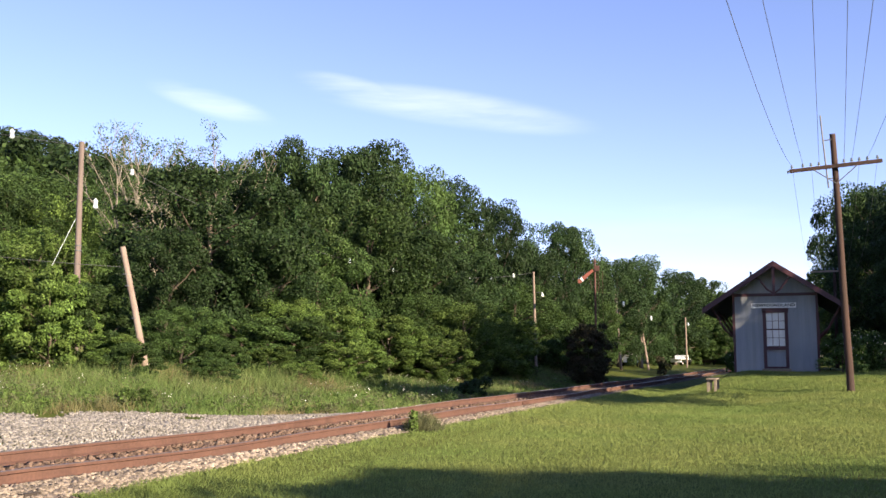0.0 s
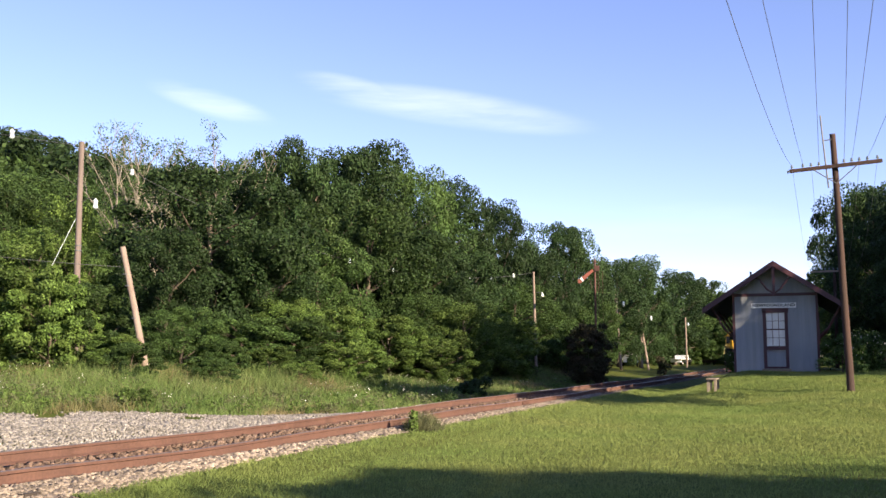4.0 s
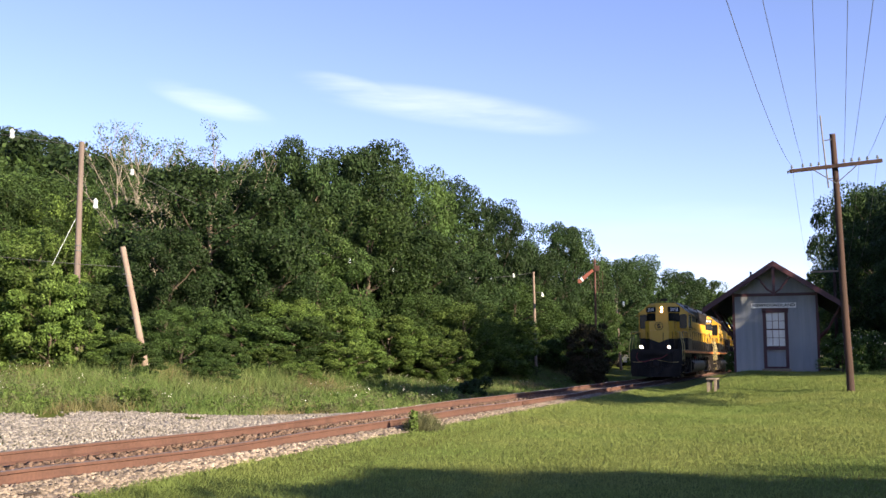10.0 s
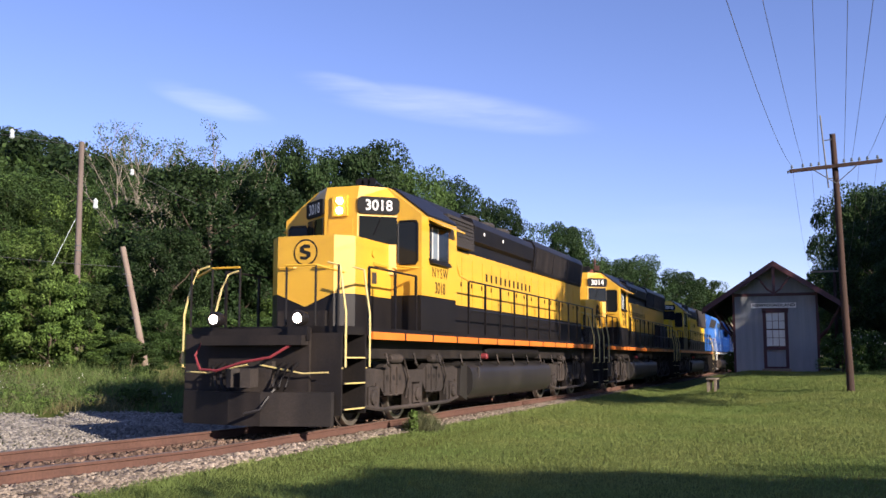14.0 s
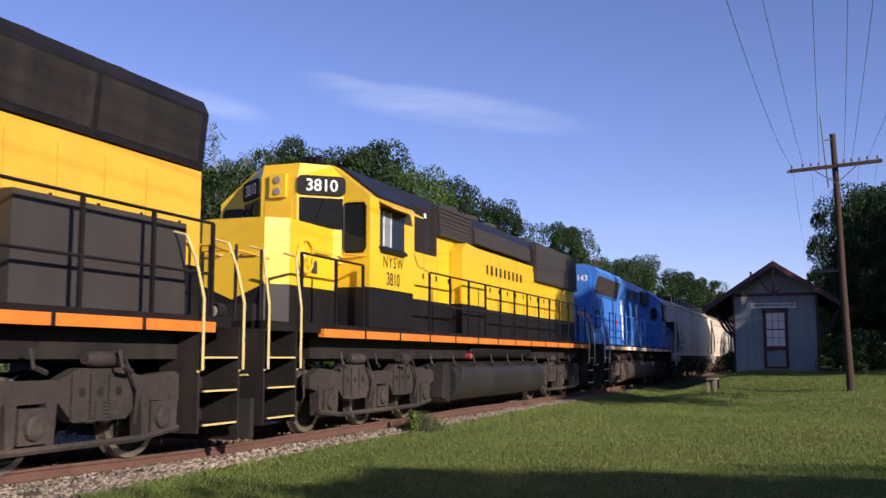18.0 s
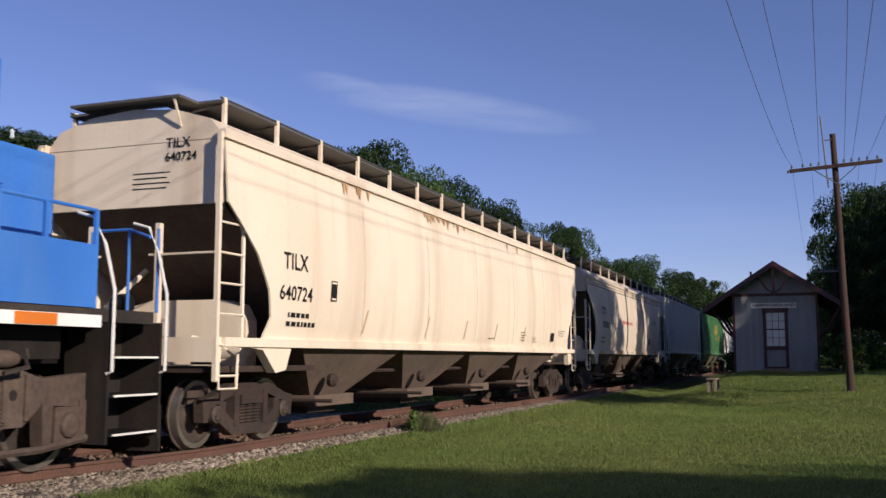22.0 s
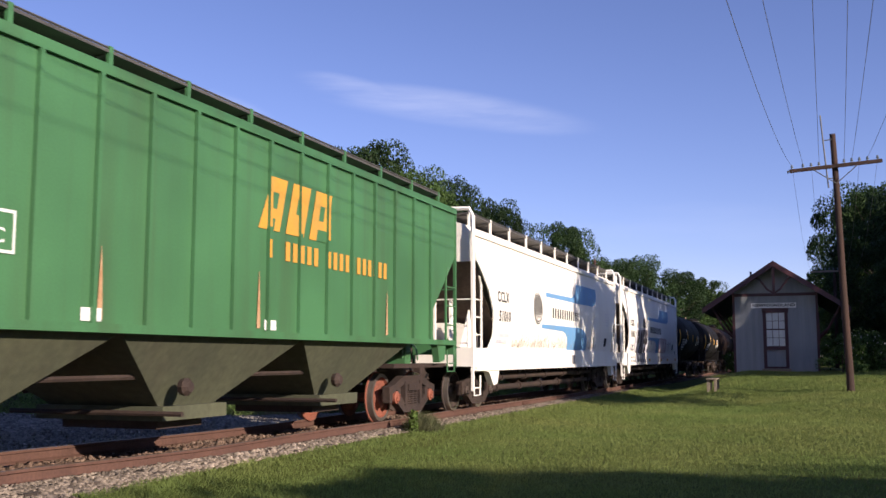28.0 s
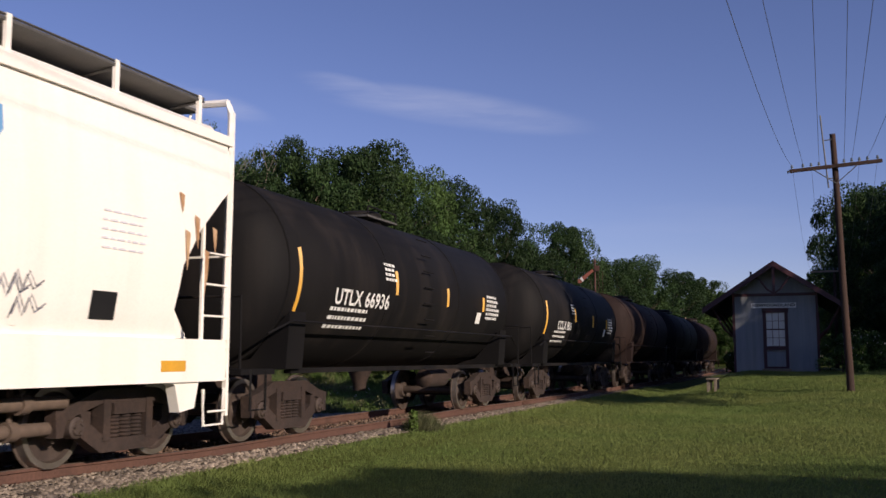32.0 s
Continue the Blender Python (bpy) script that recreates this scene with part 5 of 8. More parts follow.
        win = part("windshield", box(B(), -0.385, 0.385, -0.01, 0.0, 3.46, 4.0), M["glass"], cb, "dark windshield pane", at=m)
        part("wiper", tube(B(), [(0.05, -0.02, 3.98), (-0.10, -0.02, 3.62)], 0.012, 4), M["black"], win)
        plate = [(sx * (0.34 + 0.09 * math.cos(a)), 4.22 + sz * (0.08 + 0.09 * math.sin(a))) for sx, sz, q4 in ((1, 1, (0, 1, 2, 3)), (-1, 1, (3, 2, 1, 0)), (-1, -1, (0, 1, 2, 3)), (1, -1, (3, 2, 1, 0))) for a in [i * math.pi / 6 for i in q4]]
        nb = part("number_board", prism(B(), plate, -0.03, 0.0, "y"), M["black_letter"], cb, "black rounded number board with white digits", at=m)
        letters("board_number", number, 0.30, Matrix.Translation((0, -0.034, 4.21)) @ FRONT, M["white"], nb, "white road number", bold=0.012, wide=0.96)
        # recessed front corner window and side window
        wx = s * 1.23
        part("corner_window", box(B(), wx - 0.20, wx + 0.20, c0 - 0.014, c0 - 0.002, 3.08, 3.90), M["glass"], cb, "dark front window with rounded corners", bevel=0.004)
        part("corner_window_frame", [tube(b2, [(wx - 0.21, c0 - 0.016, 3.12), (wx - 0.17, c0 - 0.016, 3.06), (wx + 0.17, c0 - 0.016, 3.06), (wx + 0.21, c0 - 0.016, 3.12), (wx + 0.21, c0 - 0.016, 3.86), (wx + 0.17, c0 - 0.016, 3.92), (wx - 0.17, c0 - 0.016, 3.92), (wx - 0.21, c0 - 0.016, 3.86), (wx - 0.21, c0 - 0.016, 3.12)], 0.018, 5) for b2 in [B()]][0], M["black"], cb)
        a, b = c0 + 0.42, c0 + 1.52
        sw = part("side_window", box(B(), *sorted((s * 1.522, s * 1.532)), a, b, 3.18, 3.86), M["glass"], cb, "sliding side window, dark inside")
        part("sash", box(B(), *sorted((s * 1.533, s * 1.548)), a + 0.10, a + 0.14, 3.2, 3.84), M["chrome"], sw)
        part("sash", box(B(), *sorted((s * 1.533, s * 1.548)), a + 0.42, a + 0.46, 3.2, 3.84), M["chrome"], sw)
        # the sky's reflection is put into this pane's pale colour
        part("pane", box(B(), *sorted((s * 1.534, s * 1.540)), a + 0.14, a + 0.42, 3.21, 3.83), M["pane_pale"], sw, "pane painted in the pale tone of reflected sky")
        for z in (3.155, 3.86):
            part("window_trim", box(B(), *sorted((s * 1.522, s * 1.56)), a - 0.04, b + 0.04, z, z + 0.035), M["black"], sw)
        part("sunshade", prism(B(), [(s * 1.53, 4.02), (s * 1.80, 3.87), (s * 1.80, 3.845), (s * 1.53, 3.985)], a - 0.06, b + 0.30, "y"), M[paint if paint != "blue" else "awning"], cb, "small awning over the side window")
        part("arm_rest", box(B(), *sorted((s * 1.522, s * 1.60)), a, b, 3.10, 3.15), M["black"], cb)
        part("mirror_arm", tube(B(), [(s * 1.02, c0 - 0.1, 3.02), (s * 1.3, c0 - 0.06, 2.98), (s * 1.53, c0 + 0.05, 2.98)], 0.018, 5), M[rail], cb)
        letters("road_number", number, 0.34 if paint != "blue" else 0.42, (Matrix.Translation((s * 1.526, c0 + 1.02, 2.62)) @ (SIDE if s > 0 else Matrix.Rotation(math.pi, 4, "Z") @ SIDE)), M["black_letter" if paint != "blue" else "white"], cb, "painted road number on the cab side", bold=0.008 if paint != "blue" else 0.02, wide=0.9 if paint != "blue" else 1.1)
        letters("owner_mark", "NYSW" if paint != "blue" else "CEFX", 0.30 if paint != "blue" else 0.34, (Matrix.Translation((s * 1.526, c0 + 1.02, 2.93)) @ (SIDE if s > 0 else Matrix.Rotation(math.pi, 4, "Z") @ SIDE)), M["black_letter" if paint != "blue" else "white"], cb, "painted reporting mark on the cab side", bold=0.004 if paint != "blue" else 0.02, wide=0.95, spacing=1.25 if paint != "blue" else 1.0)
    hl = part("headlight", box(B(), -0.16, 0.16, f0 - 0.06, f0 + 0.04, 4.0, 4.42), M[paint], cb, "twin headlight between the number boards", bevel=0.02)
    for dz in (4.11, 4.31):
        part("lens", lathe(B(), [(f0 - 0.085, 0.062), (f0 - 0.06, 0.068)], 16, "y", (0, 0, dz)), M["lamp" if lit else "lens_off"], hl, "round headlight lens")
    part("front_door", box(B(), -0.27, 0.27, f0 - 0.012, f0 - 0.001, 2.6, 3.95), M[paint], cb)
    # nose
    ny = nose_y
    plan = [(-0.86, c0 + 0.03), (-0.86, ny + 0.32), (-0.58, ny), (0.58, ny), (0.86, ny + 0.32), (0.86, c0 + 0.03)]
    if nose_top < 3:
        plan = [(-0.86, c0 + 0.03), (-0.86, ny + 0.25), (-0.62, ny), (0.62, ny), (0.86, ny + 0.25), (0.86, c0 + 0.03)]
    nb2 = min(band_z, nose_top - 0.3) - 0.06
    nose = part("nose", prism(B(), plan, nb2, nose_top, "z"), M[paint], car, "chamfered short hood", bevel=0.035)
    part("nose_base", prism(B(), [(x * 1.0, y) for x, y in plan], 1.745, nb2 - 0.001, "z"), M[low], nose, "dark lower part of the short hood")
    if paint != "blue":
        # the yellow dips to a point over the dark lower front
        part("nose_point", prism(B(), [(-0.575, nb2 - 0.001), (0.0, nb2 - 0.24), (0.575, nb2 - 0.001)], ny - 0.005, ny + 0.0, "y"), M[paint], nose, "painted point of the nose")
        part("number_plate", box(B(), -0.48, 0.48, ny - 0.14, ny - 0.01, 1.75, 2.06), M["pilot"], nose, "dark box at the foot of the nose", bevel=0.02)
        for s in (-1, 1):
            part("nose_handle", tube(B(), [(s * 0.18, ny - 0.005, 2.86), (s * 0.22, ny - 0.05, 2.86), (s * 0.5, ny - 0.05, 2.86), (s * 0.54, ny - 0.005, 2.86)], 0.016, 5), M[rail], nose, "grab iron across the nose")
            part("nose_vent", box(B(), *sorted((s * 0.861, s * 0.868)), ny + 1.05, ny + 1.25, 2.62, 2.84), M["grille"], nose)
    for s in (-1, 1):
        part("grab_iron", tube(B(), [(s * 0.87, ny + 1.1, nose_top - 0.42), (s * 0.93, ny + 1.12, nose_top - 0.45), (s * 0.93, ny + 1.7, nose_top - 0.45), (s * 0.87, ny + 1.72, nose_top - 0.42)], 0.014, 5), M[rail], nose)
    # pilots and steps at both ends
    for e, d in ((0.0, 1), (L, -1)):
        pl = part("pilot", box(B(), -0.96, 0.96, min(e, e + d * 0.07), max(e, e + d * 0.07), 0.30, 1.70), M["pilot"], car, "black end plate of the frame")
        part("anticlimber", box(B(), -0.95, 0.95, min(e, e - d * 0.25), max(e, e - d * 0.25), 1.42, 1.58), M["pilot"], pl, bevel=0.02)
        part("plow", prism(B(), [(-1.42, e), (1.42, e), (1.40, e - d * 0.06), (0.30, e - d * 0.40), (-0.30, e - d * 0.40), (-1.40, e - d * 0.06)], 0.12, 0.66, "z"), M["pilot"], pl, "blunt snow plow", bevel=0.02)
        coupler(car, e, -d, "under")
        for s in (-1, 1):
            for k in range(3):
                part("hose", tube(B(), [(s * (0.5 + 0.13 * k), e, 1.12), (s * (0.5 + 0.13 * k), e - d * 0.16, 1.05), (s * (0.42 + 0.12 * k), e - d * 0.22, 0.75), (s * (0.32 + 0.12 * k), e - d * 0.18, 0.60)], 0.026, 6), M["black"], pl, "hanging rubber hose")
            part("cut_lever", tube(B(), [(s * 1.35, e - d * 0.06, 0.98), (s * 0.9, e - d * 0.10, 0.96), (s * 0.12, e - d * 0.14, 1.10)], 0.015, 5), M[stair], pl)
            st = part("step_well", box(B(), *sorted((s * 0.92, s * 0.95)), min(e + d * 0.1, e + d * 1.05), max(e + d * 0.1, e + d * 1.05), 0.30, 1.62), M["pilot"], car, "stairwell at the frame's corner")
            for y in (e + d * 0.12, e + d * 1.03):
                part("step_side", prism(B(), [(s * 0.95, 0.28), (s * 1.50, 0.28), (s * 1.50, 1.62), (s * 0.95, 1.62)], y - 0.02, y + 0.02, "y"), M["pilot"], st)
            for z in (0.36, 0.78, 1.20):
                sp = part("step", box(B(), *sorted((s * 0.95, s * 1.51)), min(e + d * 0.14, e + d * 1.01), max(e + d * 0.14, e + d * 1.01), z, z + 0.03), M["black"], st)
                part("step_edge", box(B(), *sorted((s * 1.511, s * 1.53)), min(e + d * 0.20, e + d * 0.95), max(e + d * 0.20, e + d * 0.95), z + 0.005, z + 0.028), M[stair], sp, "painted step edge")
            for y, top_y in ((e + d * 0.12, e + d * 0.25), (e + d * 1.05, e + d * 1.20)):
                part("stair_rail", tube(B(), [(s * 1.49, y, 1.04), (s * 1.56, y, 1.06), (s * 1.56, y, 1.95), (s * 1.46, y + d * 0.05, 2.45), (s * 1.38, top_y, 2.74), (s * 1.16, top_y, 2.80)], 0.020, 6), M[stair], car, "bent stair handrail")
        part("mu_cable", tube(B(), [(-1.05, e - d * 0.04, 1.52), (-1.12, e - d * 0.16, 1.25), (-0.95, e - d * 0.26, 1.02), (-0.6, e - d * 0.30, 1.0), (-0.1, e - d * 0.32, 1.14), (0.4, e - d * 0.30, 1.22), (0.72, e - d * 0.2, 1.42), (0.82, e - d * 0.04, 1.62)], 0.024, 7), M["hose"], pl, "dull red jumper cable slung across the end")
        part("jumper_box", box(B(), 0.62, 0.98, min(e - d * 0.12, e), max(e - d * 0.12, e), 1.50, 1.72), M["black"], pl, bevel=0.02)
        part("draft_pocket", box(B(), -0.34, 0.34, min(e - d * 0.12, e), max(e - d * 0.12, e), 0.66, 1.16), M["under"], pl, bevel=0.03)
        # end railing
        for s in (-1, 1):
            part("end_rail", tube(B(), [(s * 1.44, e + d * 0.3, 2.62), (s * 1.0, e + d * 0.12, 2.75), (s * 0.45, e + d * 0.10, 2.75)], 0.021, 6), M[rail], car)
            for x in (1.42, 1.0, 0.45):
                part("rail_post", tube(B(), [(s * x, e + d * 0.12, 1.74), (s * x, e + d * 0.12, 2.74)], 0.020, 6), M["black" if rail == "yellow" else rail], car)
    for s in (-1, 1):
        dl = part("ditch_light", lathe(B(), [(-0.13, 0.12), (-0.10, 0.135), (0.06, 0.12), (0.10, 0.05)], 18, "y", (s * 0.80, 0.0, 1.86)), M["black"], car, "round ditch light on the front deck", smooth=True)
        part("lens", lathe(B(), [(-0.145, 0.07), (-0.13, 0.08)], 16, "y", (s * 0.80, 0, 1.86)), M["ditch" if lit else "lens_off"], dl)
        # walkway rails
        n = int((hood_end - c1 - 1.0) / 1.22)
        side_rail(car, [c1 + 1.0 + 1.22 * i for i in range(n + 1)], s * 1.45, 1.70, 2.94, "black" if rail == "yellow" else rail)
        part("cab_step_rail", tube(B(), [(s * 1.46, c1 + 0.10, 3.3), (s * 1.50, c1 + 0.25, 3.0), (s * 1.45, c1 + 1.0, 2.94)], 0.021, 6), M[rail], car)
        side_rail(car, [1.25, (c0 + 1.25) / 2, c0 - 0.12], s * 1.45, 1.72, 2.8, "black" if rail == "yellow" else rail, mid=False)
    # fuel tank and air tanks
    t0, t1 = tank
    bm = prism(B(), [(1.44 * math.copysign(abs(math.cos(a)) ** 0.45, math.cos(a)), 0.70 + 0.47 * math.copysign(abs(math.sin(a)) ** 0.62, math.sin(a))) for a in [i * math.pi / 16 for i in range(32)]], t0 + 0.5, t1, "y")
    tk = part("fuel_tank", bm, M["tank_black" if paint != "blue" else "tank_brown"], car, "long dark fuel tank", smooth=True)
    for s in (-1, 1):
        part("tank_end", prism(B(), [(t0, 0.40), (t0 + 0.5, 0.26), (t0 + 0.5, 1.10), (t0 + 0.1, 1.1)], s * 0.2, s * 1.30, "x"), M["tank_black"], tk, bevel=0.02)
        part("air_reservoir", lathe(B(), [(t0 + 2.0, 0.08), (t0 + 2.1, 0.15), (t1 - 1.0, 0.15), (t1 - 0.9, 0.08)], 14, "y", (s * 1.18, 0, 1.36)), M["black"], car, "long air reservoir above the tank", smooth=True)
        part("filler", lathe(B(), [(s * 1.36, 0.07), (s * 1.48, 0.07), (s * 1.50, 0.05)], 12, "x", (0, t0 + 1.4, 1.25)), M["hose"], tk, "fuel filler")
        part("sight_gauge", box(B(), *sorted((s * 1.42, s * 1.44)), t0 + 0.9, t0 + 1.0, 0.75, 1.0), M["grille"], tk)
    for y in trucks:
        big_truck(car, y, under)
    car["length"] = L
    CARS.append((car, q + (L if turned else 0), turned))
    return car, hood


# pale base colour stands in for sky mirrored in the glass
M["pane_pale"] = glass("sky_toned_pane", (0.17, 0.20, 0.22), 0.10)
M["lens_off"] = glass("lamp_lens", (0.22, 0.20, 0.17), 0.1)
M["awning"] = mat("green_awning", (0.10, 0.30, 0.22), (0.08, 0.25, 0.19), 0.5)


def yellow_upper(car, units, fans, x=0.98):
    """Dark grilles on the upper hood: (y0, y1, z0, z1)."""
    for y0, y1, z0, z1 in units:
        for s in (-1, 1):
            g = part("grille", prism(B(), [(s * 0.90, z0), (s * (x + 0.03), z0), (s * x, z1), (s * 0.86, z1)], y0, y1, "y"), M["grille"], car, "dark air intake grille on the upper hood", bevel=0.01)
            n = int((z1 - z0) / 0.09) if y1 - y0 < 4.5 else 0
            for i in range(n):
                z = z0 + 0.06 + i * 0.09
                part("slat", box(B(), *sorted((s * (x + 0.005), s * (x + 0.032))), y0 + 0.05, y1 - 0.05, z, z + 0.008), M["grille"], g)
    for y in fans:
        fan(car, y, TOPZ)


def roof_gear(car, exhaust_y, horn_y, bell=False):
    part("exhaust", box(B(), -0.2, 0.2, exhaust_y, exhaust_y + 0.7, TOPZ - 0.02, TOPZ + 0.18), M["black"], car, "square exhaust outlet on the roof", bevel=0.02)
    bm = tube(B(), [(0, horn_y, 4.64), (0, horn_y, 4.85)], 0.03, 6)
    for k in (-1, 0, 1):
        lathe(bm, [(horn_y - 0.42, 0.10), (horn_y - 0.30, 0.06), (horn_y + 0.1, 0.02)], 10, "y", (0.14 * k, 0, 4.88))
    part("air_horn", bm, M["black"], car, "three-chime air horn")
    for y in (exhaust_y + 2.5, exhaust_y + 6.0):
        part("lifting_eye", tube(B(), [(0.5, y - 0.1, TOPZ - 0.02), (0.5, y - 0.07, TOPZ + 0.12), (0.5, y + 0.07, TOPZ + 0.12), (0.5, y + 0.1, TOPZ - 0.02)], 0.02, 5), M["black"], car)


def susq(car, q, number, label, lit, bell, grey_box):
    c, hood = locomotive(q, number, label, "yellow", "black", "black", "orange", "yellow", "under", (3.55, 5.60), 20.5, (1.25, 20.0), 3.74, 2.44, (6.4, 14.1), (3.95, 17.2), lit=lit)
    yellow_upper(c, [(6.3, 8.1, 3.78, 4.46)], [16.0, 17.6, 19.2, 9.8, 11.2, 12.6], 1.06)
    for s in (-1, 1):
        # flared radiators at the rear and the brake blister behind the cab
        rad = part("radiator", prism(B(), [(s * 0.90, 3.76), (s * 0.97, 3.76), (s * 1.05, 4.52), (s * 0.96, 4.70), (s * 0.6, TOPZ)], 13.9, 20.45, "y"), M["black"], c, "flared black radiator housing", bevel=0.02)
        for k in range(3):
            a = 14.1 + 2.1 * k
            part("radiator_grille", prism(B(), [(s * 0.97, 3.84), (s * 0.984, 3.84), (s * 1.052, 4.48), (s * 1.03, 4.48)], a, a + 2.0, "y"), M["pilot"], rad, "dark radiator mesh")
        part("brake_blister", prism(B(), [(s * 0.90, 3.98), (s * 1.02, 4.06), (s * 1.06, 4.42), (s * 0.98, 4.60), (s * 0.6, 4.72)], 8.2, 13.7, "y"), M["black"], c, "rounded black blister of the upper hood", bevel=0.04)
        for y in (8.9, 10.5):
            part("marker_plate", box(B(), *sorted((s * 1.062, s * 1.068)), y, y + 0.10, 4.25, 4.33), M["white"], c, "small white plate")
    roof_gear(c, 8.6, 4.6)
    for s in (-1, 1):
        if s > 0:
            blocks_text("company_name", 11, 9.4, 3.14, 0.9405, 0.17, 0.20, 0.24, "black_letter", hood, s, "plain dark bars in place of the company name")
        if grey_box:
            part("battery_cabinet", box(B(), *sorted((s * 0.95, s * 1.20)), 16.85, 19.8, 1.745, 2.92), M["grille"], c, "dark grey cabinet on the walkway", bevel=0.015)
        part("sand_filler", lathe(B(), [(s * 0.86, 0.08), (s * 0.89, 0.08)], 12, "x", (0, 2.7, 3.2)), M["yellow"], c)
    nose = [o for o in c.children if o.name.startswith("nose")][0]
    if bell:
        hand_wheel(nose, pose(0.89, 2.40, 2.98, 0, 0, 90), 0.29, "black", "round dark brake wheel on the nose")
    badge = part("badge", lathe(B(), [(1.594, 0.24), (1.597, 0.25)], 28, "y", (0.0, 0, 3.14)), M["black_letter"], nose, "round dark-rimmed emblem on the nose")
    part("badge_face", lathe(B(), [(1.588, 0.215), (1.5935, 0.217)], 28, "y", (0, 0, 3.14)), M["yellow"], badge)
    part("badge_bar", prism(B(), [(-0.10, 3.02), (0.02, 3.0), (0.11, 3.06), (0.11, 3.14), (-0.03, 3.19), (-0.03, 3.22), (0.10, 3.22), (0.09, 3.28), (-0.02, 3.29), (-0.11, 3.24), (-0.11, 3.15), (0.03, 3.10), (0.03, 3.06), (-0.10, 3.07)], 1.580, 1.5875, "y"), M["black_letter"], badge)
    return c


susq(None, 171.16, "3018", "leading yellow and black six-axle diesel locomotive with lit headlights", True, False, False)
susq(None, 192.50, "3014", "second yellow and black six-axle diesel locomotive with brake wheel on nose", False, True, True)


def third():
    c, hood = locomotive(213.66, "3810", "bright yellow and black long-hooded diesel locomotive, third in line", "yellow_fresh", "black", "black", "orange", "yellow", "under", (3.55, 5.60), 21.9, (1.84, 21.6), 3.93, 2.44, (7.7, 15.7), (4.7, 18.5))
    yellow_upper(c, [(8.3, 10.45, 3.92, 4.62), (10.7, 15.8, 4.0, 4.40), (16.5, 21.85, 3.50, 4.66)], [10.6, 12.2, 13.8, 17.4, 19.0, 20.5], 1.02)
    roof_gear(c, 14.6, 4.6)
    for s in (-1, 1):
        part("intake", box(B(), *sorted((s * 0.94, s * 0.965)), 5.65, 8.28, 3.44, 4.40), M["pilot"], c, "large dark intake behind the cab")
        for y in (6.4, 7.5):
            part("marker_plate", box(B(), *sorted((s * 0.966, s * 0.972)), y, y + 0.12, 4.2, 4.3), M["white"], c, "small white plate")
        part("blower_duct", prism(B(), [(9.2, 1.75), (11.0, 1.75), (11.0, 3.6), (10.6, 3.80), (9.5, 3.86), (9.2, 3.7)], s * 0.95, s * 1.24, "x"), M["yellow_fresh"], c, "slanted duct box on the walkway", bevel=0.06)
        part("duct_base", box(B(), *sorted((s * 0.95, s * 1.25)), 9.18, 11.02, 1.745, 2.44), M["black"], c)
        if s > 0:
            blocks_text("company_name", 11, 11.1, 3.34, 0.9405, 0.19, 0.24, 0.20, "black_letter", hood, s, "plain dark bars in place of the company name")
    nose = [o for o in c.children if o.name.startswith("nose")][0]
    hand_wheel(nose, pose(0.89, 2.40, 2.88, 0, 0, 90), 0.27, "yellow_fresh", "yellow brake wheel on the nose")
    return c


third()


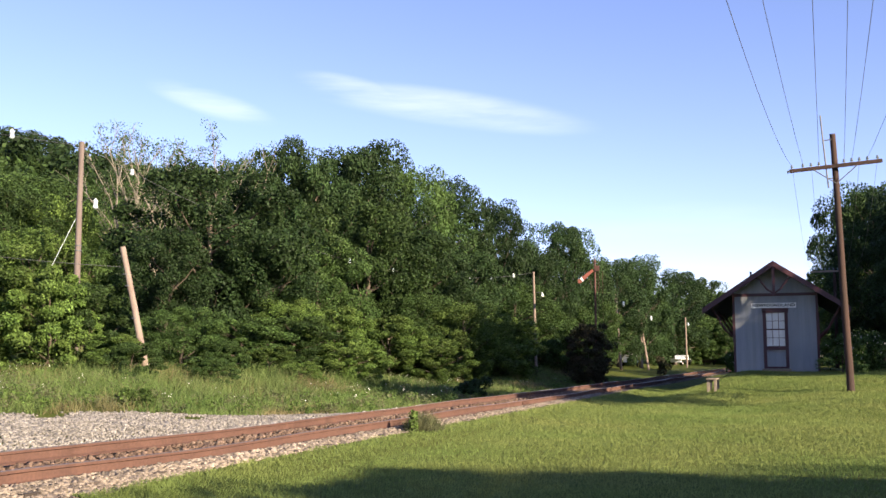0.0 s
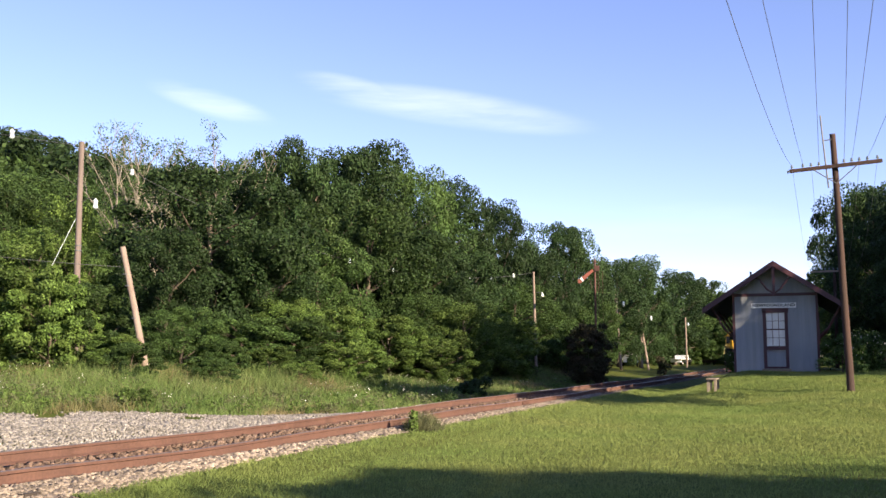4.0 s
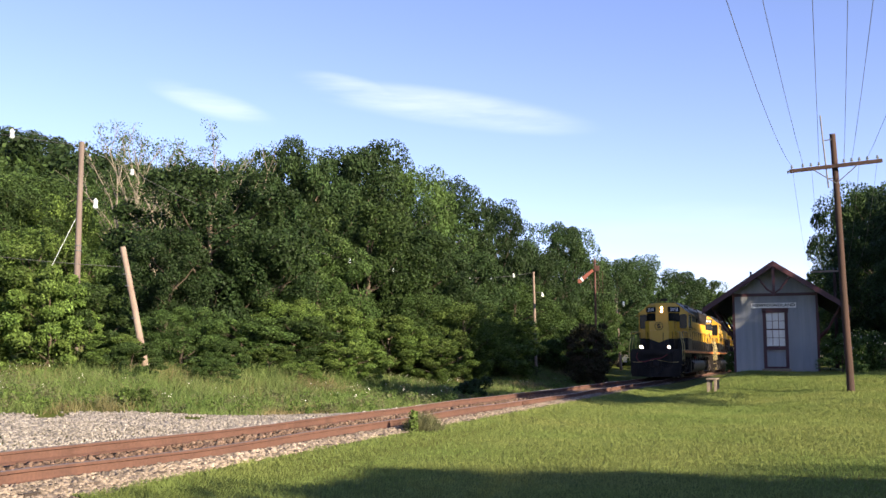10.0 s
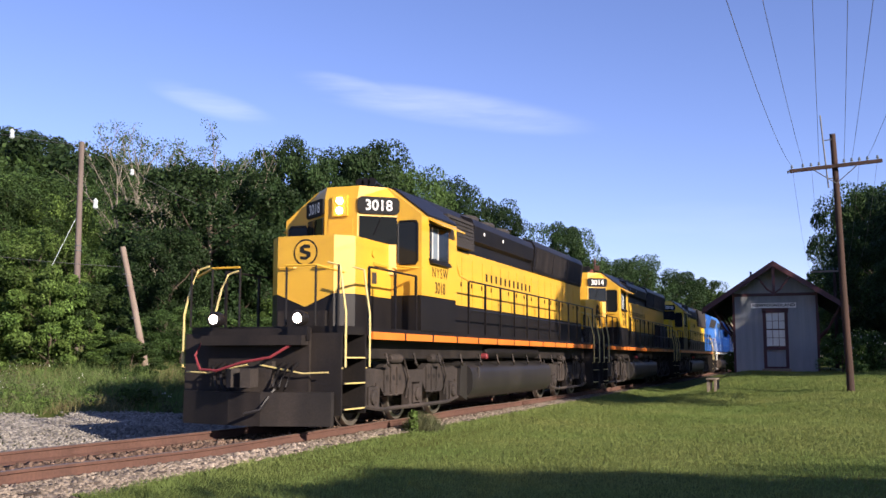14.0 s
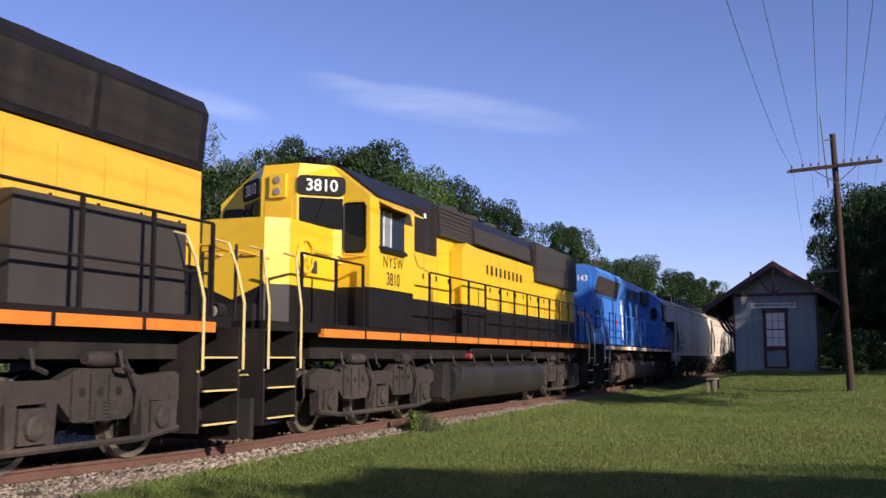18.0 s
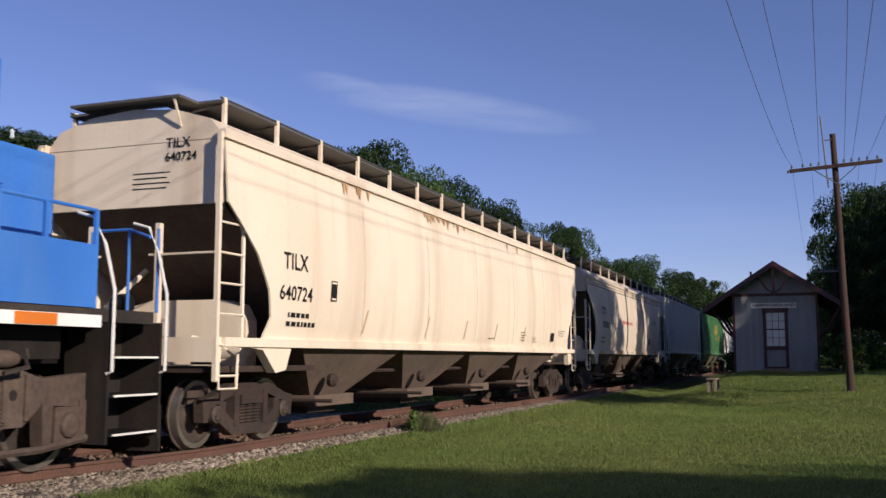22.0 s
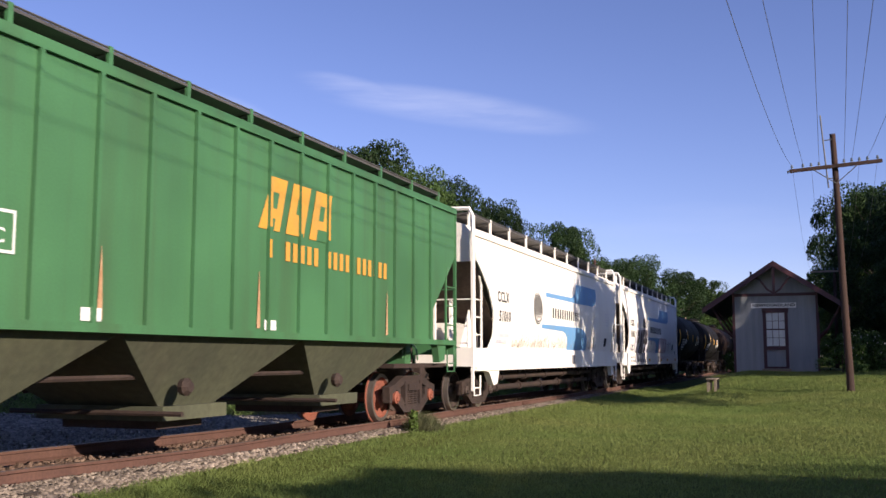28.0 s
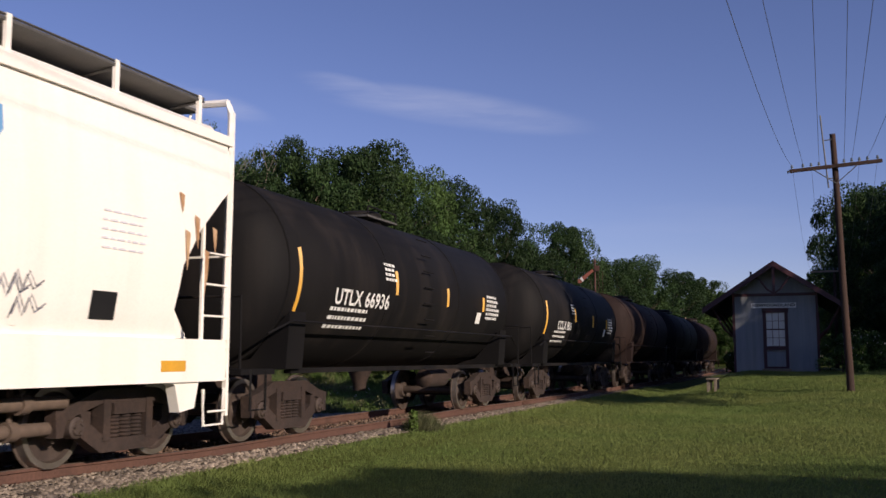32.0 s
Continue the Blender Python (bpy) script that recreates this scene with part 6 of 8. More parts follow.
def blue_unit():
    L = 18.9 + 0.75
    c, hood = locomotive(237.6, "3143", "bright blue diesel locomotive running long hood first", "blue", "blue", "blue", "white", "blue", "rust_truck", (2.75, 4.82), 18.88, (1.22, 18.95), 3.70, 1.95, (6.6, 13.9), (3.45, 16.3), nose_top=3.45, nose_y=0.95, turned=True, stair="chrome")
    for s in (-1, 1):
        rad = part("radiator", prism(B(), [(s * 0.90, 3.64), (s * 0.97, 3.64), (s * 1.18, 4.48), (s * 1.05, 4.66), (s * 0.6, TOPZ)], 13.6, 18.8, "y"), M["blue"], c, "flared radiator housing", bevel=0.02)
        for k in range(3):
            a = 14.02 + k * 1.53
            d = Vector((s * 0.21, 0, 0.78)).normalized()
            n = Vector((0.78 * s, 0, -0.21)).normalized()
            base = Vector((s * 0.985, 0, 3.70))
            bm = B()
            pts = [base + n * 0.012, base + n * 0.012 + d * 0.66]
            vs = [bm.verts.new((p.x + n.x * t, y, p.z + n.z * t)) for t in (0, 0.012) for p in pts for y in (a, a + 1.48)]
            for f in ((0, 1, 3, 2), (4, 5, 7, 6), (0, 1, 5, 4), (2, 3, 7, 6), (0, 2, 6, 4), (1, 3, 7, 5)):
                bm.faces.new([vs[i] for i in f])
            part("radiator_grille", bm, M["grille"], rad, "dark radiator grille")
        part("housing", prism(B(), [(s * 0.90, 3.80), (s * 0.95, 3.80), (s * 1.06, 4.30), (s * 0.92, 4.66), (s * 0.6, TOPZ)], 8.4, 13.58, "y"), M["blue"], c, bevel=0.02)
        part("intake_grille", prism(B(), [(s * 0.955, 3.86), (s * 0.965, 3.86), (s * 1.068, 4.26), (s * 1.05, 4.26)], 8.8, 11.6, "y"), M["slate"], c, "blue-grey slanted intake grille")
        part("blower_grille", box(B(), *sorted((s * 0.93, s * 1.04)), 5.45, 7.5, 3.82, 4.42), M["grille"], c, "dark square grille behind the cab", bevel=0.01)
        for top, bot in ((13.05, 12.5), (9.15, 8.15)):
            part("diagonal_stripe", prism(B(), [(top, 3.95 - 0.26), (top - 0.42, 3.69), (bot - 0.42, 1.98), (bot, 1.98)], s * 0.9455, s * 0.949, "x"), M["white"], hood, "white diagonal stripe")
        part("red_plate", prism(B(), [(13.9, 2.55), (13.72, 2.55), (13.72, 2.82), (13.9, 2.82)], s * 0.9455, s * 0.949, "x"), M["red_dot"], hood)
        # flat dark plate; the recess's shade is in its colour, nothing is sunk
        part("brake_niche", box(B(), *sorted((s * 0.946, s * 0.952)), 17.4, 18.3, 2.35, 3.05), M["grille"], hood, "dark plate painting the shade of the hand brake recess")
        part("brake_wheel", lathe(B(), [(s * 0.955, 0.27), (s * 0.975, 0.29), (s * 0.985, 0.25)], 20, "x", (0, 17.85, 2.68)), M["blue"], hood)
    for s in (-1, 1):
        part("equipment_box", box(B(), *sorted((s * 1.0, s * 1.50)), 1.30, 3.95, 1.745, 2.42), M["blue"], c, "blue equipment box beside the short hood", bevel=0.02)
        door = part("cab_door", box(B(), *sorted((s * 0.99, s * 1.40)), 4.821, 4.838, 2.0, 3.92), M["blue"], c, "cab back door with a rounded window", bevel=0.004)
        rim = [(s * 1.195 + 0.15 * math.copysign(abs(math.cos(a)) ** 0.6, math.cos(a)), 3.46 + 0.29 * math.copysign(abs(math.sin(a)) ** 0.6, math.sin(a))) for a in [i * math.pi / 12 for i in range(24)]]
        part("door_window", prism(B(), rim, 4.840, 4.846, "y"), M["glass"], door, "dark window with rounded corners")
        part("window_gasket", tube(B(), [(x, 4.846, z) for x, z in rim + rim[:1]], 0.016, 5), M["black"], door)
        part("handle", tube(B(), [(s * 1.36, 4.84, 2.85), (s * 1.36, 4.89, 2.85), (s * 1.28, 4.89, 2.85)], 0.012, 5), M["chrome"], door)
    fan(c, 14.3, TOPZ, 0.62), fan(c, 15.8, TOPZ, 0.62), fan(c, 17.3, TOPZ, 0.62)
    end = part("end_light", box(B(), -0.2, 0.2, 18.84, 19.05, 3.95, 4.15), M["blue"], hood, "twin lamp on the hood's end", bevel=0.03)
    for x in (-0.1, 0.1):
        part("lens", lathe(B(), [(19.05, 0.08), (19.08, 0.075)], 14, "y", (x, 0, 4.05)), M["lens_off"], end)
    letters("road_number", "3143", 0.30, Matrix.Translation((-0.52, 18.886, 4.22)) @ Matrix.Rotation(math.pi, 4, "Z") @ FRONT, M["white"], hood, "white road number on the hood's end", bold=0.02)
    for z in (2.5, 3.4):
        part("end_door", box(B(), -0.6, 0.6, 18.881, 18.892, z, z + 0.6), M["blue"], hood, bevel=0.004)
    roof_gear(c, 9.0, 3.6)
    return c


M["slate"] = mat("slate_grille", (0.055, 0.085, 0.135), (0.045, 0.07, 0.11), 0.7, scale=2, fine=0.2)
M["tank_brown"] = mat("dusty_brown_tank", (0.050, 0.035, 0.028), (0.038, 0.028, 0.023), 0.6, scale=0.8, fine=0.1)
M["rust_truck"] = mat("dusty_brown_truck", (0.075, 0.050, 0.037), (0.046, 0.032, 0.025), 0.85, scale=2.0, fine=0.3, fscale=14, bump=0.4, bscale=30, dirt=(0.12, 0.085, 0.065), dirt_amt=0.5, dirt_stretch=(1, 1, 1))
blue_unit()
# ---- covered hopper cars ----
M["seam"] = mat("grimy_seam", (0.58, 0.50, 0.39), (0.50, 0.43, 0.33), 0.7, scale=3, fine=0.1)


def side_wall(end, L, xs, thick=0.03):
    """A side wall between its two alike ends; end: (y, z) from the top down, bulged sideways by xs(z)."""
    top, low = end[0][1], end[-1][1]
    zs = sorted({z for _, z in end} | {low + (top - low) * k / 12 for k in range(13)})
    keys = end[::-1]
    ys = [float(np.interp(z, [p[1] for p in keys], [p[0] for p in keys])) for z in zs]
    bm = B()
    rows = [[bm.verts.new((xs(z), y + (L - 2 * y) * k / 4, z)) for k in range(5)] for z, y in zip(zs, ys)]
    for a, b in zip(rows, rows[1:]):
        for k in range(4):
            bm.faces.new((a[k], a[k + 1], b[k + 1], b[k]))
    for v in bmesh.ops.extrude_face_region(bm, geom=bm.faces[:])["geom"]:
        if isinstance(v, bmesh.types.BMVert):
            v.co.x -= thick
    return bm


def hopper_car(q, L, label, paint, chute_paint, style, sill_z, side_top, roof_z, chutes, truck_in=0.95, post_paint=None, walk_posts=12, cut=(3.25, 1.30, 2.35, 1.15), ribs=0, bulge=0.10, wheels=None, rib_out=0.05, marks=(), slope_shade=None, post_top=None):
    """A covered hopper: outward-curved or ribbed sides, sloped end sheets, chutes, roof walk, ladders."""
    car = thing("hopper_car", label, "hopper car", group="covered hopper cars")
    P, PP = M[paint], M[post_paint or paint]
    W = 1.50
    s_lo, s_hi = sill_z
    zc, yc, zm, yb = cut

    def xs(z):
        t = (z - s_hi) / (side_top - s_hi)
        return W + bulge * math.sin(math.pi * min(1, max(0, t)) ** 0.8)
    SURF[car.name] = lambda z: 1.56 if z < s_hi else xs(z)
    end = [(0.12, side_top), (0.12, zc), (yc * 0.30, zc - 0.22), (yc * 0.65, zc - 0.62), (yc * 0.92, zc - 1.10), (yc, s_hi + 0.30), (yb, s_hi)]
    if ribs:
        end = [(0.06, side_top), (0.06, zc), (yc, zm), (yc, s_hi)]
    for s in (-1, 1):
        bm = side_wall(end, L, xs)
        if s < 0:
            bmesh.ops.scale(bm, vec=(-1, 1, 1), verts=bm.verts)
        sheet = part("side_sheet", bm, P, car, "painted steel side wall", smooth=not ribs)
        if ribs:
            for i in range(ribs):
                y = yc + 0.22 + (L - 2 * yc - 0.44) * i / (ribs - 1)
                part("rib", box(B(), *sorted((s * (W + 0.005), s * (W + rib_out))), y - 0.03, y + 0.03, s_hi - 0.02, side_top - 0.02), P, sheet, bevel=0.008)
        else:
            for i in range(1, 6):
                y = yc + (L - 2 * yc) * i / 6
                part("weld_seam", [b2 for b2 in [B()] for vs in [[[b2.verts.new((s * (xs(z) + 0.002), y + o * (0.012 + 0.02 * math.sin(k * 1.3 + i) ** 2), z)) for o in (-1, 1)] for k, z in enumerate([s_hi + 0.08 + (side_top - s_hi - 0.5) * q / 8 for q in range(9)])]] for _ in [[b2.faces.new((u[0], u[1], w[1], w[0])) for u, w in zip(vs, vs[1:])]]][0], M["seam"] if paint != "white_car" else P, sheet, "grimy upright weld seam")
        # top chord
        part("top_chord", box(B(), *sorted((s * (W - 0.06), s * (W + 0.05))), 0.06, L - 0.06, side_top - 0.02, side_top + 0.10), P, car, "rounded top edge of the side", bevel=0.03)
        sl = part("side_sill", box(B(), *sorted((s * 1.40, s * 1.56)), 0.15, L - 0.15, s_lo, s_hi), P, car, "long side sill", bevel=0.012)
        for y in marks:
            wide = 0.24
            part("reflector", box(B(), *sorted((s * 1.561, s * 1.566)), y - wide, y + wide, s_lo + (s_hi - s_lo) * 0.25, s_lo + (s_hi - s_lo) * (0.85 if s_hi - s_lo < 0.2 else 0.5)), M["reflect_y"], sl, "yellow reflective strip")
        # bolster plates at the trucks
        for y in (0.95, L - 0.95):
            part("bolster_plate", prism(B(), [(y - 0.28, s_lo), (y + 1.0 if y < 3 else y + 0.28, s_lo), (y + 0.85 if y < 3 else y + 0.2, s_lo - 0.32), (y + 0.55 if y < 3 else y - 0.1, s_lo - 0.36), (y + 0.2 if y < 3 else y - 0.2, s_lo - 0.04)], s * 1.38, s * 1.52, "x"), PP, car, bevel=0.01)
        # roof walk: outboard grating on posts
        walk_ = part("roof_walk", box(B(), *sorted((s * 0.40, s * 1.28)), 0.35, L - 0.35, roof_z + 0.05, roof_z + 0.085), M["grate"], car, "steel grating walkway along the roof")
        for i in range(walk_posts):
            y = 0.45 + (L - 0.9) * i / (walk_posts - 1)
            part("walk_post", box(B(), *sorted((s * 1.24, s * 1.285)), y - 0.035, y + 0.035, side_top + 0.10, roof_z + 0.13), PP, walk_, "upright walkway bracket")
            part("walk_bracket", tube(B(), [(s * 1.26, y, roof_z + 0.045), (s * 0.75, y, roof_z - 0.02)], 0.02, 4), M["grate"], walk_)
        part("walk_edge", tube(B(), [(s * 1.265, 0.35, roof_z + 0.11), (s * 1.265, L - 0.35, roof_z + 0.11)], 0.016, 4), M["grate"], walk_)
    # roof
    arch = [(W - 0.02, side_top), (1.25, side_top + (roof_z - side_top) * 0.55), (0.7, roof_z - 0.06), (0, roof_z)]
    prof = arch + [(-x, z) for x, z in arch[:-1][::-1]]
    part("roof", loft(B(), [[(x, y, z) for x, z in prof] for y in (0.14, L - 0.14)]), P, car, "low arched roof", smooth=True)
    for i in range(4):
        y = 1.2 + (L - 2.4) * (i + 0.5) / 4
        part("hatch", lathe(B(), [(roof_z - 0.02, 0.42), (roof_z + 0.10, 0.42), (roof_z + 0.14, 0.30), (roof_z + 0.15, 0.02)], 16, "z", (0, y, 0)), P, car, "round roof hatch", smooth=True)
    # ends
    for e, d in ((0.0, 1), (L, -1)):
        def Y(v):
            return e + d * v
        face = [(-W + 0.02, zc), (W - 0.02, zc)] + [(x, z - 0.02) for x, z in prof]
        part("end_wall", prism(B(), face, Y(0.15), Y(0.20), "y"), P, car, "flat upper end wall")
        slope = part("slope_sheet", loft(B(), [[(-W + 0.05, Y(0.20), zc), (W - 0.05, Y(0.20), zc), (W - 0.05, Y(0.24), zc - 0.04), (-W + 0.05, Y(0.24), zc - 0.04)], [(-W + 0.12, Y(3.2), s_lo + 0.02), (W - 0.12, Y(3.2), s_lo + 0.02), (W - 0.12, Y(3.24), s_lo - 0.02), (-W + 0.12, Y(3.24), s_lo - 0.02)]]), M[slope_shade or chute_paint], car, "sloped end sheet under the roof")
        part("end_brace", tube(B(), [(-1.3, Y(0.3), 1.25), (-0.5, Y(1.2), 2.5)], 0.04, 5), PP, slope)
        part("end_hump", prism(B(), [(-1.05, 1.10), (1.05, 1.10), (1.05, 1.75), (0.92, 1.98), (0.6, 2.06), (-0.6, 2.06), (-0.92, 1.98), (-1.05, 1.75)], min(Y(1.45), Y(1.75)), max(Y(1.45), Y(1.75)), "y"), PP, car, "rounded bulkhead over the truck", bevel=0.02)
        part("train_line", tube(B(), [(0.6, Y(0.25), 1.15), (0.75, Y(0.6), 1.5), (0.95, Y(0.9), 1.42), (1.1, Y(1.2), 1.18)], 0.02, 5), PP, car, "bent brake pipe over the end platform")
        part("valve", box(B(), 0.55, 0.85, min(Y(0.85), Y(1.1)), max(Y(0.85), Y(1.1)), 1.12, 1.42), M["rust"], car, "brake valve", bevel=0.03)
        part("shear_plate", box(B(), -1.35, 1.35, min(Y(0.1), Y(3.0)), max(Y(0.1), Y(3.0)), 1.02, 1.10), M["rust"], car, "end platform over the truck")
        part("end_sill", box(B(), -1.50, 1.50, min(Y(0.0), Y(0.14)), max(Y(0.0), Y(0.14)), s_lo - 0.20 if s_hi - s_lo < 0.3 else s_lo + 0.1, s_hi), PP, car, bevel=0.01)
        part("center_sill", box(B(), -0.32, 0.32, min(Y(-0.25), Y(2.8)), max(Y(-0.25), Y(2.8)), 0.72, 1.02), M["rust"], car)
        coupler(car, Y(-0.05), -d, "rust")
        part("brake_cylinder", lathe(B(), [(-0.7, 0.08), (-0.6, 0.17), (0.1, 0.17), (0.2, 0.06)], 14, "x", (0, Y(0.9), 1.35)), M["rust"], car, smooth=True)
        part("air_tank", lathe(B(), [(-0.2, 0.05), (-0.1, 0.2), (0.9, 0.2), (1.0, 0.05)], 14, "x", (0.1, Y(1.6), 1.32)), PP, car, "pale air tank behind the ladder", smooth=True)
        for s in (-1, 1):
            post = part("corner_post", box(B(), *sorted((s * 1.46, s * 1.52)), min(Y(0.0), Y(0.06)), max(Y(0.0), Y(0.06)), s_lo - 0.45, side_top + 0.05 if post_top is None else post_top), PP, car, "upright corner post")
            rail2 = part("ladder_rail", tube(B(), [(s * 1.50, Y(0.62), s_hi), (s * 1.50, Y(0.62), min(zc - 0.3, 2.9)), (s * 1.50, Y(0.50), min(zc - 0.1, 3.1))], 0.028, 5), PP, car, "side ladder upright")
            for k in range(6):
                z = s_lo - 0.38 + k * 0.40
                if z < 3.0:
                    part("rung", tube(B(), [(s * 1.52, Y(0.05), z), (s * 1.52, Y(0.62 if k > 0 else 0.45), z)], 0.016, 5), PP, rail2)
            part("stirrup", tube(B(), [(s * 1.50, Y(0.08), s_lo - 0.1), (s * 1.50, Y(0.10), s_lo - 0.55), (s * 1.50, Y(0.52), s_lo - 0.55), (s * 1.50, Y(0.54), s_lo - 0.1)], 0.02, 5), PP, car, "stirrup step below the sill")
            part("end_rail", tube(B(), [(s * 1.46, Y(0.03), s_hi + 1.1), (s * 0.4, Y(0.05), s_hi + 1.1)], 0.018, 5), PP, car)
            part("end_post", box(B(), s * 0.55 - 0.035, s * 0.55 + 0.035, min(Y(0.02), Y(0.10)), max(Y(0.02), Y(0.10)), 1.1, 3.0 if d > 0 else 2.4), PP, car)
        part("roof_step", box(B(), -0.9, 0.9, min(Y(-0.08), Y(0.35)), max(Y(-0.08), Y(0.35)), roof_z + 0.05, roof_z + 0.085), M["grate"], car, "cross walk at the roof's end")
        part("step_bracket", tube(B(), [(0.8, Y(0.12), roof_z - 0.30), (0.8, Y(-0.05), roof_z + 0.05)], 0.018, 5), PP, car, "bracket under the end walk")
        small_truck(car, Y(truck_in + 0.55), "rust", wheels)
    bm = lathe(B(), [(0.14, 0.27), (0.16, 0.29), (0.18, 0.27)], 20, "y", (-0.85, 0, 2.3))
    part("brake_wheel", bm, PP, car, "hand brake wheel on the end")
    # chutes
    n = chutes
    if n:
        a, b = 2.45, L - 2.45
        w = (b - a) / n
        for i in range(n):
            y0, y1 = a + i * w, a + (i + 1) * w
            m = (y0 + y1) / 2
            bm = loft(B(), [[(-1.42, y0 + 0.03, s_lo - 0.005), (1.42, y0 + 0.03, s_lo - 0.005), (1.42, y1 - 0.03, s_lo - 0.005), (-1.42, y1 - 0.03, s_lo - 0.005)], [(-0.85, m - 0.62, 0.60), (0.85, m - 0.62, 0.60), (0.85, m + 0.62, 0.60), (-0.85, m + 0.62, 0.60)]])
            ch = part("chute", bm, M[chute_paint], car, "tapering discharge hopper under the car", bevel=0.015)
            part("outlet_gate", box(B(), -1.0, 1.0, m - 0.72, m + 0.72, 0.42, 0.60), M[chute_paint], ch, "sliding outlet gate", bevel=0.015)
            part("outlet", box(B(), -0.75, 0.75, m - 0.5, m + 0.5, 0.30, 0.42), M["rust"], ch)
            part("gate_shaft", tube(B(), [(-1.35, m - 0.8, 0.52), (1.35, m - 0.8, 0.52)], 0.035, 6), M["rust"], ch)
            for s in (-1, 1):
                part("gate_lever", lathe(B(), [(s * 1.20, 0.10), (s * 1.28, 0.12), (s * 1.34, 0.07)], 10, "x", (0, m - 0.62, 0.85)), M["rust"], ch, "capstan of the gate")
        part("brake_pipe", tube(B(), [(0.95, a, 0.98), (0.95, b, 0.98)], 0.035, 6), M["rust"], car)
    else:
        part("center_beam", box(B(), -0.45, 0.45, 2.0, L - 2.0, 0.65, s_lo), M["rust"], car, "dark centre sill")
        for x, z in ((1.15, 0.74), (1.0, 0.46)):
            bm = tube(B(), [(x, 2.6, z), (x, L - 2.6, z)], 0.075, 10)
            for i in range(6):
                y = 3.2 + (L - 6.4) * i / 5
                lathe(bm, [(y - 0.06, 0.105), (y + 0.06, 0.105)], 12, "y", (x, 0, z))
                tube(bm, [(x, y, z), (x, y, s_lo + 0.05)], 0.03, 5)
            part("unloading_pipe", bm, M[chute_paint], car, "long pipe slung under the car", smooth=True)
        for i in range(3):
            y = 4.6 + (L - 9.2) * i / 2
            part("outlet", lathe(B(), [(0.40, 0.12), (0.5, 0.3), (s_lo, 0.85)], 16, "z", (0, y, 0)), M["rust"], car, smooth=True)
    CARS.append((car, q, False))
    return car


def bend(ob, zc, f):
    """Lays letters that read along the side onto its curve."""
    for v in ob.data.vertices:
        v.co.z += f(zc + v.co.y) - f(zc)


def side_text(car, x, rows, material, bold=0.012):
    """Painted letters on the lit side: (text, y centre, z centre, size, width factor)."""
    f = skin(car, x)
    for text, y, z, size, wide in rows:
        bend(letters("stencil", text, size, Matrix.Translation((f(z) + coat(car) + 0.003, y, z)) @ SIDE, M[material], car, "stencilled letters and numbers", bold=bold, wide=wide, spacing=1.05), z, f)


def end_text(car, rows, material, y=0.146):
    for text, x, z, size in rows:
        letters("end_stencil", text, size, Matrix.Translation((x, y, z)) @ FRONT, M[material], car, bold=0.012)


def panel(name, pts, x, material, car, label=""):
    """A painted shape on the side, drawn in (y, z)."""
    f, off = skin(car, x), coat(car)
    return part(name, side_sheet(pts, lambda z: f(z) + off, 0.002), M[material], car, label)


M["faded_tan"] = mat("faded_tan_mark", (0.50, 0.36, 0.22), (0.58, 0.44, 0.29), 0.6, scale=2, fine=0.1)
M["grime_brown"] = mat("brown_grime", (0.30, 0.22, 0.15), (0.46, 0.37, 0.28), 0.9, scale=3, fine=0.2, island=0.3)


# first hopper: cream, very long, four chutes
h1 = hopper_car(258.3, 20.6, "long cream-coloured covered hopper car with rust stains, first behind engines", "cream", "chute", "smooth", (1.36, 1.48), 4.12, 4.62, 4, walk_posts=15)
side_text(h1, 1.59, [("TILX", 1.90, 2.60, 0.34, 1.0), ("640724", 1.95, 2.14, 0.30, 1.05)], "black_letter")
bars_text("small_print", 2, 1.7, 1.80, 0.9, 0.07, 0.13, 1.57, "black_letter", h1, seed=2)
bars_text("small_print", 4, 13.98, 1.86, 0.48, 0.022, 0.065, 1.58, "black_letter", h1, seed=3)
bars_text("small_print", 3, 15.15, 1.75, 0.38, 0.018, 0.055, 1.58, "black_letter", h1, seed=4)
bars_text("small_print", 3, 17.95, 2.0, 0.8, 0.02, 0.07, 1.58, "black_letter", h1, seed=24)
bars_text("small_print", 1, 11.27, 1.66, 0.5, 0.02, 0.07, 1.58, "black_letter", h1, seed=25)
end_text(h1, [("TILX", 0.75, 4.10, 0.19), ("640724", 0.80, 3.91, 0.17)], "black_letter", y=0.137)
for i in range(4):
    part("end_print", box(B(), 0.02, 0.62 - 0.05 * (i % 2), 0.146, 0.149, 3.70 - 0.07 * i, 3.718 - 0.07 * i), M["black_letter"], h1)
for y in (4.3, 7.2, 9.5, 11.7, 14.2):
    panel("slanted_mark", [(y, 1.62), (y + 0.06, 1.62), (y + 0.22, 2.02), (y + 0.15, 2.02)], 1.585, "faded_tan", h1, "faded tan reflector mark")
panel("plate_mark", [(3.05, 2.10), (3.25, 2.10), (3.25, 2.42), (3.05, 2.42)], 1.597, "black_letter", h1)
panel("plate_face", [(3.07, 2.12), (3.23, 2.12), (3.23, 2.40), (3.07, 2.40)], 1.602, "cream", h1)
M["rust_stain"] = mat("rust_stain", (0.36, 0.19, 0.09), (0.50, 0.33, 0.19), 0.9, scale=3, fine=0.2)
rust_rnd = random.Random(19)
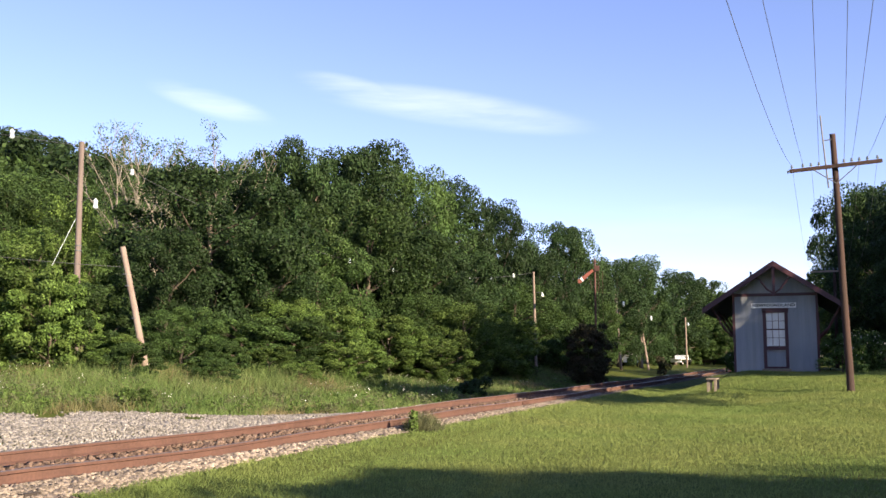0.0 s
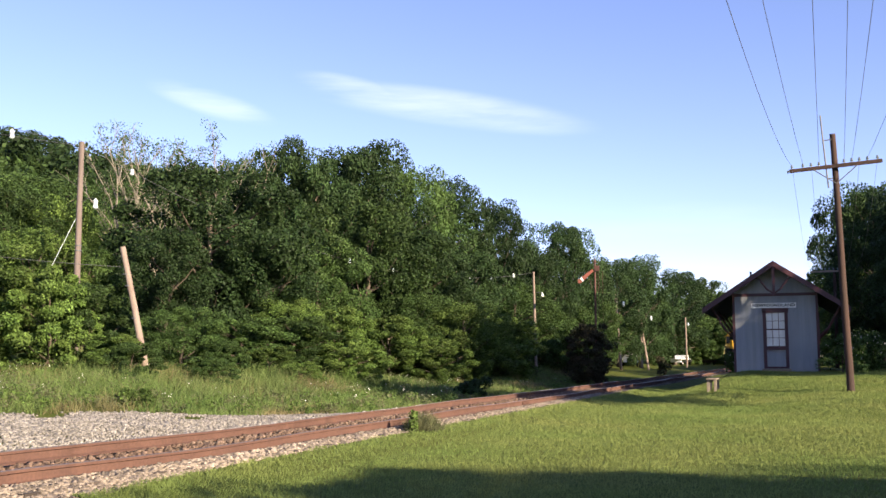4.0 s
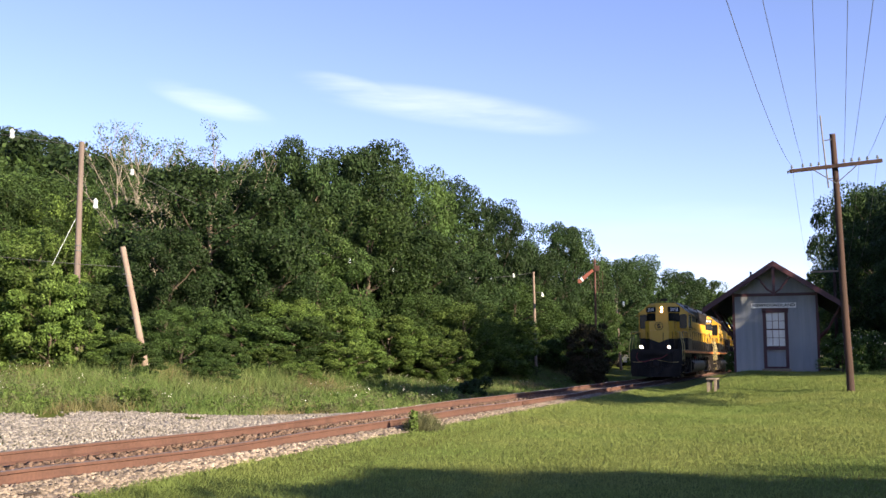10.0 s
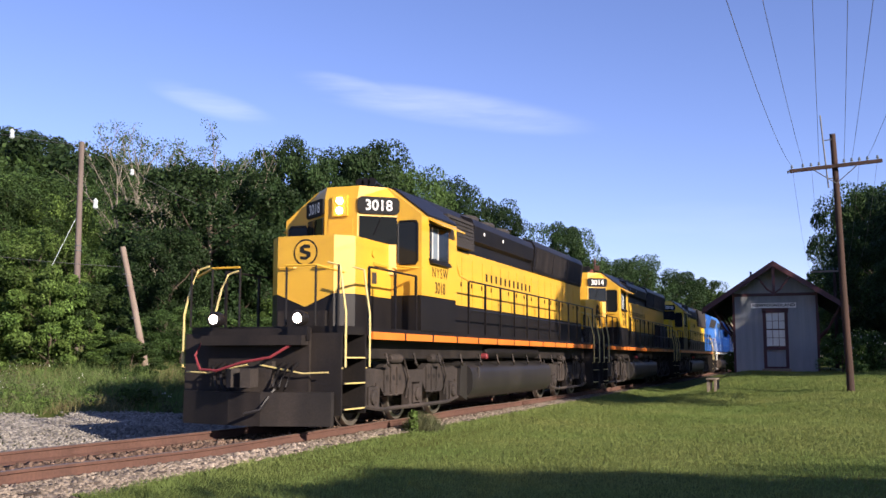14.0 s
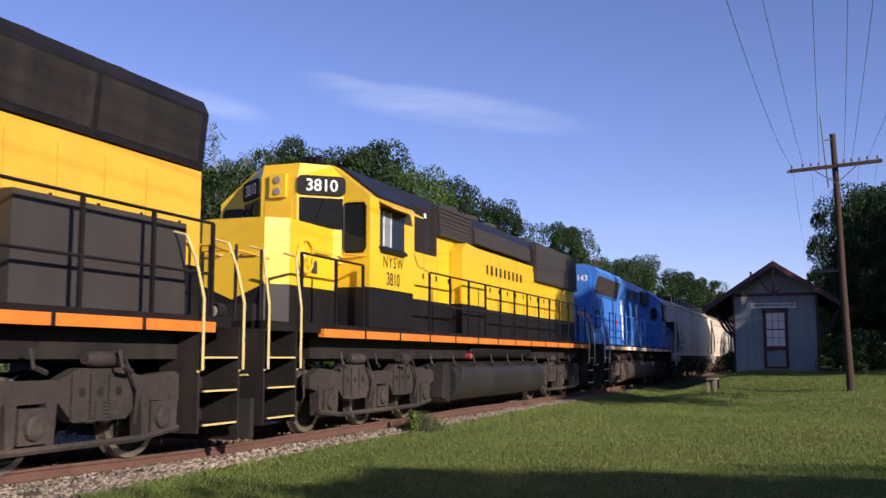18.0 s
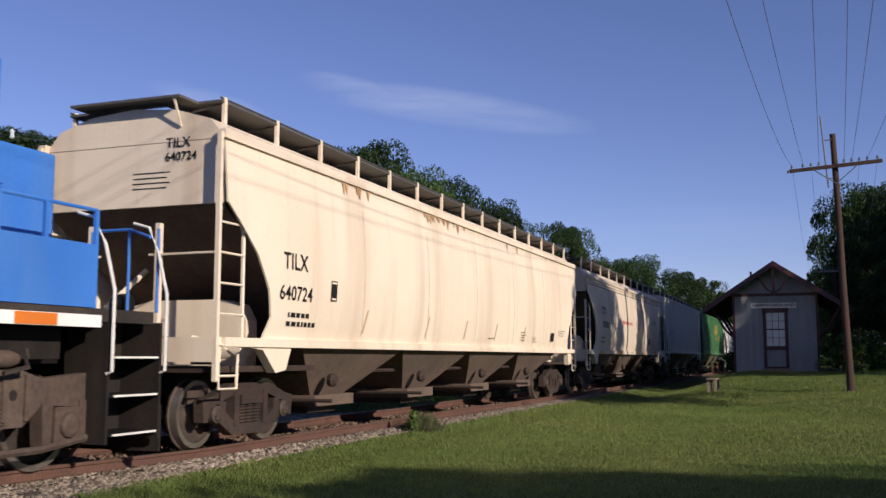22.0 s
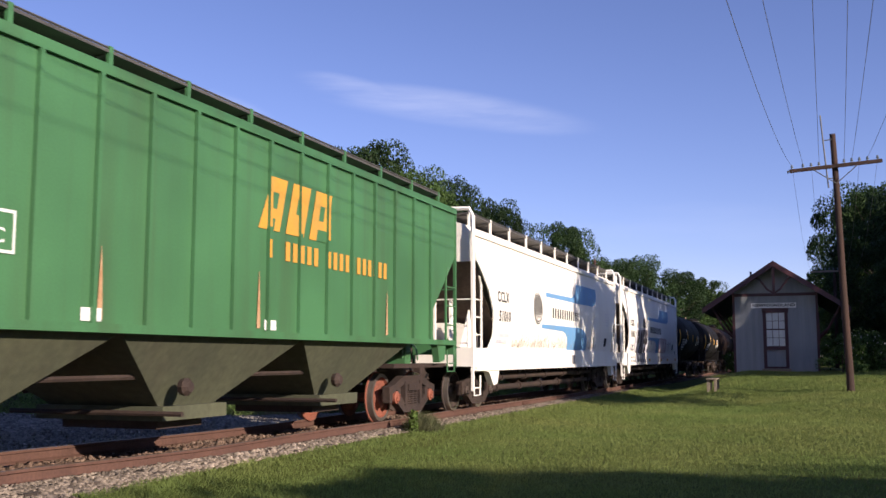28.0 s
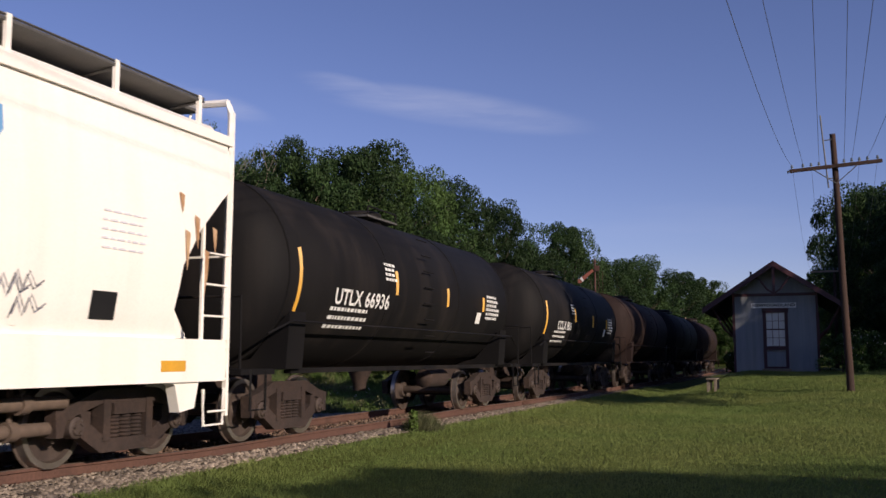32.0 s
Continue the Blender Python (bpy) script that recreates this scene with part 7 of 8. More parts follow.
for k in range(26):
    y = rust_rnd.choice((7.6, 8.7, 9.3, 4.0, 13.0, 16.5)) + rust_rnd.gauss(0, 0.45)
    w, d = rust_rnd.uniform(0.03, 0.22), rust_rnd.uniform(0.03, 0.22)
    panel("rust_stain", [(y, 4.098), (y + w * 0.2, 4.098 - d * 0.6), (y + w * 0.45, 4.098 - d), (y + w * 0.6, 4.098 - d * 0.5), (y + w, 4.098)], 1.52, "rust_stain", h1, "brown rust stain below the top edge")
panel("lot_panel", [(17.08, 1.69), (17.45, 1.69), (17.45, 1.93), (17.08, 1.93)], 1.565, "black_letter", h1)

# second hopper: tan
h2 = hopper_car(280.55, 17.65, "tan covered hopper car with ridged upper edge and black stencils", "tan", "chute", "smooth", (1.36, 1.50), 4.00, 4.58, 3, walk_posts=11, cut=(3.50, 1.37, 2.40, 1.2), marks=(9.97, 12.33, 15.35), post_top=3.2)
side_text(h2, 1.596, [("CITX", 2.72, 2.93, 0.36, 1.0), ("700393", 2.95, 2.42, 0.32, 1.1)], "black_letter")
bars_text("small_print", 2, 2.2, 1.92, 0.9, 0.05, 0.15, 1.58, "black_letter", h2, seed=5)
side_text(h2, 1.6, [("DO NOT HAMMER ON CAR", 7.5, 2.62, 0.18, 1.0)], "red_dot", 0.02)
side_text(h2, 1.56, [("CAUTION", 8.85, 1.43, 0.09, 1.0)], "black_letter", 0.01)
bars_text("small_print", 2, 14.1, 2.88, 1.7, 0.035, 0.10, 1.602, "black_letter", h2, seed=6)
for z in (3.77, 3.88):
    for s in (-1, 1):
        part("ridge", tube(B(), [(s * 1.525, 0.3, z), (s * 1.525, 17.35, z)], 0.012 if z < 3.8 else 0.018, 4), M["grille" if z < 3.8 else "tan"], h2, "dark seam under the top edge" if z < 3.8 else "")
for e, d in ((0.0, 1), (17.65, -1)):
    for x in (-0.62, 0.10):
        part("end_gusset", prism(B(), [(e + d * 0.14, 4.30), (e - d * 0.10, 4.20), (e - d * 0.10, 3.42), (e + d * 0.55, 2.35), (e + d * 0.62, 2.35), (e + d * 0.20, 3.50)], x, x + 0.05, "x"), M["tan"], h2, "angled stiffener plate on the end wall")
end_text(h2, [("CITX", 0.45, 4.12, 0.19), ("700393", 0.5, 3.94, 0.17)], "black_letter")
for y in (1.9, 5.6):
    panel("yellow_panel", [(y, 1.38), (y + 0.8, 1.38), (y + 0.8, 1.47), (y, 1.47)], 1.568, "reflect_y", h2)
panel("lot_panel", [(13.14, 1.79), (13.66, 1.79), (13.66, 2.09), (13.14, 2.09)], 1.575, "black_letter", h2)
bars_text("lot_print", 3, 13.18, 2.0, 0.4, 0.03, 0.08, 1.58, "tan", h2, seed=26, label="pale print on the black panel")
bars_text("small_print", 3, 14.0, 1.98, 0.5, 0.022, 0.07, 1.58, "black_letter", h2, seed=27)
panel("plate_mark", [(4.05, 2.5), (4.25, 2.5), (4.25, 2.85), (4.05, 2.85)], 1.602, "black_letter", h2)
panel("plate_face", [(4.07, 2.52), (4.23, 2.52), (4.23, 2.83), (4.07, 2.83)], 1.607, "tan", h2)

# third hopper: pale grey, ribbed
h3 = hopper_car(299.66, 17.6, "pale grey covered hopper car with upright ribs", "greige", "chute_pale", "rib", (1.46, 1.58), 4.30, 4.62, 3, ribs=17, cut=(3.40, 1.40, 2.15, 1.4), bulge=0.0, walk_posts=11)
side_text(h3, 1.506, [("AD", 2.62, 2.60, 0.34, 0.9), ("MX", 3.50, 2.62, 0.34, 0.9), ("52", 2.60, 2.12, 0.32, 0.9), ("549", 3.52, 2.14, 0.32, 0.9)], "black_letter")
end_text(h3, [("ADMX", 0.75, 4.14, 0.22), ("52549", 0.75, 3.94, 0.20)], "black_letter")
bars_text("small_print", 3, 2.35, 1.92, 0.55, 0.06, 0.11, 1.506, "black_letter", h3, seed=7)
bars_text("small_print", 3, 3.3, 1.92, 0.5, 0.06, 0.11, 1.506, "black_letter", h3, seed=8)

# fourth hopper: green, ribbed
h4 = hopper_car(318.7, 17.55, "green ribbed covered hopper car with faded orange lettering", "green", "chute_green", "rib", (1.48, 1.58), 4.32, 4.62, 3, ribs=17, rib_out=0.055, cut=(3.36, 1.35, 2.20, 1.35), bulge=0.0, walk_posts=12, wheels=WHEEL_RED)
side_text(h4, 1.506, [("SI", 2.50, 2.70, 0.36, 0.9), ("RX", 3.20, 2.70, 0.36, 0.9), ("95", 2.42, 2.22, 0.36, 0.95), ("444", 3.22, 2.22, 0.36, 0.95)], "white")
end_text(h4, [("SIRX", 0.85, 4.20, 0.22), ("95444", 0.85, 3.95, 0.22)], "white")
side_text(h4, 1.506, [("LD LMT", 2.45, 1.95, 0.13, 0.9), ("LT WT", 2.45, 1.78, 0.13, 0.9), ("222600", 3.28, 1.95, 0.13, 0.9), ("63400", 3.28, 1.78, 0.13, 0.9)], "white", 0.005)
# the growers' mark: plain slanted orange blocks with notches
for k, (a, b) in enumerate(((9.40, 10.12), (10.16, 10.84), (10.88, 11.56))):
    t = 0.22
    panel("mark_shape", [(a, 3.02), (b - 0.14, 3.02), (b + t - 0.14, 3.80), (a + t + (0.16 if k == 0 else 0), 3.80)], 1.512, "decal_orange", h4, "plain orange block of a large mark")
    panel("mark_notch", [(a + 0.30, 3.34), (b - 0.22, 3.34), (b - 0.16, 3.58), (a + 0.36, 3.58)], 1.512, "green", h4)
    if k != 1:
        panel("mark_notch", [(a + 0.22, 3.02), (b - (0.30 if k == 0 else 0.08), 3.02), (b - (0.26 if k == 0 else 0.02), 3.20), (a + 0.28, 3.20)], 1.512, "green", h4)
for i in range(17):
    y = 1.57 + 14.41 * i / 16
    if 9.4 < y < 11.75:
        part("mark_on_rib", box(B(), 1.5555, 1.5585, y - 0.029, y + 0.029, 3.06, 3.78), M["decal_orange"], h4)
        part("word_on_rib", box(B(), 1.5555, 1.5585, y - 0.029, y + 0.029, 2.62, 2.88), M["decal_orange"], h4)
blocks_text("company_words", 17, 10.15, 2.62, 1.506, 0.16, 0.28, 0.06, "decal_orange", h4, 1, "faded orange bars of a second line", skip=(5,))
for y in (1.55, 6.15, 9.4, 13.8):
    panel("rust_streak", [(y, 1.62), (y + 0.09, 1.62), (y + 0.07, 2.1), (y + 0.04, 2.42), (y + 0.02, 2.0)], 1.509, "rust_stain", h4, "rust-orange streak")
for y in (1.1, 3.0, 5.9, 9.6):
    panel("white_patch", [(y, 1.60), (y + 0.32, 1.60), (y + 0.32, 1.74), (y, 1.74)], 1.512, "white", h4, "white patch on the sill")
panel("plate_mark", [(4.55, 2.2), (4.95, 2.2), (4.95, 2.62), (4.55, 2.62)], 1.508, "white", h4)
panel("plate_face", [(4.58, 2.23), (4.92, 2.23), (4.92, 2.59), (4.58, 2.59)], 1.513, "green", h4)
side_text(h4, 1.5, [("C", 4.75, 2.36, 0.2, 1.0)], "white")


def corn_car(q, number, label, tagged_up):
    # slope sheets take the brown chute colour to imitate shade under the roof
    c = hopper_car(q, 17.35, label, "white_car", "chute" if tagged_up else "rust", "smooth", (0.92, 1.44), 4.02, 4.50, 0, walk_posts=11, cut=(3.42, 1.30, 2.45, 1.15), bulge=0.13, slope_shade="chute", marks=(6.86, 10.68, 12.93, 16.1) if tagged_up else ())
    side_text(c, 1.635, [("CCLX", 1.97, 2.68, 0.36, 1.0), (number, 2.12, 2.21, 0.36, 1.05)], "black_letter", 0.016)
    bars_text("small_print", 2, 1.6, 1.72, 1.1, 0.09, 0.15, 1.60, "graf_halo", c, seed=12)
    # pale blue swooshes: (y, lower edge, upper edge)
    strip("blue_band", [(6.18, 2.95, 3.07), (9.3, 2.95, 3.10), (9.6, 2.95, 3.13), (9.9, 2.95, 3.24), (10.1, 2.95, 3.40), (10.25, 2.95, 3.58), (12.5, 2.97, 3.60), (12.9, 3.03, 3.60), (13.15, 3.16, 3.60), (13.3, 3.36, 3.60)], "decal_blue", c, "pale blue swoosh")
    strip("blue_band", [(5.67, 2.04, 2.15), (8.2, 2.01, 2.17), (8.5, 1.96, 2.17), (8.75, 1.86, 2.17), (8.9, 1.72, 2.17), (9.0, 1.46, 2.17), (10.5, 1.46, 2.17), (11.0, 1.46, 2.12), (11.35, 1.46, 2.03), (11.6, 1.46, 1.88), (11.72, 1.46, 1.70)], "decal_blue", c, "pale blue lower swoosh")
    blocks_text("company_name", 12, 6.85, 2.37, 1.637, 0.17, 0.29, 0.125, "black_letter", c, 1, "plain dark bars in place of the company name")
    bars_text("small_print", 5, 14.65, 2.78, 0.85, 0.022, 0.10, 1.630, "graf_halo", c, seed=15)
    panel("lot_panel", [(14.6, 1.62), (15.0, 1.62), (15.0, 1.92), (14.6, 1.92)], 1.600, "black_letter", c)
    panel("sill_patch", [(9.6, 1.02), (10.0, 1.02), (10.0, 1.30), (9.6, 1.30)], 1.567, "graf_grey", c)
    for s in (-1, 1):
        for e, d in ((0.0, 1), (17.35, -1)):
            part("roof_hoop", tube(B(), [(s * 1.50, e + d * 0.08, 1.44), (s * 1.50, e + d * 0.05, 3.2), (s * 1.50, e + d * 0.04, 4.45), (s * 1.42, e + d * 0.02, 4.62), (s * 0.3, e, 4.66)], 0.05, 6), M["white_car"], c, "bent white end hoop of the roof walk")
    for x in (-0.48, 0.48):
        for e, d in ((0.0, 1), (17.35, -1)):
            part("end_channel", box(B(), x - 0.07, x + 0.07, min(e + d * 0.04, e + d * 0.16), max(e + d * 0.04, e + d * 0.16), 3.15, 4.40), M["white_car"], c, "white upright channel on the end wall", bevel=0.01)
            part("end_strut", tube(B(), [(x * 1.9, e + d * 0.20, 1.5), (x * 1.2, e + d * 1.1, 2.55)], 0.055, 5), M["white_car"], c, "slanting end strut")
            part("jacking_panel", prism(B(), [(e + d * 0.35, 1.46), (e + d * 1.25, 1.46), (e + d * 1.0, 2.35)], x * 2.2, x * 2.2 + 0.03, "x"), M["white_car"], c)
    # grime thrown up along the foot of the side
    rnd = random.Random(int(number))
    bm = B()
    f = skin(c, 1.6)
    for i in range(520 if not tagged_up else 200):
        y = rnd.uniform(2.9, 13.2)
        z = 1.455 + abs(rnd.gauss(0, 0.16)) * (1.0 if y > 4 else 0.5)
        h, w = rnd.uniform(0.03, 0.15), rnd.uniform(0.008, 0.022)
        t = rnd.uniform(-0.01, 0.03)
        bm.faces.new([bm.verts.new((f(b) + 0.0045 + 0.00001 * i, a, b)) for a, b in ((y, z), (y + w, z), (y + w * 0.6 + t, z + h), (y + t, z + h))])
    tagged(part("splash_marks", bm, M["grime_brown"], c, "brown splash marks along the foot of the side"), kind="stuff")
    # globe of meridians
    gy, gz = 5.25, 2.58
    arc = [(i / 14 - 0.5) * math.pi for i in range(15)]
    disc = [(gy + 0.45 * math.cos(a), gz - 0.45 * math.sin(a), gz + 0.45 * math.sin(a)) for a in [math.pi * (1 - k / 18) for k in range(1, 18)]]
    strip("globe", disc, "black_letter", c, "dark globe mark with pale meridians")
    for k in range(-3, 4):
        wline([(gy + k * 0.125 * math.cos(a), gz + 0.05 + 0.38 * math.sin(a)) for a in arc], 0.011, "white_car", c)
    for k in range(4):
        wline([(gy + (0.40 - 0.05 * k) * x, gz - 0.17 - 0.06 * k - 0.05 * (1 - x * x)) for x in (-1, -0.5, 0, 0.5, 1)], 0.009, "white_car", c)
    if tagged_up:
        side_text(c, 1.6, [("217900", 2.1, 1.70, 0.13, 0.9), ("68100 NEW", 2.2, 1.55, 0.13, 0.9)], "black_letter", 0.012)
        for z, n in ((1.20, 9), (1.04, 11)):
            blocks_text("maker_name", n, 1.75, z, 1.566, 0.06, 0.085, 0.045, "graf_grey", c, 1, "plain bars of a maker's name")
        for y, z, h in ((16.15, 2.75, 0.5), (16.35, 2.95, 0.42), (16.55, 2.55, 0.6), (16.72, 2.85, 0.35), (16.05, 3.2, 0.25), (0.62, 3.1, 0.3)):
            panel("rust_stain", [(y, z), (y + 0.10, z - 0.03), (y + 0.08, z - h * 0.6), (y + 0.05, z - h), (y + 0.02, z - h * 0.5)], 1.6, "rust_stain", c, "brown rust run near the car's end")
        graffiti(c)
    return c


def strip(name, rows, material, car, label=""):
    """A painted band on the side from rows of (y, lower edge, upper edge)."""
    f, off = skin(car, 1.6), coat(car)
    bm = B()
    cols = [[bm.verts.new((f(lo + (hi - lo) * k / 5) + off, y, lo + (hi - lo) * k / 5)) for k in range(6)] for y, lo, hi in rows]
    for a, b in zip(cols, cols[1:]):
        for k in range(5):
            bm.faces.new((a[k], b[k], b[k + 1], a[k + 1]))
    return part(name, bm, M[material], car, label)


def wline(pts, w, material, car, name="globe_line", label="", lift=0.0):
    """A painted line of half width w along points (y, z) of the side."""
    f, off = skin(car, 1.6), coat(car) + lift
    bm = B()
    rows = []
    fine = [pts[0]]
    for a, b in zip(pts, pts[1:]):
        n = max(1, int(math.hypot(b[0] - a[0], b[1] - a[1]) / 0.1))
        fine += [(a[0] + (b[0] - a[0]) * k / n, a[1] + (b[1] - a[1]) * k / n) for k in range(1, n + 1)]
    pts = fine
    for i, (y, z) in enumerate(pts):
        a, b = pts[max(i - 1, 0)], pts[min(i + 1, len(pts) - 1)]
        d = Vector((b[0] - a[0], b[1] - a[1])).normalized()
        rows.append([bm.verts.new((f(q) + off, p, q)) for p, q in ((y - d.y * w, z + d.x * w), (y + d.y * w, z - d.x * w))])
    for a, b in zip(rows, rows[1:]):
        bm.faces.new((a[0], b[0], b[1], a[1]))
    return part(name, bm, M[material], car, label)


def graffiti(c):
    """Spray-painted tangles on the side: a dark lettered block, red outlines, thin scrawls."""
    rnd = random.Random(77)
    tag = "dark spray-painted letter form"
    strip("graffiti_ground", [(2.70, 1.55, 1.95), (2.85, 1.46, 2.25), (3.05, 1.46, 2.42), (3.4, 1.46, 2.52), (3.8, 1.46, 2.50), (4.2, 1.46, 2.54), (4.7, 1.46, 2.52), (5.2, 1.46, 2.56), (5.7, 1.46, 2.55), (6.0, 1.5, 2.46), (6.12, 1.62, 2.2), (6.05, 1.7, 1.9)], "graf_halo", c, "hazy grey and blue spray-paint ground")
    strip("graffiti_ground", [(2.95, 1.02, 1.40), (3.4, 1.0, 1.42), (4.2, 1.02, 1.42), (5.0, 1.0, 1.42), (5.6, 1.05, 1.40)], "graf_halo", c)
    forms = [
        [(3.22, 1.48), (3.24, 1.85), (3.26, 2.30)], [(3.26, 2.30), (3.56, 2.30), (3.68, 2.14), (3.58, 1.96), (3.28, 1.92)],
        [(3.92, 1.48), (3.98, 1.9), (4.02, 2.32)], [(4.02, 2.32), (4.18, 2.02), (4.36, 2.34)], [(4.36, 2.34), (4.34, 1.9), (4.30, 1.48)], [(4.0, 1.80), (4.32, 1.84)],
        [(4.62, 1.48), (4.66, 1.9), (4.68, 2.36)], [(4.68, 2.34), (5.02, 2.36), (5.12, 2.16), (5.0, 1.96), (4.72, 1.92)],
        [(5.26, 1.48), (5.32, 1.9), (5.34, 2.36)], [(5.34, 2.36), (5.72, 2.36), (5.82, 2.14), (5.66, 1.96), (5.38, 1.94)]]
    for p in forms:
        wline(p, 0.125, "graf_dark", c, "graffiti", tag)
        for y, z in p:
            strip("graffiti", [(y + 0.125 * math.cos(a), z - 0.125 * math.sin(a) - 0.002, z + 0.125 * math.sin(a)) for a in [math.pi * (1 - k / 8) for k in range(9)]], "graf_dark", c)
    for p in (forms[1], forms[4], forms[7], forms[9]):
        wline([(y + 0.03, z + 0.03) for y, z in p[1:4]], 0.016, "graf_halo", c, "graffiti")
    for k in range(4):
        y = 3.3 + 0.62 * k
        wline([(y, 1.40), (y + 0.03, 1.2), (y + 0.2, 1.08), (y + 0.42, 1.12)], 0.07, "graf_grey", c, "graffiti", "grey sprayed foot of the letters")
    wline([(2.86, 2.1), (2.87, 1.85)], 0.022, "graf_dark", c, "graffiti")
    # red outlined piece
    strip("graffiti_ground", [(9.40, 1.7, 1.95), (9.6, 1.5, 2.14), (10.2, 1.46, 2.2), (10.8, 1.46, 2.15), (11.3, 1.46, 2.22), (11.9, 1.46, 2.1), (12.15, 1.55, 1.9), (12.3, 1.6, 1.7)], "graf_pink", c, "faint pink spray-paint ground")
    for k in range(4):
        y = 9.5 + 0.64 * k
        wline([(y, 2.10), (y + 0.5, 2.16), (y + 0.42, 1.92), (y + 0.22, 1.90), (y + 0.34, 1.5), (y + 0.52, 1.47)], 0.022, "graf_red", c, "graffiti", "red spray-painted outline")
        wline([(y + 0.04, 2.06), (y + 0.1, 1.86), (y + 0.2, 1.84), (y + 0.2, 1.5)], 0.022, "graf_red", c, "graffiti")
        wline([(y + 0.20, 1.98), (y + 0.34, 1.99)], 0.04, "graf_grey", c, "graffiti")
    for k in range(16):
        y = rnd.uniform(6.3, 8.9) if k < 7 else rnd.uniform(12.2, 14.6)
        z = rnd.uniform(1.55, 1.9)
        wline([(y, z), (y + 0.06, z + 0.2), (y + 0.16, z + 0.02), (y + 0.22, z + 0.2), (y + 0.32, z + 0.06), (y + 0.42, z + 0.12)], 0.010, "graf_grey" if k % 3 else "graf_red", c, "graffiti", "thin spray-painted scrawl")
    for k in range(6):
        y = 9.8 + 0.5 * k
        wline([(y, 1.1), (y + 0.12, 1.34), (y + 0.22, 1.12), (y + 0.36, 1.3)], 0.012, "graf_red", c, "graffiti")


M["graf_dark"] = mat("graffiti_dark", (0.045, 0.038, 0.05), (0.085, 0.072, 0.085), 0.6, scale=2, fine=0.15)
M["graf_pink"] = mat("graffiti_pink", (0.66, 0.50, 0.48), (0.80, 0.70, 0.64), 0.6, scale=2, fine=0.1)
corn_car(337.38, "51010", "white rounded covered hopper car with blue swooshes and grimy sill", False)
corn_car(355.95, "51063", "white rounded covered hopper car with blue swooshes and graffiti", True)


# ---- tank cars ----
def tank_car(q, label, paint, number=None, L=13.6):
    car = thing("tank_car", label, "tank car", group="tank cars")
    R, zc = 1.48, 2.52
    prof = [(0.62, 0.05), (0.66, 0.55), (0.78, 1.0), (0.98, 1.32), (1.25, R)]
    full = prof + [(L / 2 - 0.2, R + 0.004)] + [(L - y, r) for y, r in prof[::-1]]
    tank = part("tank", lathe(B(), full, 44, "y", (0, 0, zc)), M[paint], car, "long black cylindrical tank", smooth=True)
    for y in (1.25, L / 2 - 1.9, L / 2 + 1.9, L - 1.25):
        part("weld_ring", lathe(B(), [(y - 0.02, R + 0.002), (y - 0.015, R + 0.014), (y + 0.015, R + 0.014), (y + 0.02, R + 0.002)], 44, "y", (0, 0, zc)), M[paint], tank, smooth=True)
    part("dome", lathe(B(), [(zc + R - 0.05, 0.42), (zc + R + 0.16, 0.42), (zc + R + 0.2, 0.36), (zc + R + 0.24, 0.05)], 20, "z", (0, L / 2, 0)), M[paint], car, "manway on top of the tank", smooth=True)
    pf = part("platform", box(B(), -0.5, 0.5, L / 2 - 0.75, L / 2 + 0.75, zc + R + 0.01, zc + R + 0.05), M["grate"], car, "top platform")
    for s in (-1, 1):
        for e in (-0.7, 0.7):
            part("rail_post", tube(B(), [(s * 0.48, L / 2 + e, zc + R + 0.03), (s * 0.48, L / 2 + e, zc + R + 0.22)], 0.018, 5), M[paint], pf)
        part("handrail", tube(B(), [(s * 0.48, L / 2 - 0.7, zc + R + 0.22), (s * 0.48, L / 2 + 0.7, zc + R + 0.22)], 0.018, 5), M[paint], pf)
        for k in range(9):
            part("rung", tube(B(), [(s * (1.53 - 0.02 * max(0, k - 5) ** 2), L / 2 - 0.25, 1.0 + 0.32 * k), (s * (1.53 - 0.02 * max(0, k - 5) ** 2), L / 2 + 0.25, 1.0 + 0.32 * k)], 0.014, 4), M[paint], car)
        part("side_handrail", tube(B(), [(s * 1.50, 0.6, 1.55), (s * 1.56, 1.2, 1.75), (s * 1.56, L - 1.2, 1.75), (s * 1.50, L - 0.6, 1.55)], 0.02, 5), M[paint], car)
        for y, a0, a1 in (((1.57, -0.42, 0.24), (5.26, -0.10, 0.20), (8.0, -0.16, 0.10), (10.4, -0.16, 0.06)) if number else ()):
            part("reflector", tube(B(), [(s * (R + 0.004) * math.cos(a), y, zc + (R + 0.004) * math.sin(a)) for a in [a0 + (a1 - a0) * k / 6 for k in range(7)]], 0.035, 4), M["reflect_y"], tank, "yellow reflective strip")
    for e, d in ((0.0, 1), (L, -1)):
        def Y(v):
            return e + d * v
        for s in (-1, 1):
            part("saddle", prism(B(), [(s * 0.25, 1.0), (s * 1.40, 1.05), (s * 1.46, 1.9), (s * 1.30, 1.75), (s * 0.8, 1.2), (s * 0.25, 1.06)], min(Y(1.3), Y(1.8)), max(Y(1.3), Y(1.8)), "y"), M[paint], car, "steel saddle under the tank")
            part("stirrup", tube(B(), [(s * 1.45, Y(0.25), 1.05), (s * 1.45, Y(0.25), 0.5), (s * 1.45, Y(0.65), 0.5), (s * 1.45, Y(0.65), 1.05)], 0.02, 5), M[paint], car)
            part("corner_rail", tube(B(), [(s * 1.40, Y(0.05), 1.0), (s * 1.40, Y(0.05), 2.05), (s * 0.3, Y(0.05), 2.05)], 0.022, 5), M[paint], car)
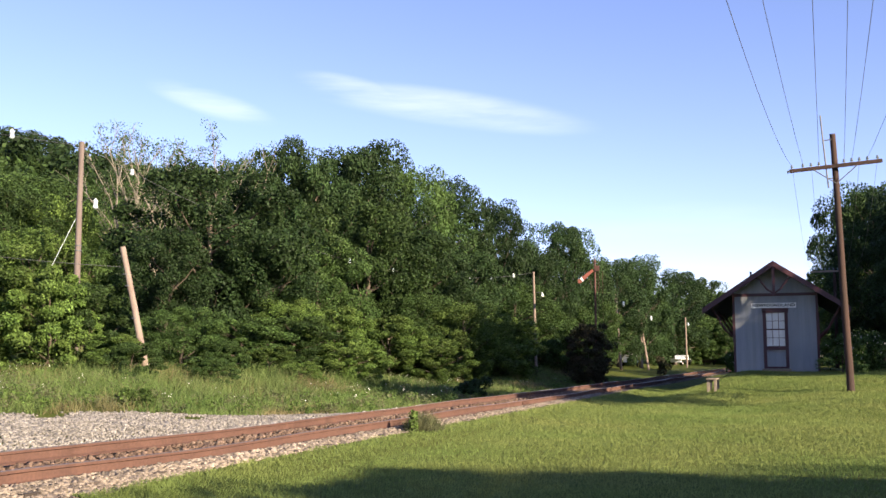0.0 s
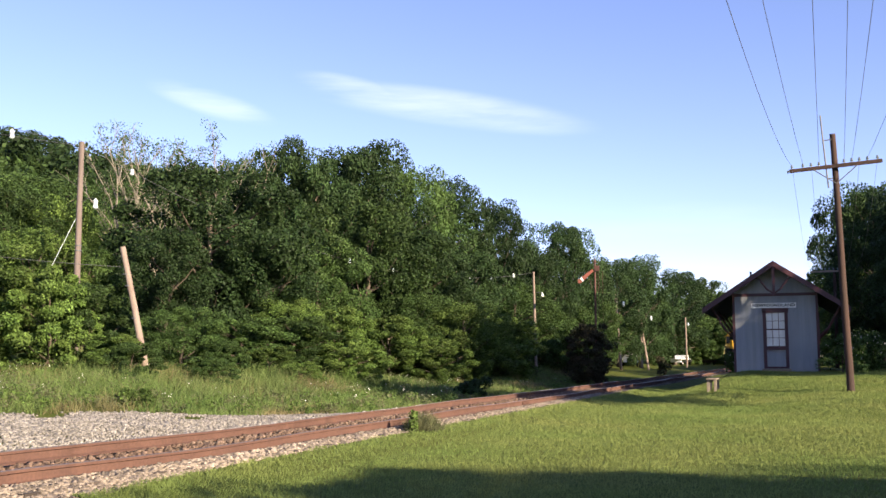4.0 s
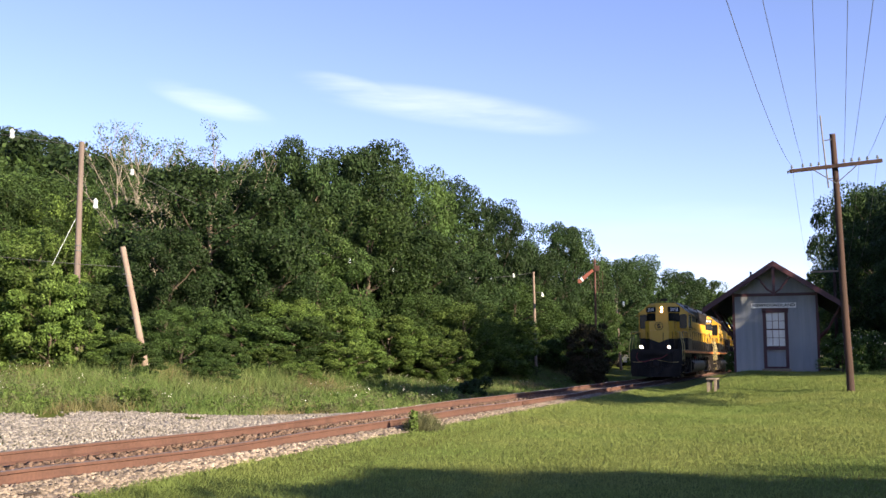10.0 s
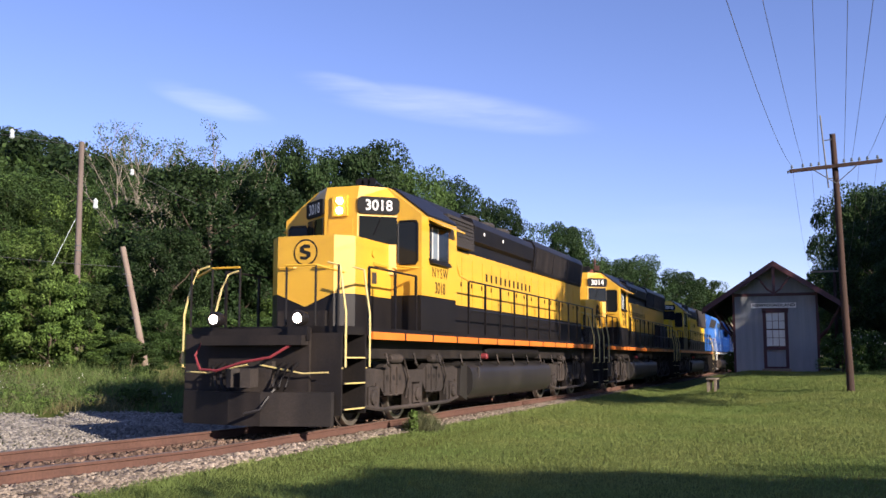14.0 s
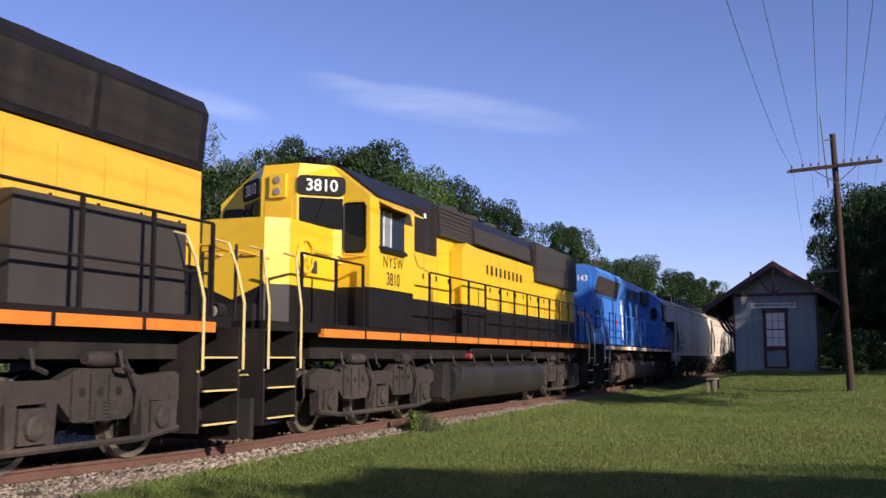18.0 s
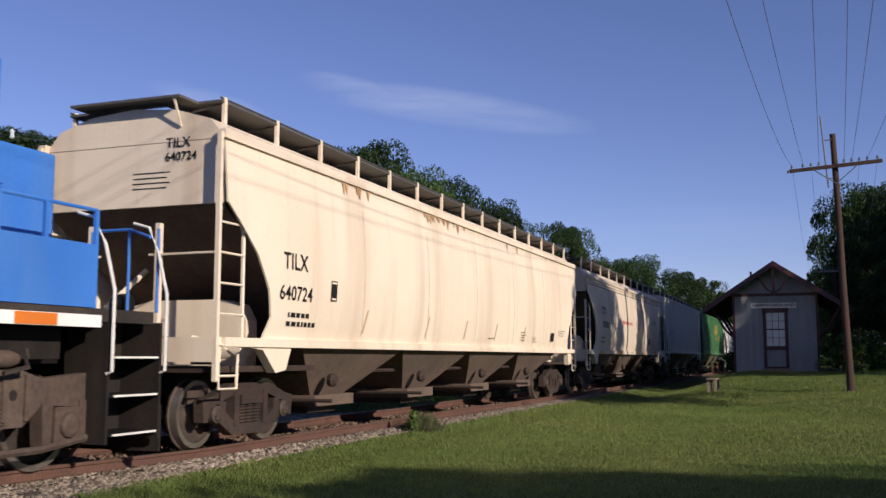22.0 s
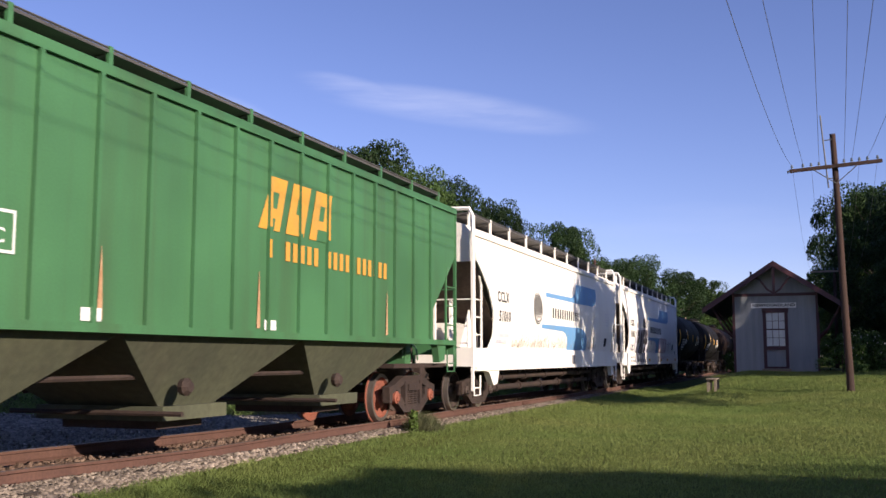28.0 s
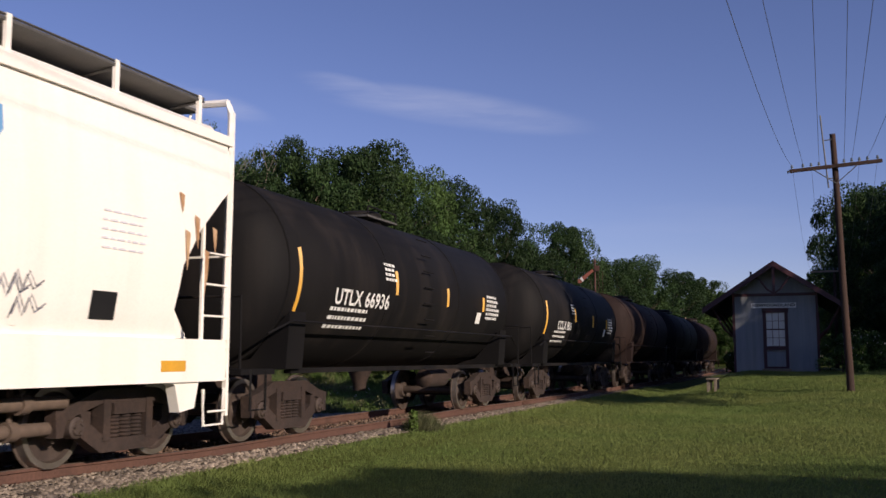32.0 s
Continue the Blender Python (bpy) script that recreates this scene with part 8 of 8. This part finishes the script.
        part("end_platform", box(B(), -1.45, 1.45, min(Y(0.0), Y(0.9)), max(Y(0.0), Y(0.9)), 0.98, 1.06), M[paint], car)
        part("stub_sill", box(B(), -0.3, 0.3, min(Y(-0.2), Y(2.8)), max(Y(-0.2), Y(2.8)), 0.70, 0.99), M["rust"], car)
        coupler(car, Y(-0.05), -d, "rust")
        small_truck(car, Y(1.95), "rust")
    part("side_sill", box(B(), 1.2, 1.32, 1.6, L - 1.6, 0.98, 1.06), M[paint], car, "thin running sill")
    part("bottom_outlet", lathe(B(), [(0.55, 0.12), (0.75, 0.15), (1.06, 0.3)], 14, "z", (0, L / 2, 0)), M["rust"], car, smooth=True)
    part("brake_tank", lathe(B(), [(L / 2 + 1.2, 0.06), (L / 2 + 1.3, 0.2), (L / 2 + 2.3, 0.2), (L / 2 + 2.4, 0.06)], 14, "y", (0.9, 0, 0.78)), M["rust"], car, smooth=True)
    SURF[tank.name] = lambda z: math.sqrt(max(0.1, (R + 0.006) ** 2 - (z - zc) ** 2))
    if number:
        side_text(tank, R, [(number, 3.86, 2.20, 0.36, 1.10)], "white", 0.02)
        bars_text("small_print", 3, 2.7, 1.98, 1.6, 0.06, 0.14, R - 0.05, "white", tank, seed=21)
        bars_text("small_print", 4, 4.7, 2.88, 0.5, 0.05, 0.09, R - 0.02, "white", tank, seed=22)
        bars_text("small_print", 6, L - 3.0, 2.62, 1.0, 0.06, 0.10, R + 0.02, "white", tank, seed=23)
        panel("placard", [(L - 3.6, 2.0), (L - 3.3, 2.0), (L - 3.3, 2.25), (L - 3.6, 2.25)], R, "white", tank, "white placard")
    CARS.append((car, q, False))
    return car


tank_car(373.7, "black tank car with white stencils and yellow reflectors", "tank_car", "UTLX 66936")
tank_car(388.5, "dusty black tank car in the middle of the train", "tank_car", "CCLX 806")
tank_car(403.3, "brownish black tank car with worn paint", "tank_rusty")
tank_car(418.1, "dark tank car farther back in the train", "tank_car")
tank_car(432.9, "rust-brown tank car at the visible tail", "tank_rusty")
# ---- small things along the line ----
def foliage_thing(name, label, category, x, y, puffs, per, size, leaf, seed):
    t = thing(name, label, category, pose(x, y, float(ground_z(x, y))))
    rs = np.random.RandomState(seed)
    part("stem", tube(B(), [(0, 0, -0.2), (0.02, 0.01, puffs[len(puffs) // 2][2])], 0.05, 6, 0.02), M["bark"], t)
    v, f = leaf_cloud(rs, puffs, per, size)
    v[:, 2] = np.maximum(v[:, 2], 0.0)
    soup("foliage", v, f, M[leaf], t)
    return t


def cedar():
    rnd = random.Random(3)
    puffs = []
    for i in range(110):
        a, z = i * 2.4, 0.2 + 3.15 * (i / 110)
        r = (1.30 + 0.28 * math.sin(a * 1.7)) * math.sqrt(max(0.10, 1 - ((z - 1.7) / 1.95) ** 2))
        k = rnd.uniform(0.55, 1.08)
        puffs.append((r * math.cos(a) * k, r * math.sin(a) * k, z + rnd.uniform(-0.2, 0.25), rnd.uniform(0.14, 0.40)))
    foliage_thing("cedar_bush", "round dark evergreen bush beside the track", "bush", -3.7, 57.6, puffs, 230, 0.055, "cedar", 4)
    puffs = [(rnd.uniform(-0.3, 0.3), rnd.uniform(-0.3, 0.3), 0.2 + 0.15 * k, 0.3) for k in range(6)]
    foliage_thing("small_cedar", "small dark evergreen seedling near the track", "bush", -4.0, 92.0, [(a * 1.6, b * 1.6, c * 1.5, d * 1.5) for a, b, c, d in puffs], 120, 0.10, "cedar", 5)


cedar()


def track_weed():
    rnd = random.Random(8)
    t = thing("weed_clump", "low grey-green weed clump at the edge of the ballast", "weed", pose(1.38, 18.3, 0.06))
    rs = np.random.RandomState(9)
    n = 2600
    px_, py_ = rs.normal(0, 0.15, n), rs.normal(0, 0.24, n)
    h = rs.uniform(0.18, 0.46, n) * np.exp(-(px_ / 0.36) ** 2 - (py_ / 0.55) ** 2)
    a, w = rs.uniform(0, 6.28, n), rs.uniform(0.006, 0.012, n)
    tx, ty = px_ + px_ * h * 1.5 + rs.normal(0, 0.06, n), py_ + py_ * h * 1.5 + rs.normal(0, 0.06, n)
    v = np.stack([np.stack([px_ - np.cos(a) * w, py_ - np.sin(a) * w, 0 * h], -1), np.stack([px_ + np.cos(a) * w, py_ + np.sin(a) * w, 0 * h], -1), np.stack([tx, ty, h], -1)], 1).reshape(-1, 3)
    soup("blades", v, np.arange(3 * n).reshape(-1, 3), M["weed"], t)
    v, f = leaf_cloud(rs, [(0.05, -0.55, 0.10 + 0.07 * k, 0.09) for k in range(5)], 26, 0.045)
    part("stem", tube(B(), [(0.05, -0.55, -0.05), (0.05, -0.55, 0.42)], 0.006, 5), M["weed"], t)
    tagged(soup("foliage", v, f, M["leaf_light"], t), "leafy upright stalk beside the tuft")
    puffs = [(rnd.uniform(-0.3, 0.3), rnd.uniform(-0.5, 0.5), rnd.uniform(0.1, 0.38), rnd.uniform(0.15, 0.25)) for k in range(20)]
    foliage_thing("weed_clump", "leafy green weed on the gravel's edge", "weed", -8.4, 22.2, puffs, 120, 0.05, "leaf_light", 10)
    puffs = [(rnd.uniform(-0.5, 0.5), rnd.uniform(-0.5, 0.5), rnd.uniform(0.1, 0.6), rnd.uniform(0.15, 0.3)) for k in range(22)]
    foliage_thing("weed_clump", "tall dark weeds in the shade beside the track", "weed", -4.2, 38.0, puffs, 120, 0.06, "leaf_dark", 11)


M["weed"] = mat("weed_leaf", (0.085, 0.10, 0.045), (0.13, 0.13, 0.07), 0.8, scale=2, island=0.35, spec=0.15, translucent=0.2)
track_weed()


def bench():
    x, y = 5.12, 38.6
    b = thing("bench", "small weathered wooden bench on the lawn", "bench", pose(x, y, float(ground_z(x, y)) - 0.01, 0, 0, 88))
    for i in range(3):
        part("plank", box(B(), -0.5, 0.5, -0.19 + 0.13 * i, -0.07 + 0.13 * i, 0.44, 0.49), M["bench"], b, bevel=0.006)
    for s in (-1, 1):
        for d in (-0.13, 0.13):
            part("leg", box(B(), s * 0.36 - 0.045, s * 0.36 + 0.045, d - 0.045, d + 0.045, -0.05, 0.44), M["bench"], b, bevel=0.006)
        part("bearer", box(B(), s * 0.36 - 0.04, s * 0.36 + 0.04, -0.18, 0.18, 0.385, 0.439), M["bench"], b)


bench()


def semaphore():
    x, y = -4.0, 61.4
    s = thing("semaphore_signal", "old rusty semaphore signal mast with a faded red arm", "signal", pose(x, y, float(ground_z(x, y))))
    part("mast", tube(B(), [(0, 0, -0.4), (0, 0, 7.6)], 0.085, 10, 0.06), M["rust_mast"], s, smooth=True)
    part("finial", lathe(B(), [(7.6, 0.06), (7.68, 0.10), (7.76, 0.06), (7.95, 0.01)], 10, "z"), M["rust_mast"], s)
    arm = part("arm", prism(B(), [(-0.10, -0.07), (-1.25, -0.14), (-1.35, 0.0), (-1.25, 0.14), (-0.10, 0.09)], -0.16, -0.13, "y"), M["red"], s, "faded red signal arm, drooping", at=pose(0, 0, 7.2, 0, -38, 0))
    part("arm_band", prism(B(), [(-0.95, -0.13), (-1.08, -0.135), (-1.08, 0.13), (-0.95, 0.12)], -0.168, -0.161, "y"), M["white"], arm)
    spec = part("spectacle", lathe(B(), [(-0.15, 0.17), (-0.12, 0.17)], 14, "y", (0.15, 0, 7.25)), M["rust_mast"], s, "round lens frame")
    part("lamp_case", box(B(), 0.05, 0.27, -0.1, 0.12, 7.08, 7.42), M["rust_mast"], s, bevel=0.02)
    for k in range(20):
        part("ladder_rung", tube(B(), [(0.16, 0.25, 0.6 + 0.32 * k), (0.44, 0.25, 0.6 + 0.32 * k)], 0.007, 4), M["rust_mast"], s)
    for dx in (0.16, 0.44):
        part("ladder_rail", tube(B(), [(dx, 0.32, 0.0), (dx, 0.2, 7.1)], 0.010, 4), M["rust_mast"], s)


M["rust_mast"] = mat("rusty_mast", (0.10, 0.045, 0.032), (0.07, 0.035, 0.027), 0.85, scale=3, fine=0.2)
semaphore()


def line_poles():
    def up(x, y):
        return float(ground_z(x, y))
    a = pole_thing(-17.86, 30.6, up(-17.86, 30.6), 9.95 - up(-17.86, 30.6), -0.07, 0, 0.125, M["pole_grey"], "pale weathered pole standing in the bushes")
    for dz in (4.45, 4.65):
        part("band", lathe(B(), [(dz, 0.135), (dz + 0.05, 0.135)], 12, "z", (-0.03, 0, 0)), M["wire"], a, "dark iron band")
    part("stay", tube(B(), [(-0.05, 0, 6.0), (-1.0, -0.3, 3.9)], 0.012, 4), M["insulator"], a)
    for dx, dz in ((-3.5, 9.35), (0.80, 6.25)):
        part("insulator", lathe(B(), [(dz - 0.20, 0.03), (dz - 0.15, 0.10), (dz, 0.07), (dz + 0.12, 0.10), (dz + 0.22, 0.02)], 10, "z", (dx, -0.1, 0)), M["insulator"], a, "white glass insulator")
    part("bracket", tube(B(), [(-0.05, 0, 6.35), (0.4, -0.05, 6.5), (0.80, -0.1, 6.48)], 0.014, 4), M["wire"], a)
    part("bracket", tube(B(), [(-0.07, 0, 8.6), (-3.5, -0.1, 9.6)], 0.010, 4), M["wire"], a)
    st = pole_thing(-11.9, 27.5, up(-11.9, 27.5), 5.28 - up(-11.9, 27.5), -1.40, 0, 0.12, M["pole_pale"], "leaning broken pole stub in the bushes", "leaning poles")
    for z in (2.3, 3.4, 3.8):
        part("band", lathe(B(), [(z, 0.137), (z + 0.04, 0.137)], 10, "z", (-1.40 * (z + 0.5) / 5.0, 0, 0)), M["wire"], st)
    b = pole_thing(-8.3, 63.0, up(-8.3, 63), 7.2 - up(-8.3, 63), -0.14, 0, 0.09, M["pole_pale"], "tall brown line pole at the edge of the wood")
    part("insulator", lathe(B(), [(5.3, 0.03), (5.36, 0.10), (5.5, 0.07), (5.62, 0.03)], 10, "z", (0.45, 0, 0)), M["insulator"], b)
    part("bracket", tube(B(), [(0, 0, 5.6), (0.45, 0, 5.62)], 0.02, 4), M["wire"], b)
    for x, y, h, lx in ((-9.4, 100.0, 7.7, -0.5), (-8.6, 113, 6.9, -1.1), (-10.4, 118.8, 5.8, 0.1), (-9.1, 153.5, 7.6, -0.1)):
        p = pole_thing(x, y, up(x, y), h, lx, 0, 0.14, M["pole_pale"], "grey line pole farther along the railway")
        part("insulator", lathe(B(), [(h - 1.3, 0.05), (h - 1.1, 0.14), (h - 0.9, 0.12), (h - 0.75, 0.03)], 8, "z", (0.32, 0, 0)), M["insulator"], p)
        part("bracket", tube(B(), [(lx * 0.85, 0, h - 0.8), (0.32, 0, h - 0.75)], 0.02, 4), M["wire"], p)
    # the sagging old line wire with its white beads
    SAG, BEADS = 2.1, (0.07, 0.464, 0.569, 0.679, 0.782, 0.85, 0.927)
    w, pts = wire((-17.93, 30.6, 9.85), (-8.44, 63.0, 7.15), SAG, 0.010, "sagging old line wire with white beads")
    for k in BEADS:
        p = Vector((-17.93, 30.6, 9.85)).lerp(Vector((-8.44, 63.0, 7.15)), k) - Vector((0, 0, 4 * SAG * k * (1 - k)))
        part("bead", lathe(B(), [(-0.14, 0.03), (-0.10, 0.085), (0.0, 0.06), (0.08, 0.085), (0.14, 0.02)], 8, "z"), M["insulator"], w, "white bead on the wire", at=Matrix.Translation(p))
    wire((-30.0, 20.0, 7.6), (-13.3, 27.5, 4.6), 0.5, 0.009)
    wire((-33.0, 22.0, 13.5), (-17.93, 30.6, 9.8), 0.5, 0.008)


line_poles()


def pickup():
    x, y = -12.9, 178.0
    z = float(ground_z(x, y))
    c = thing("pickup_truck", "white pickup truck parked far off beside the line", "truck", pose(x, y, z + 0.02, 0, 0, 75))
    body = prism(B(), [(-2.6, 0.55), (2.6, 0.55), (2.65, 1.0), (1.3, 1.12), (0.75, 1.75), (-0.6, 1.78), (-0.7, 1.15), (-2.6, 1.15)], -0.95, 0.95, "y")
    part("body", body, M["truck_white"], c, bevel=0.05)
    for s in (-1, 1):
        part("side_window", prism(B(), [(-0.5, 1.2), (0.95, 1.2), (0.6, 1.68), (-0.5, 1.7)], s * 0.951, s * 0.956, "y"), M["glass"], c)
        for xx in (-1.7, 1.75):
            w = part("wheel", lathe(B(), [(s * 0.72, 0.3), (s * 0.74, 0.38), (s * 0.92, 0.38), (s * 0.96, 0.3)], 18, "y", (xx, 0, 0.38)), M["black"], c, "black tyre")
            part("rim", lathe(B(), [(s * 0.955, 0.2), (s * 0.965, 0.18)], 12, "y", (xx, 0, 0.38)), M["chrome"], w)
    part("windshield", prism(B(), [(1.25, 1.16), (1.32, 1.16), (0.80, 1.74), (0.74, 1.74)], -0.85, 0.85, "y"), M["glass"], c)
    t = thing("utility_trailer", "small grey trailer behind the pickup", "trailer", pose(x + 4.6, y + 1.2, z + 0.02, 0, 0, 75))
    part("bed", box(B(), -1.3, 1.3, -0.8, 0.8, 0.45, 0.95), M["grille"], t, bevel=0.02)
    for s in (-1, 1):
        part("wheel", lathe(B(), [(s * 0.82, 0.3), (s * 0.98, 0.3)], 14, "y", (0, 0, 0.3)), M["black"], t)
    d = copy_thing(c, pose(-12.3, 122.0, float(ground_z(-12.3, 122)) + 0.02, 0, 0, 100))
    tagged(d, "pale parked car half hidden by bushes", "car")
    rd = soup("road", [(-40, 168, 0), (30, 186, 0), (30, 192, 0), (-40, 174, 0)], [(0, 1, 2, 3)], M["asphalt"])
    for v in rd.data.vertices:
        v.co.z = float(ground_z(v.co.x, v.co.y)) + 0.03
    tagged(rd, "grey road crossing far beyond the station", "road", kind="structure")


pickup()


def shed(x, y, w, d, h, rot, wall, label, name="shed"):
    z = float(ground_z(x, y))
    s = thing(name, label, "shed", pose(x, y, z, 0, 0, rot))
    part("wall", box(B(), -w / 2, w / 2, -d / 2, d / 2, -0.4, h), M[wall], s)
    for k in (-1, 1):
        part("roof", prism(B(), [(0, h + w * 0.28), (k * (w / 2 + 0.4), h - 0.08), (k * (w / 2 + 0.4), h - 0.2), (0, h + w * 0.28 - 0.12)], -d / 2 - 0.3, d / 2 + 0.3, "y"), M["bench" if wall == "board" else "rust_wall"], s)
    part("gable", prism(B(), [(-w / 2, h), (w / 2, h), (0, h + w * 0.26)], -d / 2, d / 2, "y"), M[wall], s)
    part("door", box(B(), -0.45, 0.45, -d / 2 - 0.04, -d / 2 - 0.005, 0, 2.0), M["bench" if wall == "board" else wall], s)


M["rust_wall"] = M["rust"]
shed(-12.6, 99.0, 2.8, 4.0, 2.2, 40, "rust_wall", "small brown shed half hidden in the trees")
shed(14.6, 53.5, 2.6, 3.0, 2.0, 10, "board", "grey garden shed with a low roof beside the trees")


def station_bushes():
    rnd = random.Random(15)
    for x, y, r, h in ((9.9, 46.8, 0.75, 1.5), (10.8, 47.6, 0.8, 1.7), (5.2, 49.5, 0.4, 0.8)):
        puffs = [(rnd.uniform(-r, r), rnd.uniform(-r, r), rnd.uniform(0.15, h), rnd.uniform(0.25, 0.42)) for k in range(26)]
        b = foliage_thing("flowering_bush", "green bush with white blossoms beside the station", "bush", x, y, puffs, 150, 0.06, "leaf", int(x * 7))
        v, f = leaf_cloud(np.random.RandomState(int(x * 3)), [p for p in puffs if p[2] > h * 0.35], 7, 0.045)
        soup("blossoms", v, f, M["flower"], b)
    puffs = [(rnd.uniform(-0.8, 0.8), rnd.uniform(-0.8, 0.8), rnd.uniform(0.3, 1.6), 0.4) for k in range(18)]
    b = foliage_thing("flowering_bush", "wild bush with white blossoms in the meadow", "bush", -16.4, 24.6, puffs, 150, 0.07, "leaf_light", 91)
    v, f = leaf_cloud(np.random.RandomState(5), [(-0.3, -0.5, 1.6, 0.45), (0.2, -0.6, 1.2, 0.3)], 40, 0.06)
    soup("blossoms", v, f, M["flower"], b)


station_bushes()


def meadow_weeds():
    """Broad-leaved weeds and low bushes scattered through the meadow."""
    rs = np.random.RandomState(51)
    n = 1500
    y = 13 + 50 * rs.rand(n) ** 1.2
    x = -3.6 - 15 * rs.rand(n) * (0.5 + y / 70)
    edge = np.interp(y, [8, 14, 18, 21, 23, 25, 27], [-9.6, -9.6, -9.1, -7.8, -5.8, -4.2, -3.4])
    keep = x < edge
    x, y = x[keep], y[keep]
    r = rs.uniform(0.12, 0.42, len(x)) * (0.7 + 0.5 * smooth01(-6, -12, x))
    for name, sel, leaf, label in (("green_weeds", slice(0, None, 2), "leaf_light", "leafy light green weeds in the meadow"), ("dark_weeds", slice(1, None, 2), "weed", "dull green weeds in the meadow")):
        v, f = leaf_cloud(rs, np.stack([x[sel], y[sel], ground_z(x[sel], y[sel]) + r[sel] * 0.6, r[sel]], -1), 75, 0.034)
        tagged(soup(name, v, f, M[leaf]), label, "weeds", kind="stuff")
    v, f = leaf_cloud(rs, np.stack([x[::13], y[::13], ground_z(x[::13], y[::13]) + 0.42, r[::13]], -1), 5, 0.022)
    tagged(soup("meadow_flowers", v, f, M["flower"]), "tiny white flowers in the meadow grass", "flowers", kind="stuff")


meadow_weeds()
for x, y, h, r, kind in ((-11.9, 26.4, 1.5, 0.8, "shrub"), (-13.0, 26.9, 1.7, 0.9, "shrub_light"), (-10.6, 28.8, 1.2, 0.7, "shrub"), (-9.4, 33.0, 1.1, 0.7, "shrub_light")):
    plant(x, y, h, r, kind)


# ---- what moves ----
def run(t):
    """Metres gone by the train at t seconds: 11.2 m/s, a little faster from 16 to 20 s."""
    a = min(max(t - 16, 0), 4)
    return 11.2 * t + 0.27 / 8 * a * a + 0.27 * max(t - 20, 0)


def motions():
    for car, q, turned in CARS:
        walk(car, [(t, pose(0, q - run(t), RT, 0, 0, 180 if turned else 0)) for t in range(33)])
    for wheel, y, r in WHEELS:
        way = -1 if wheel.parent.parent in TURNED else 1
        step = 1 / 15
        walk(wheel, [(k * step, Matrix.Translation((0, y, r)) @ Matrix.Rotation(way * run(k * step) / r, 4, "X")) for k in range(481)])


TURNED = [car for car, q, turned in CARS if turned]
motions()
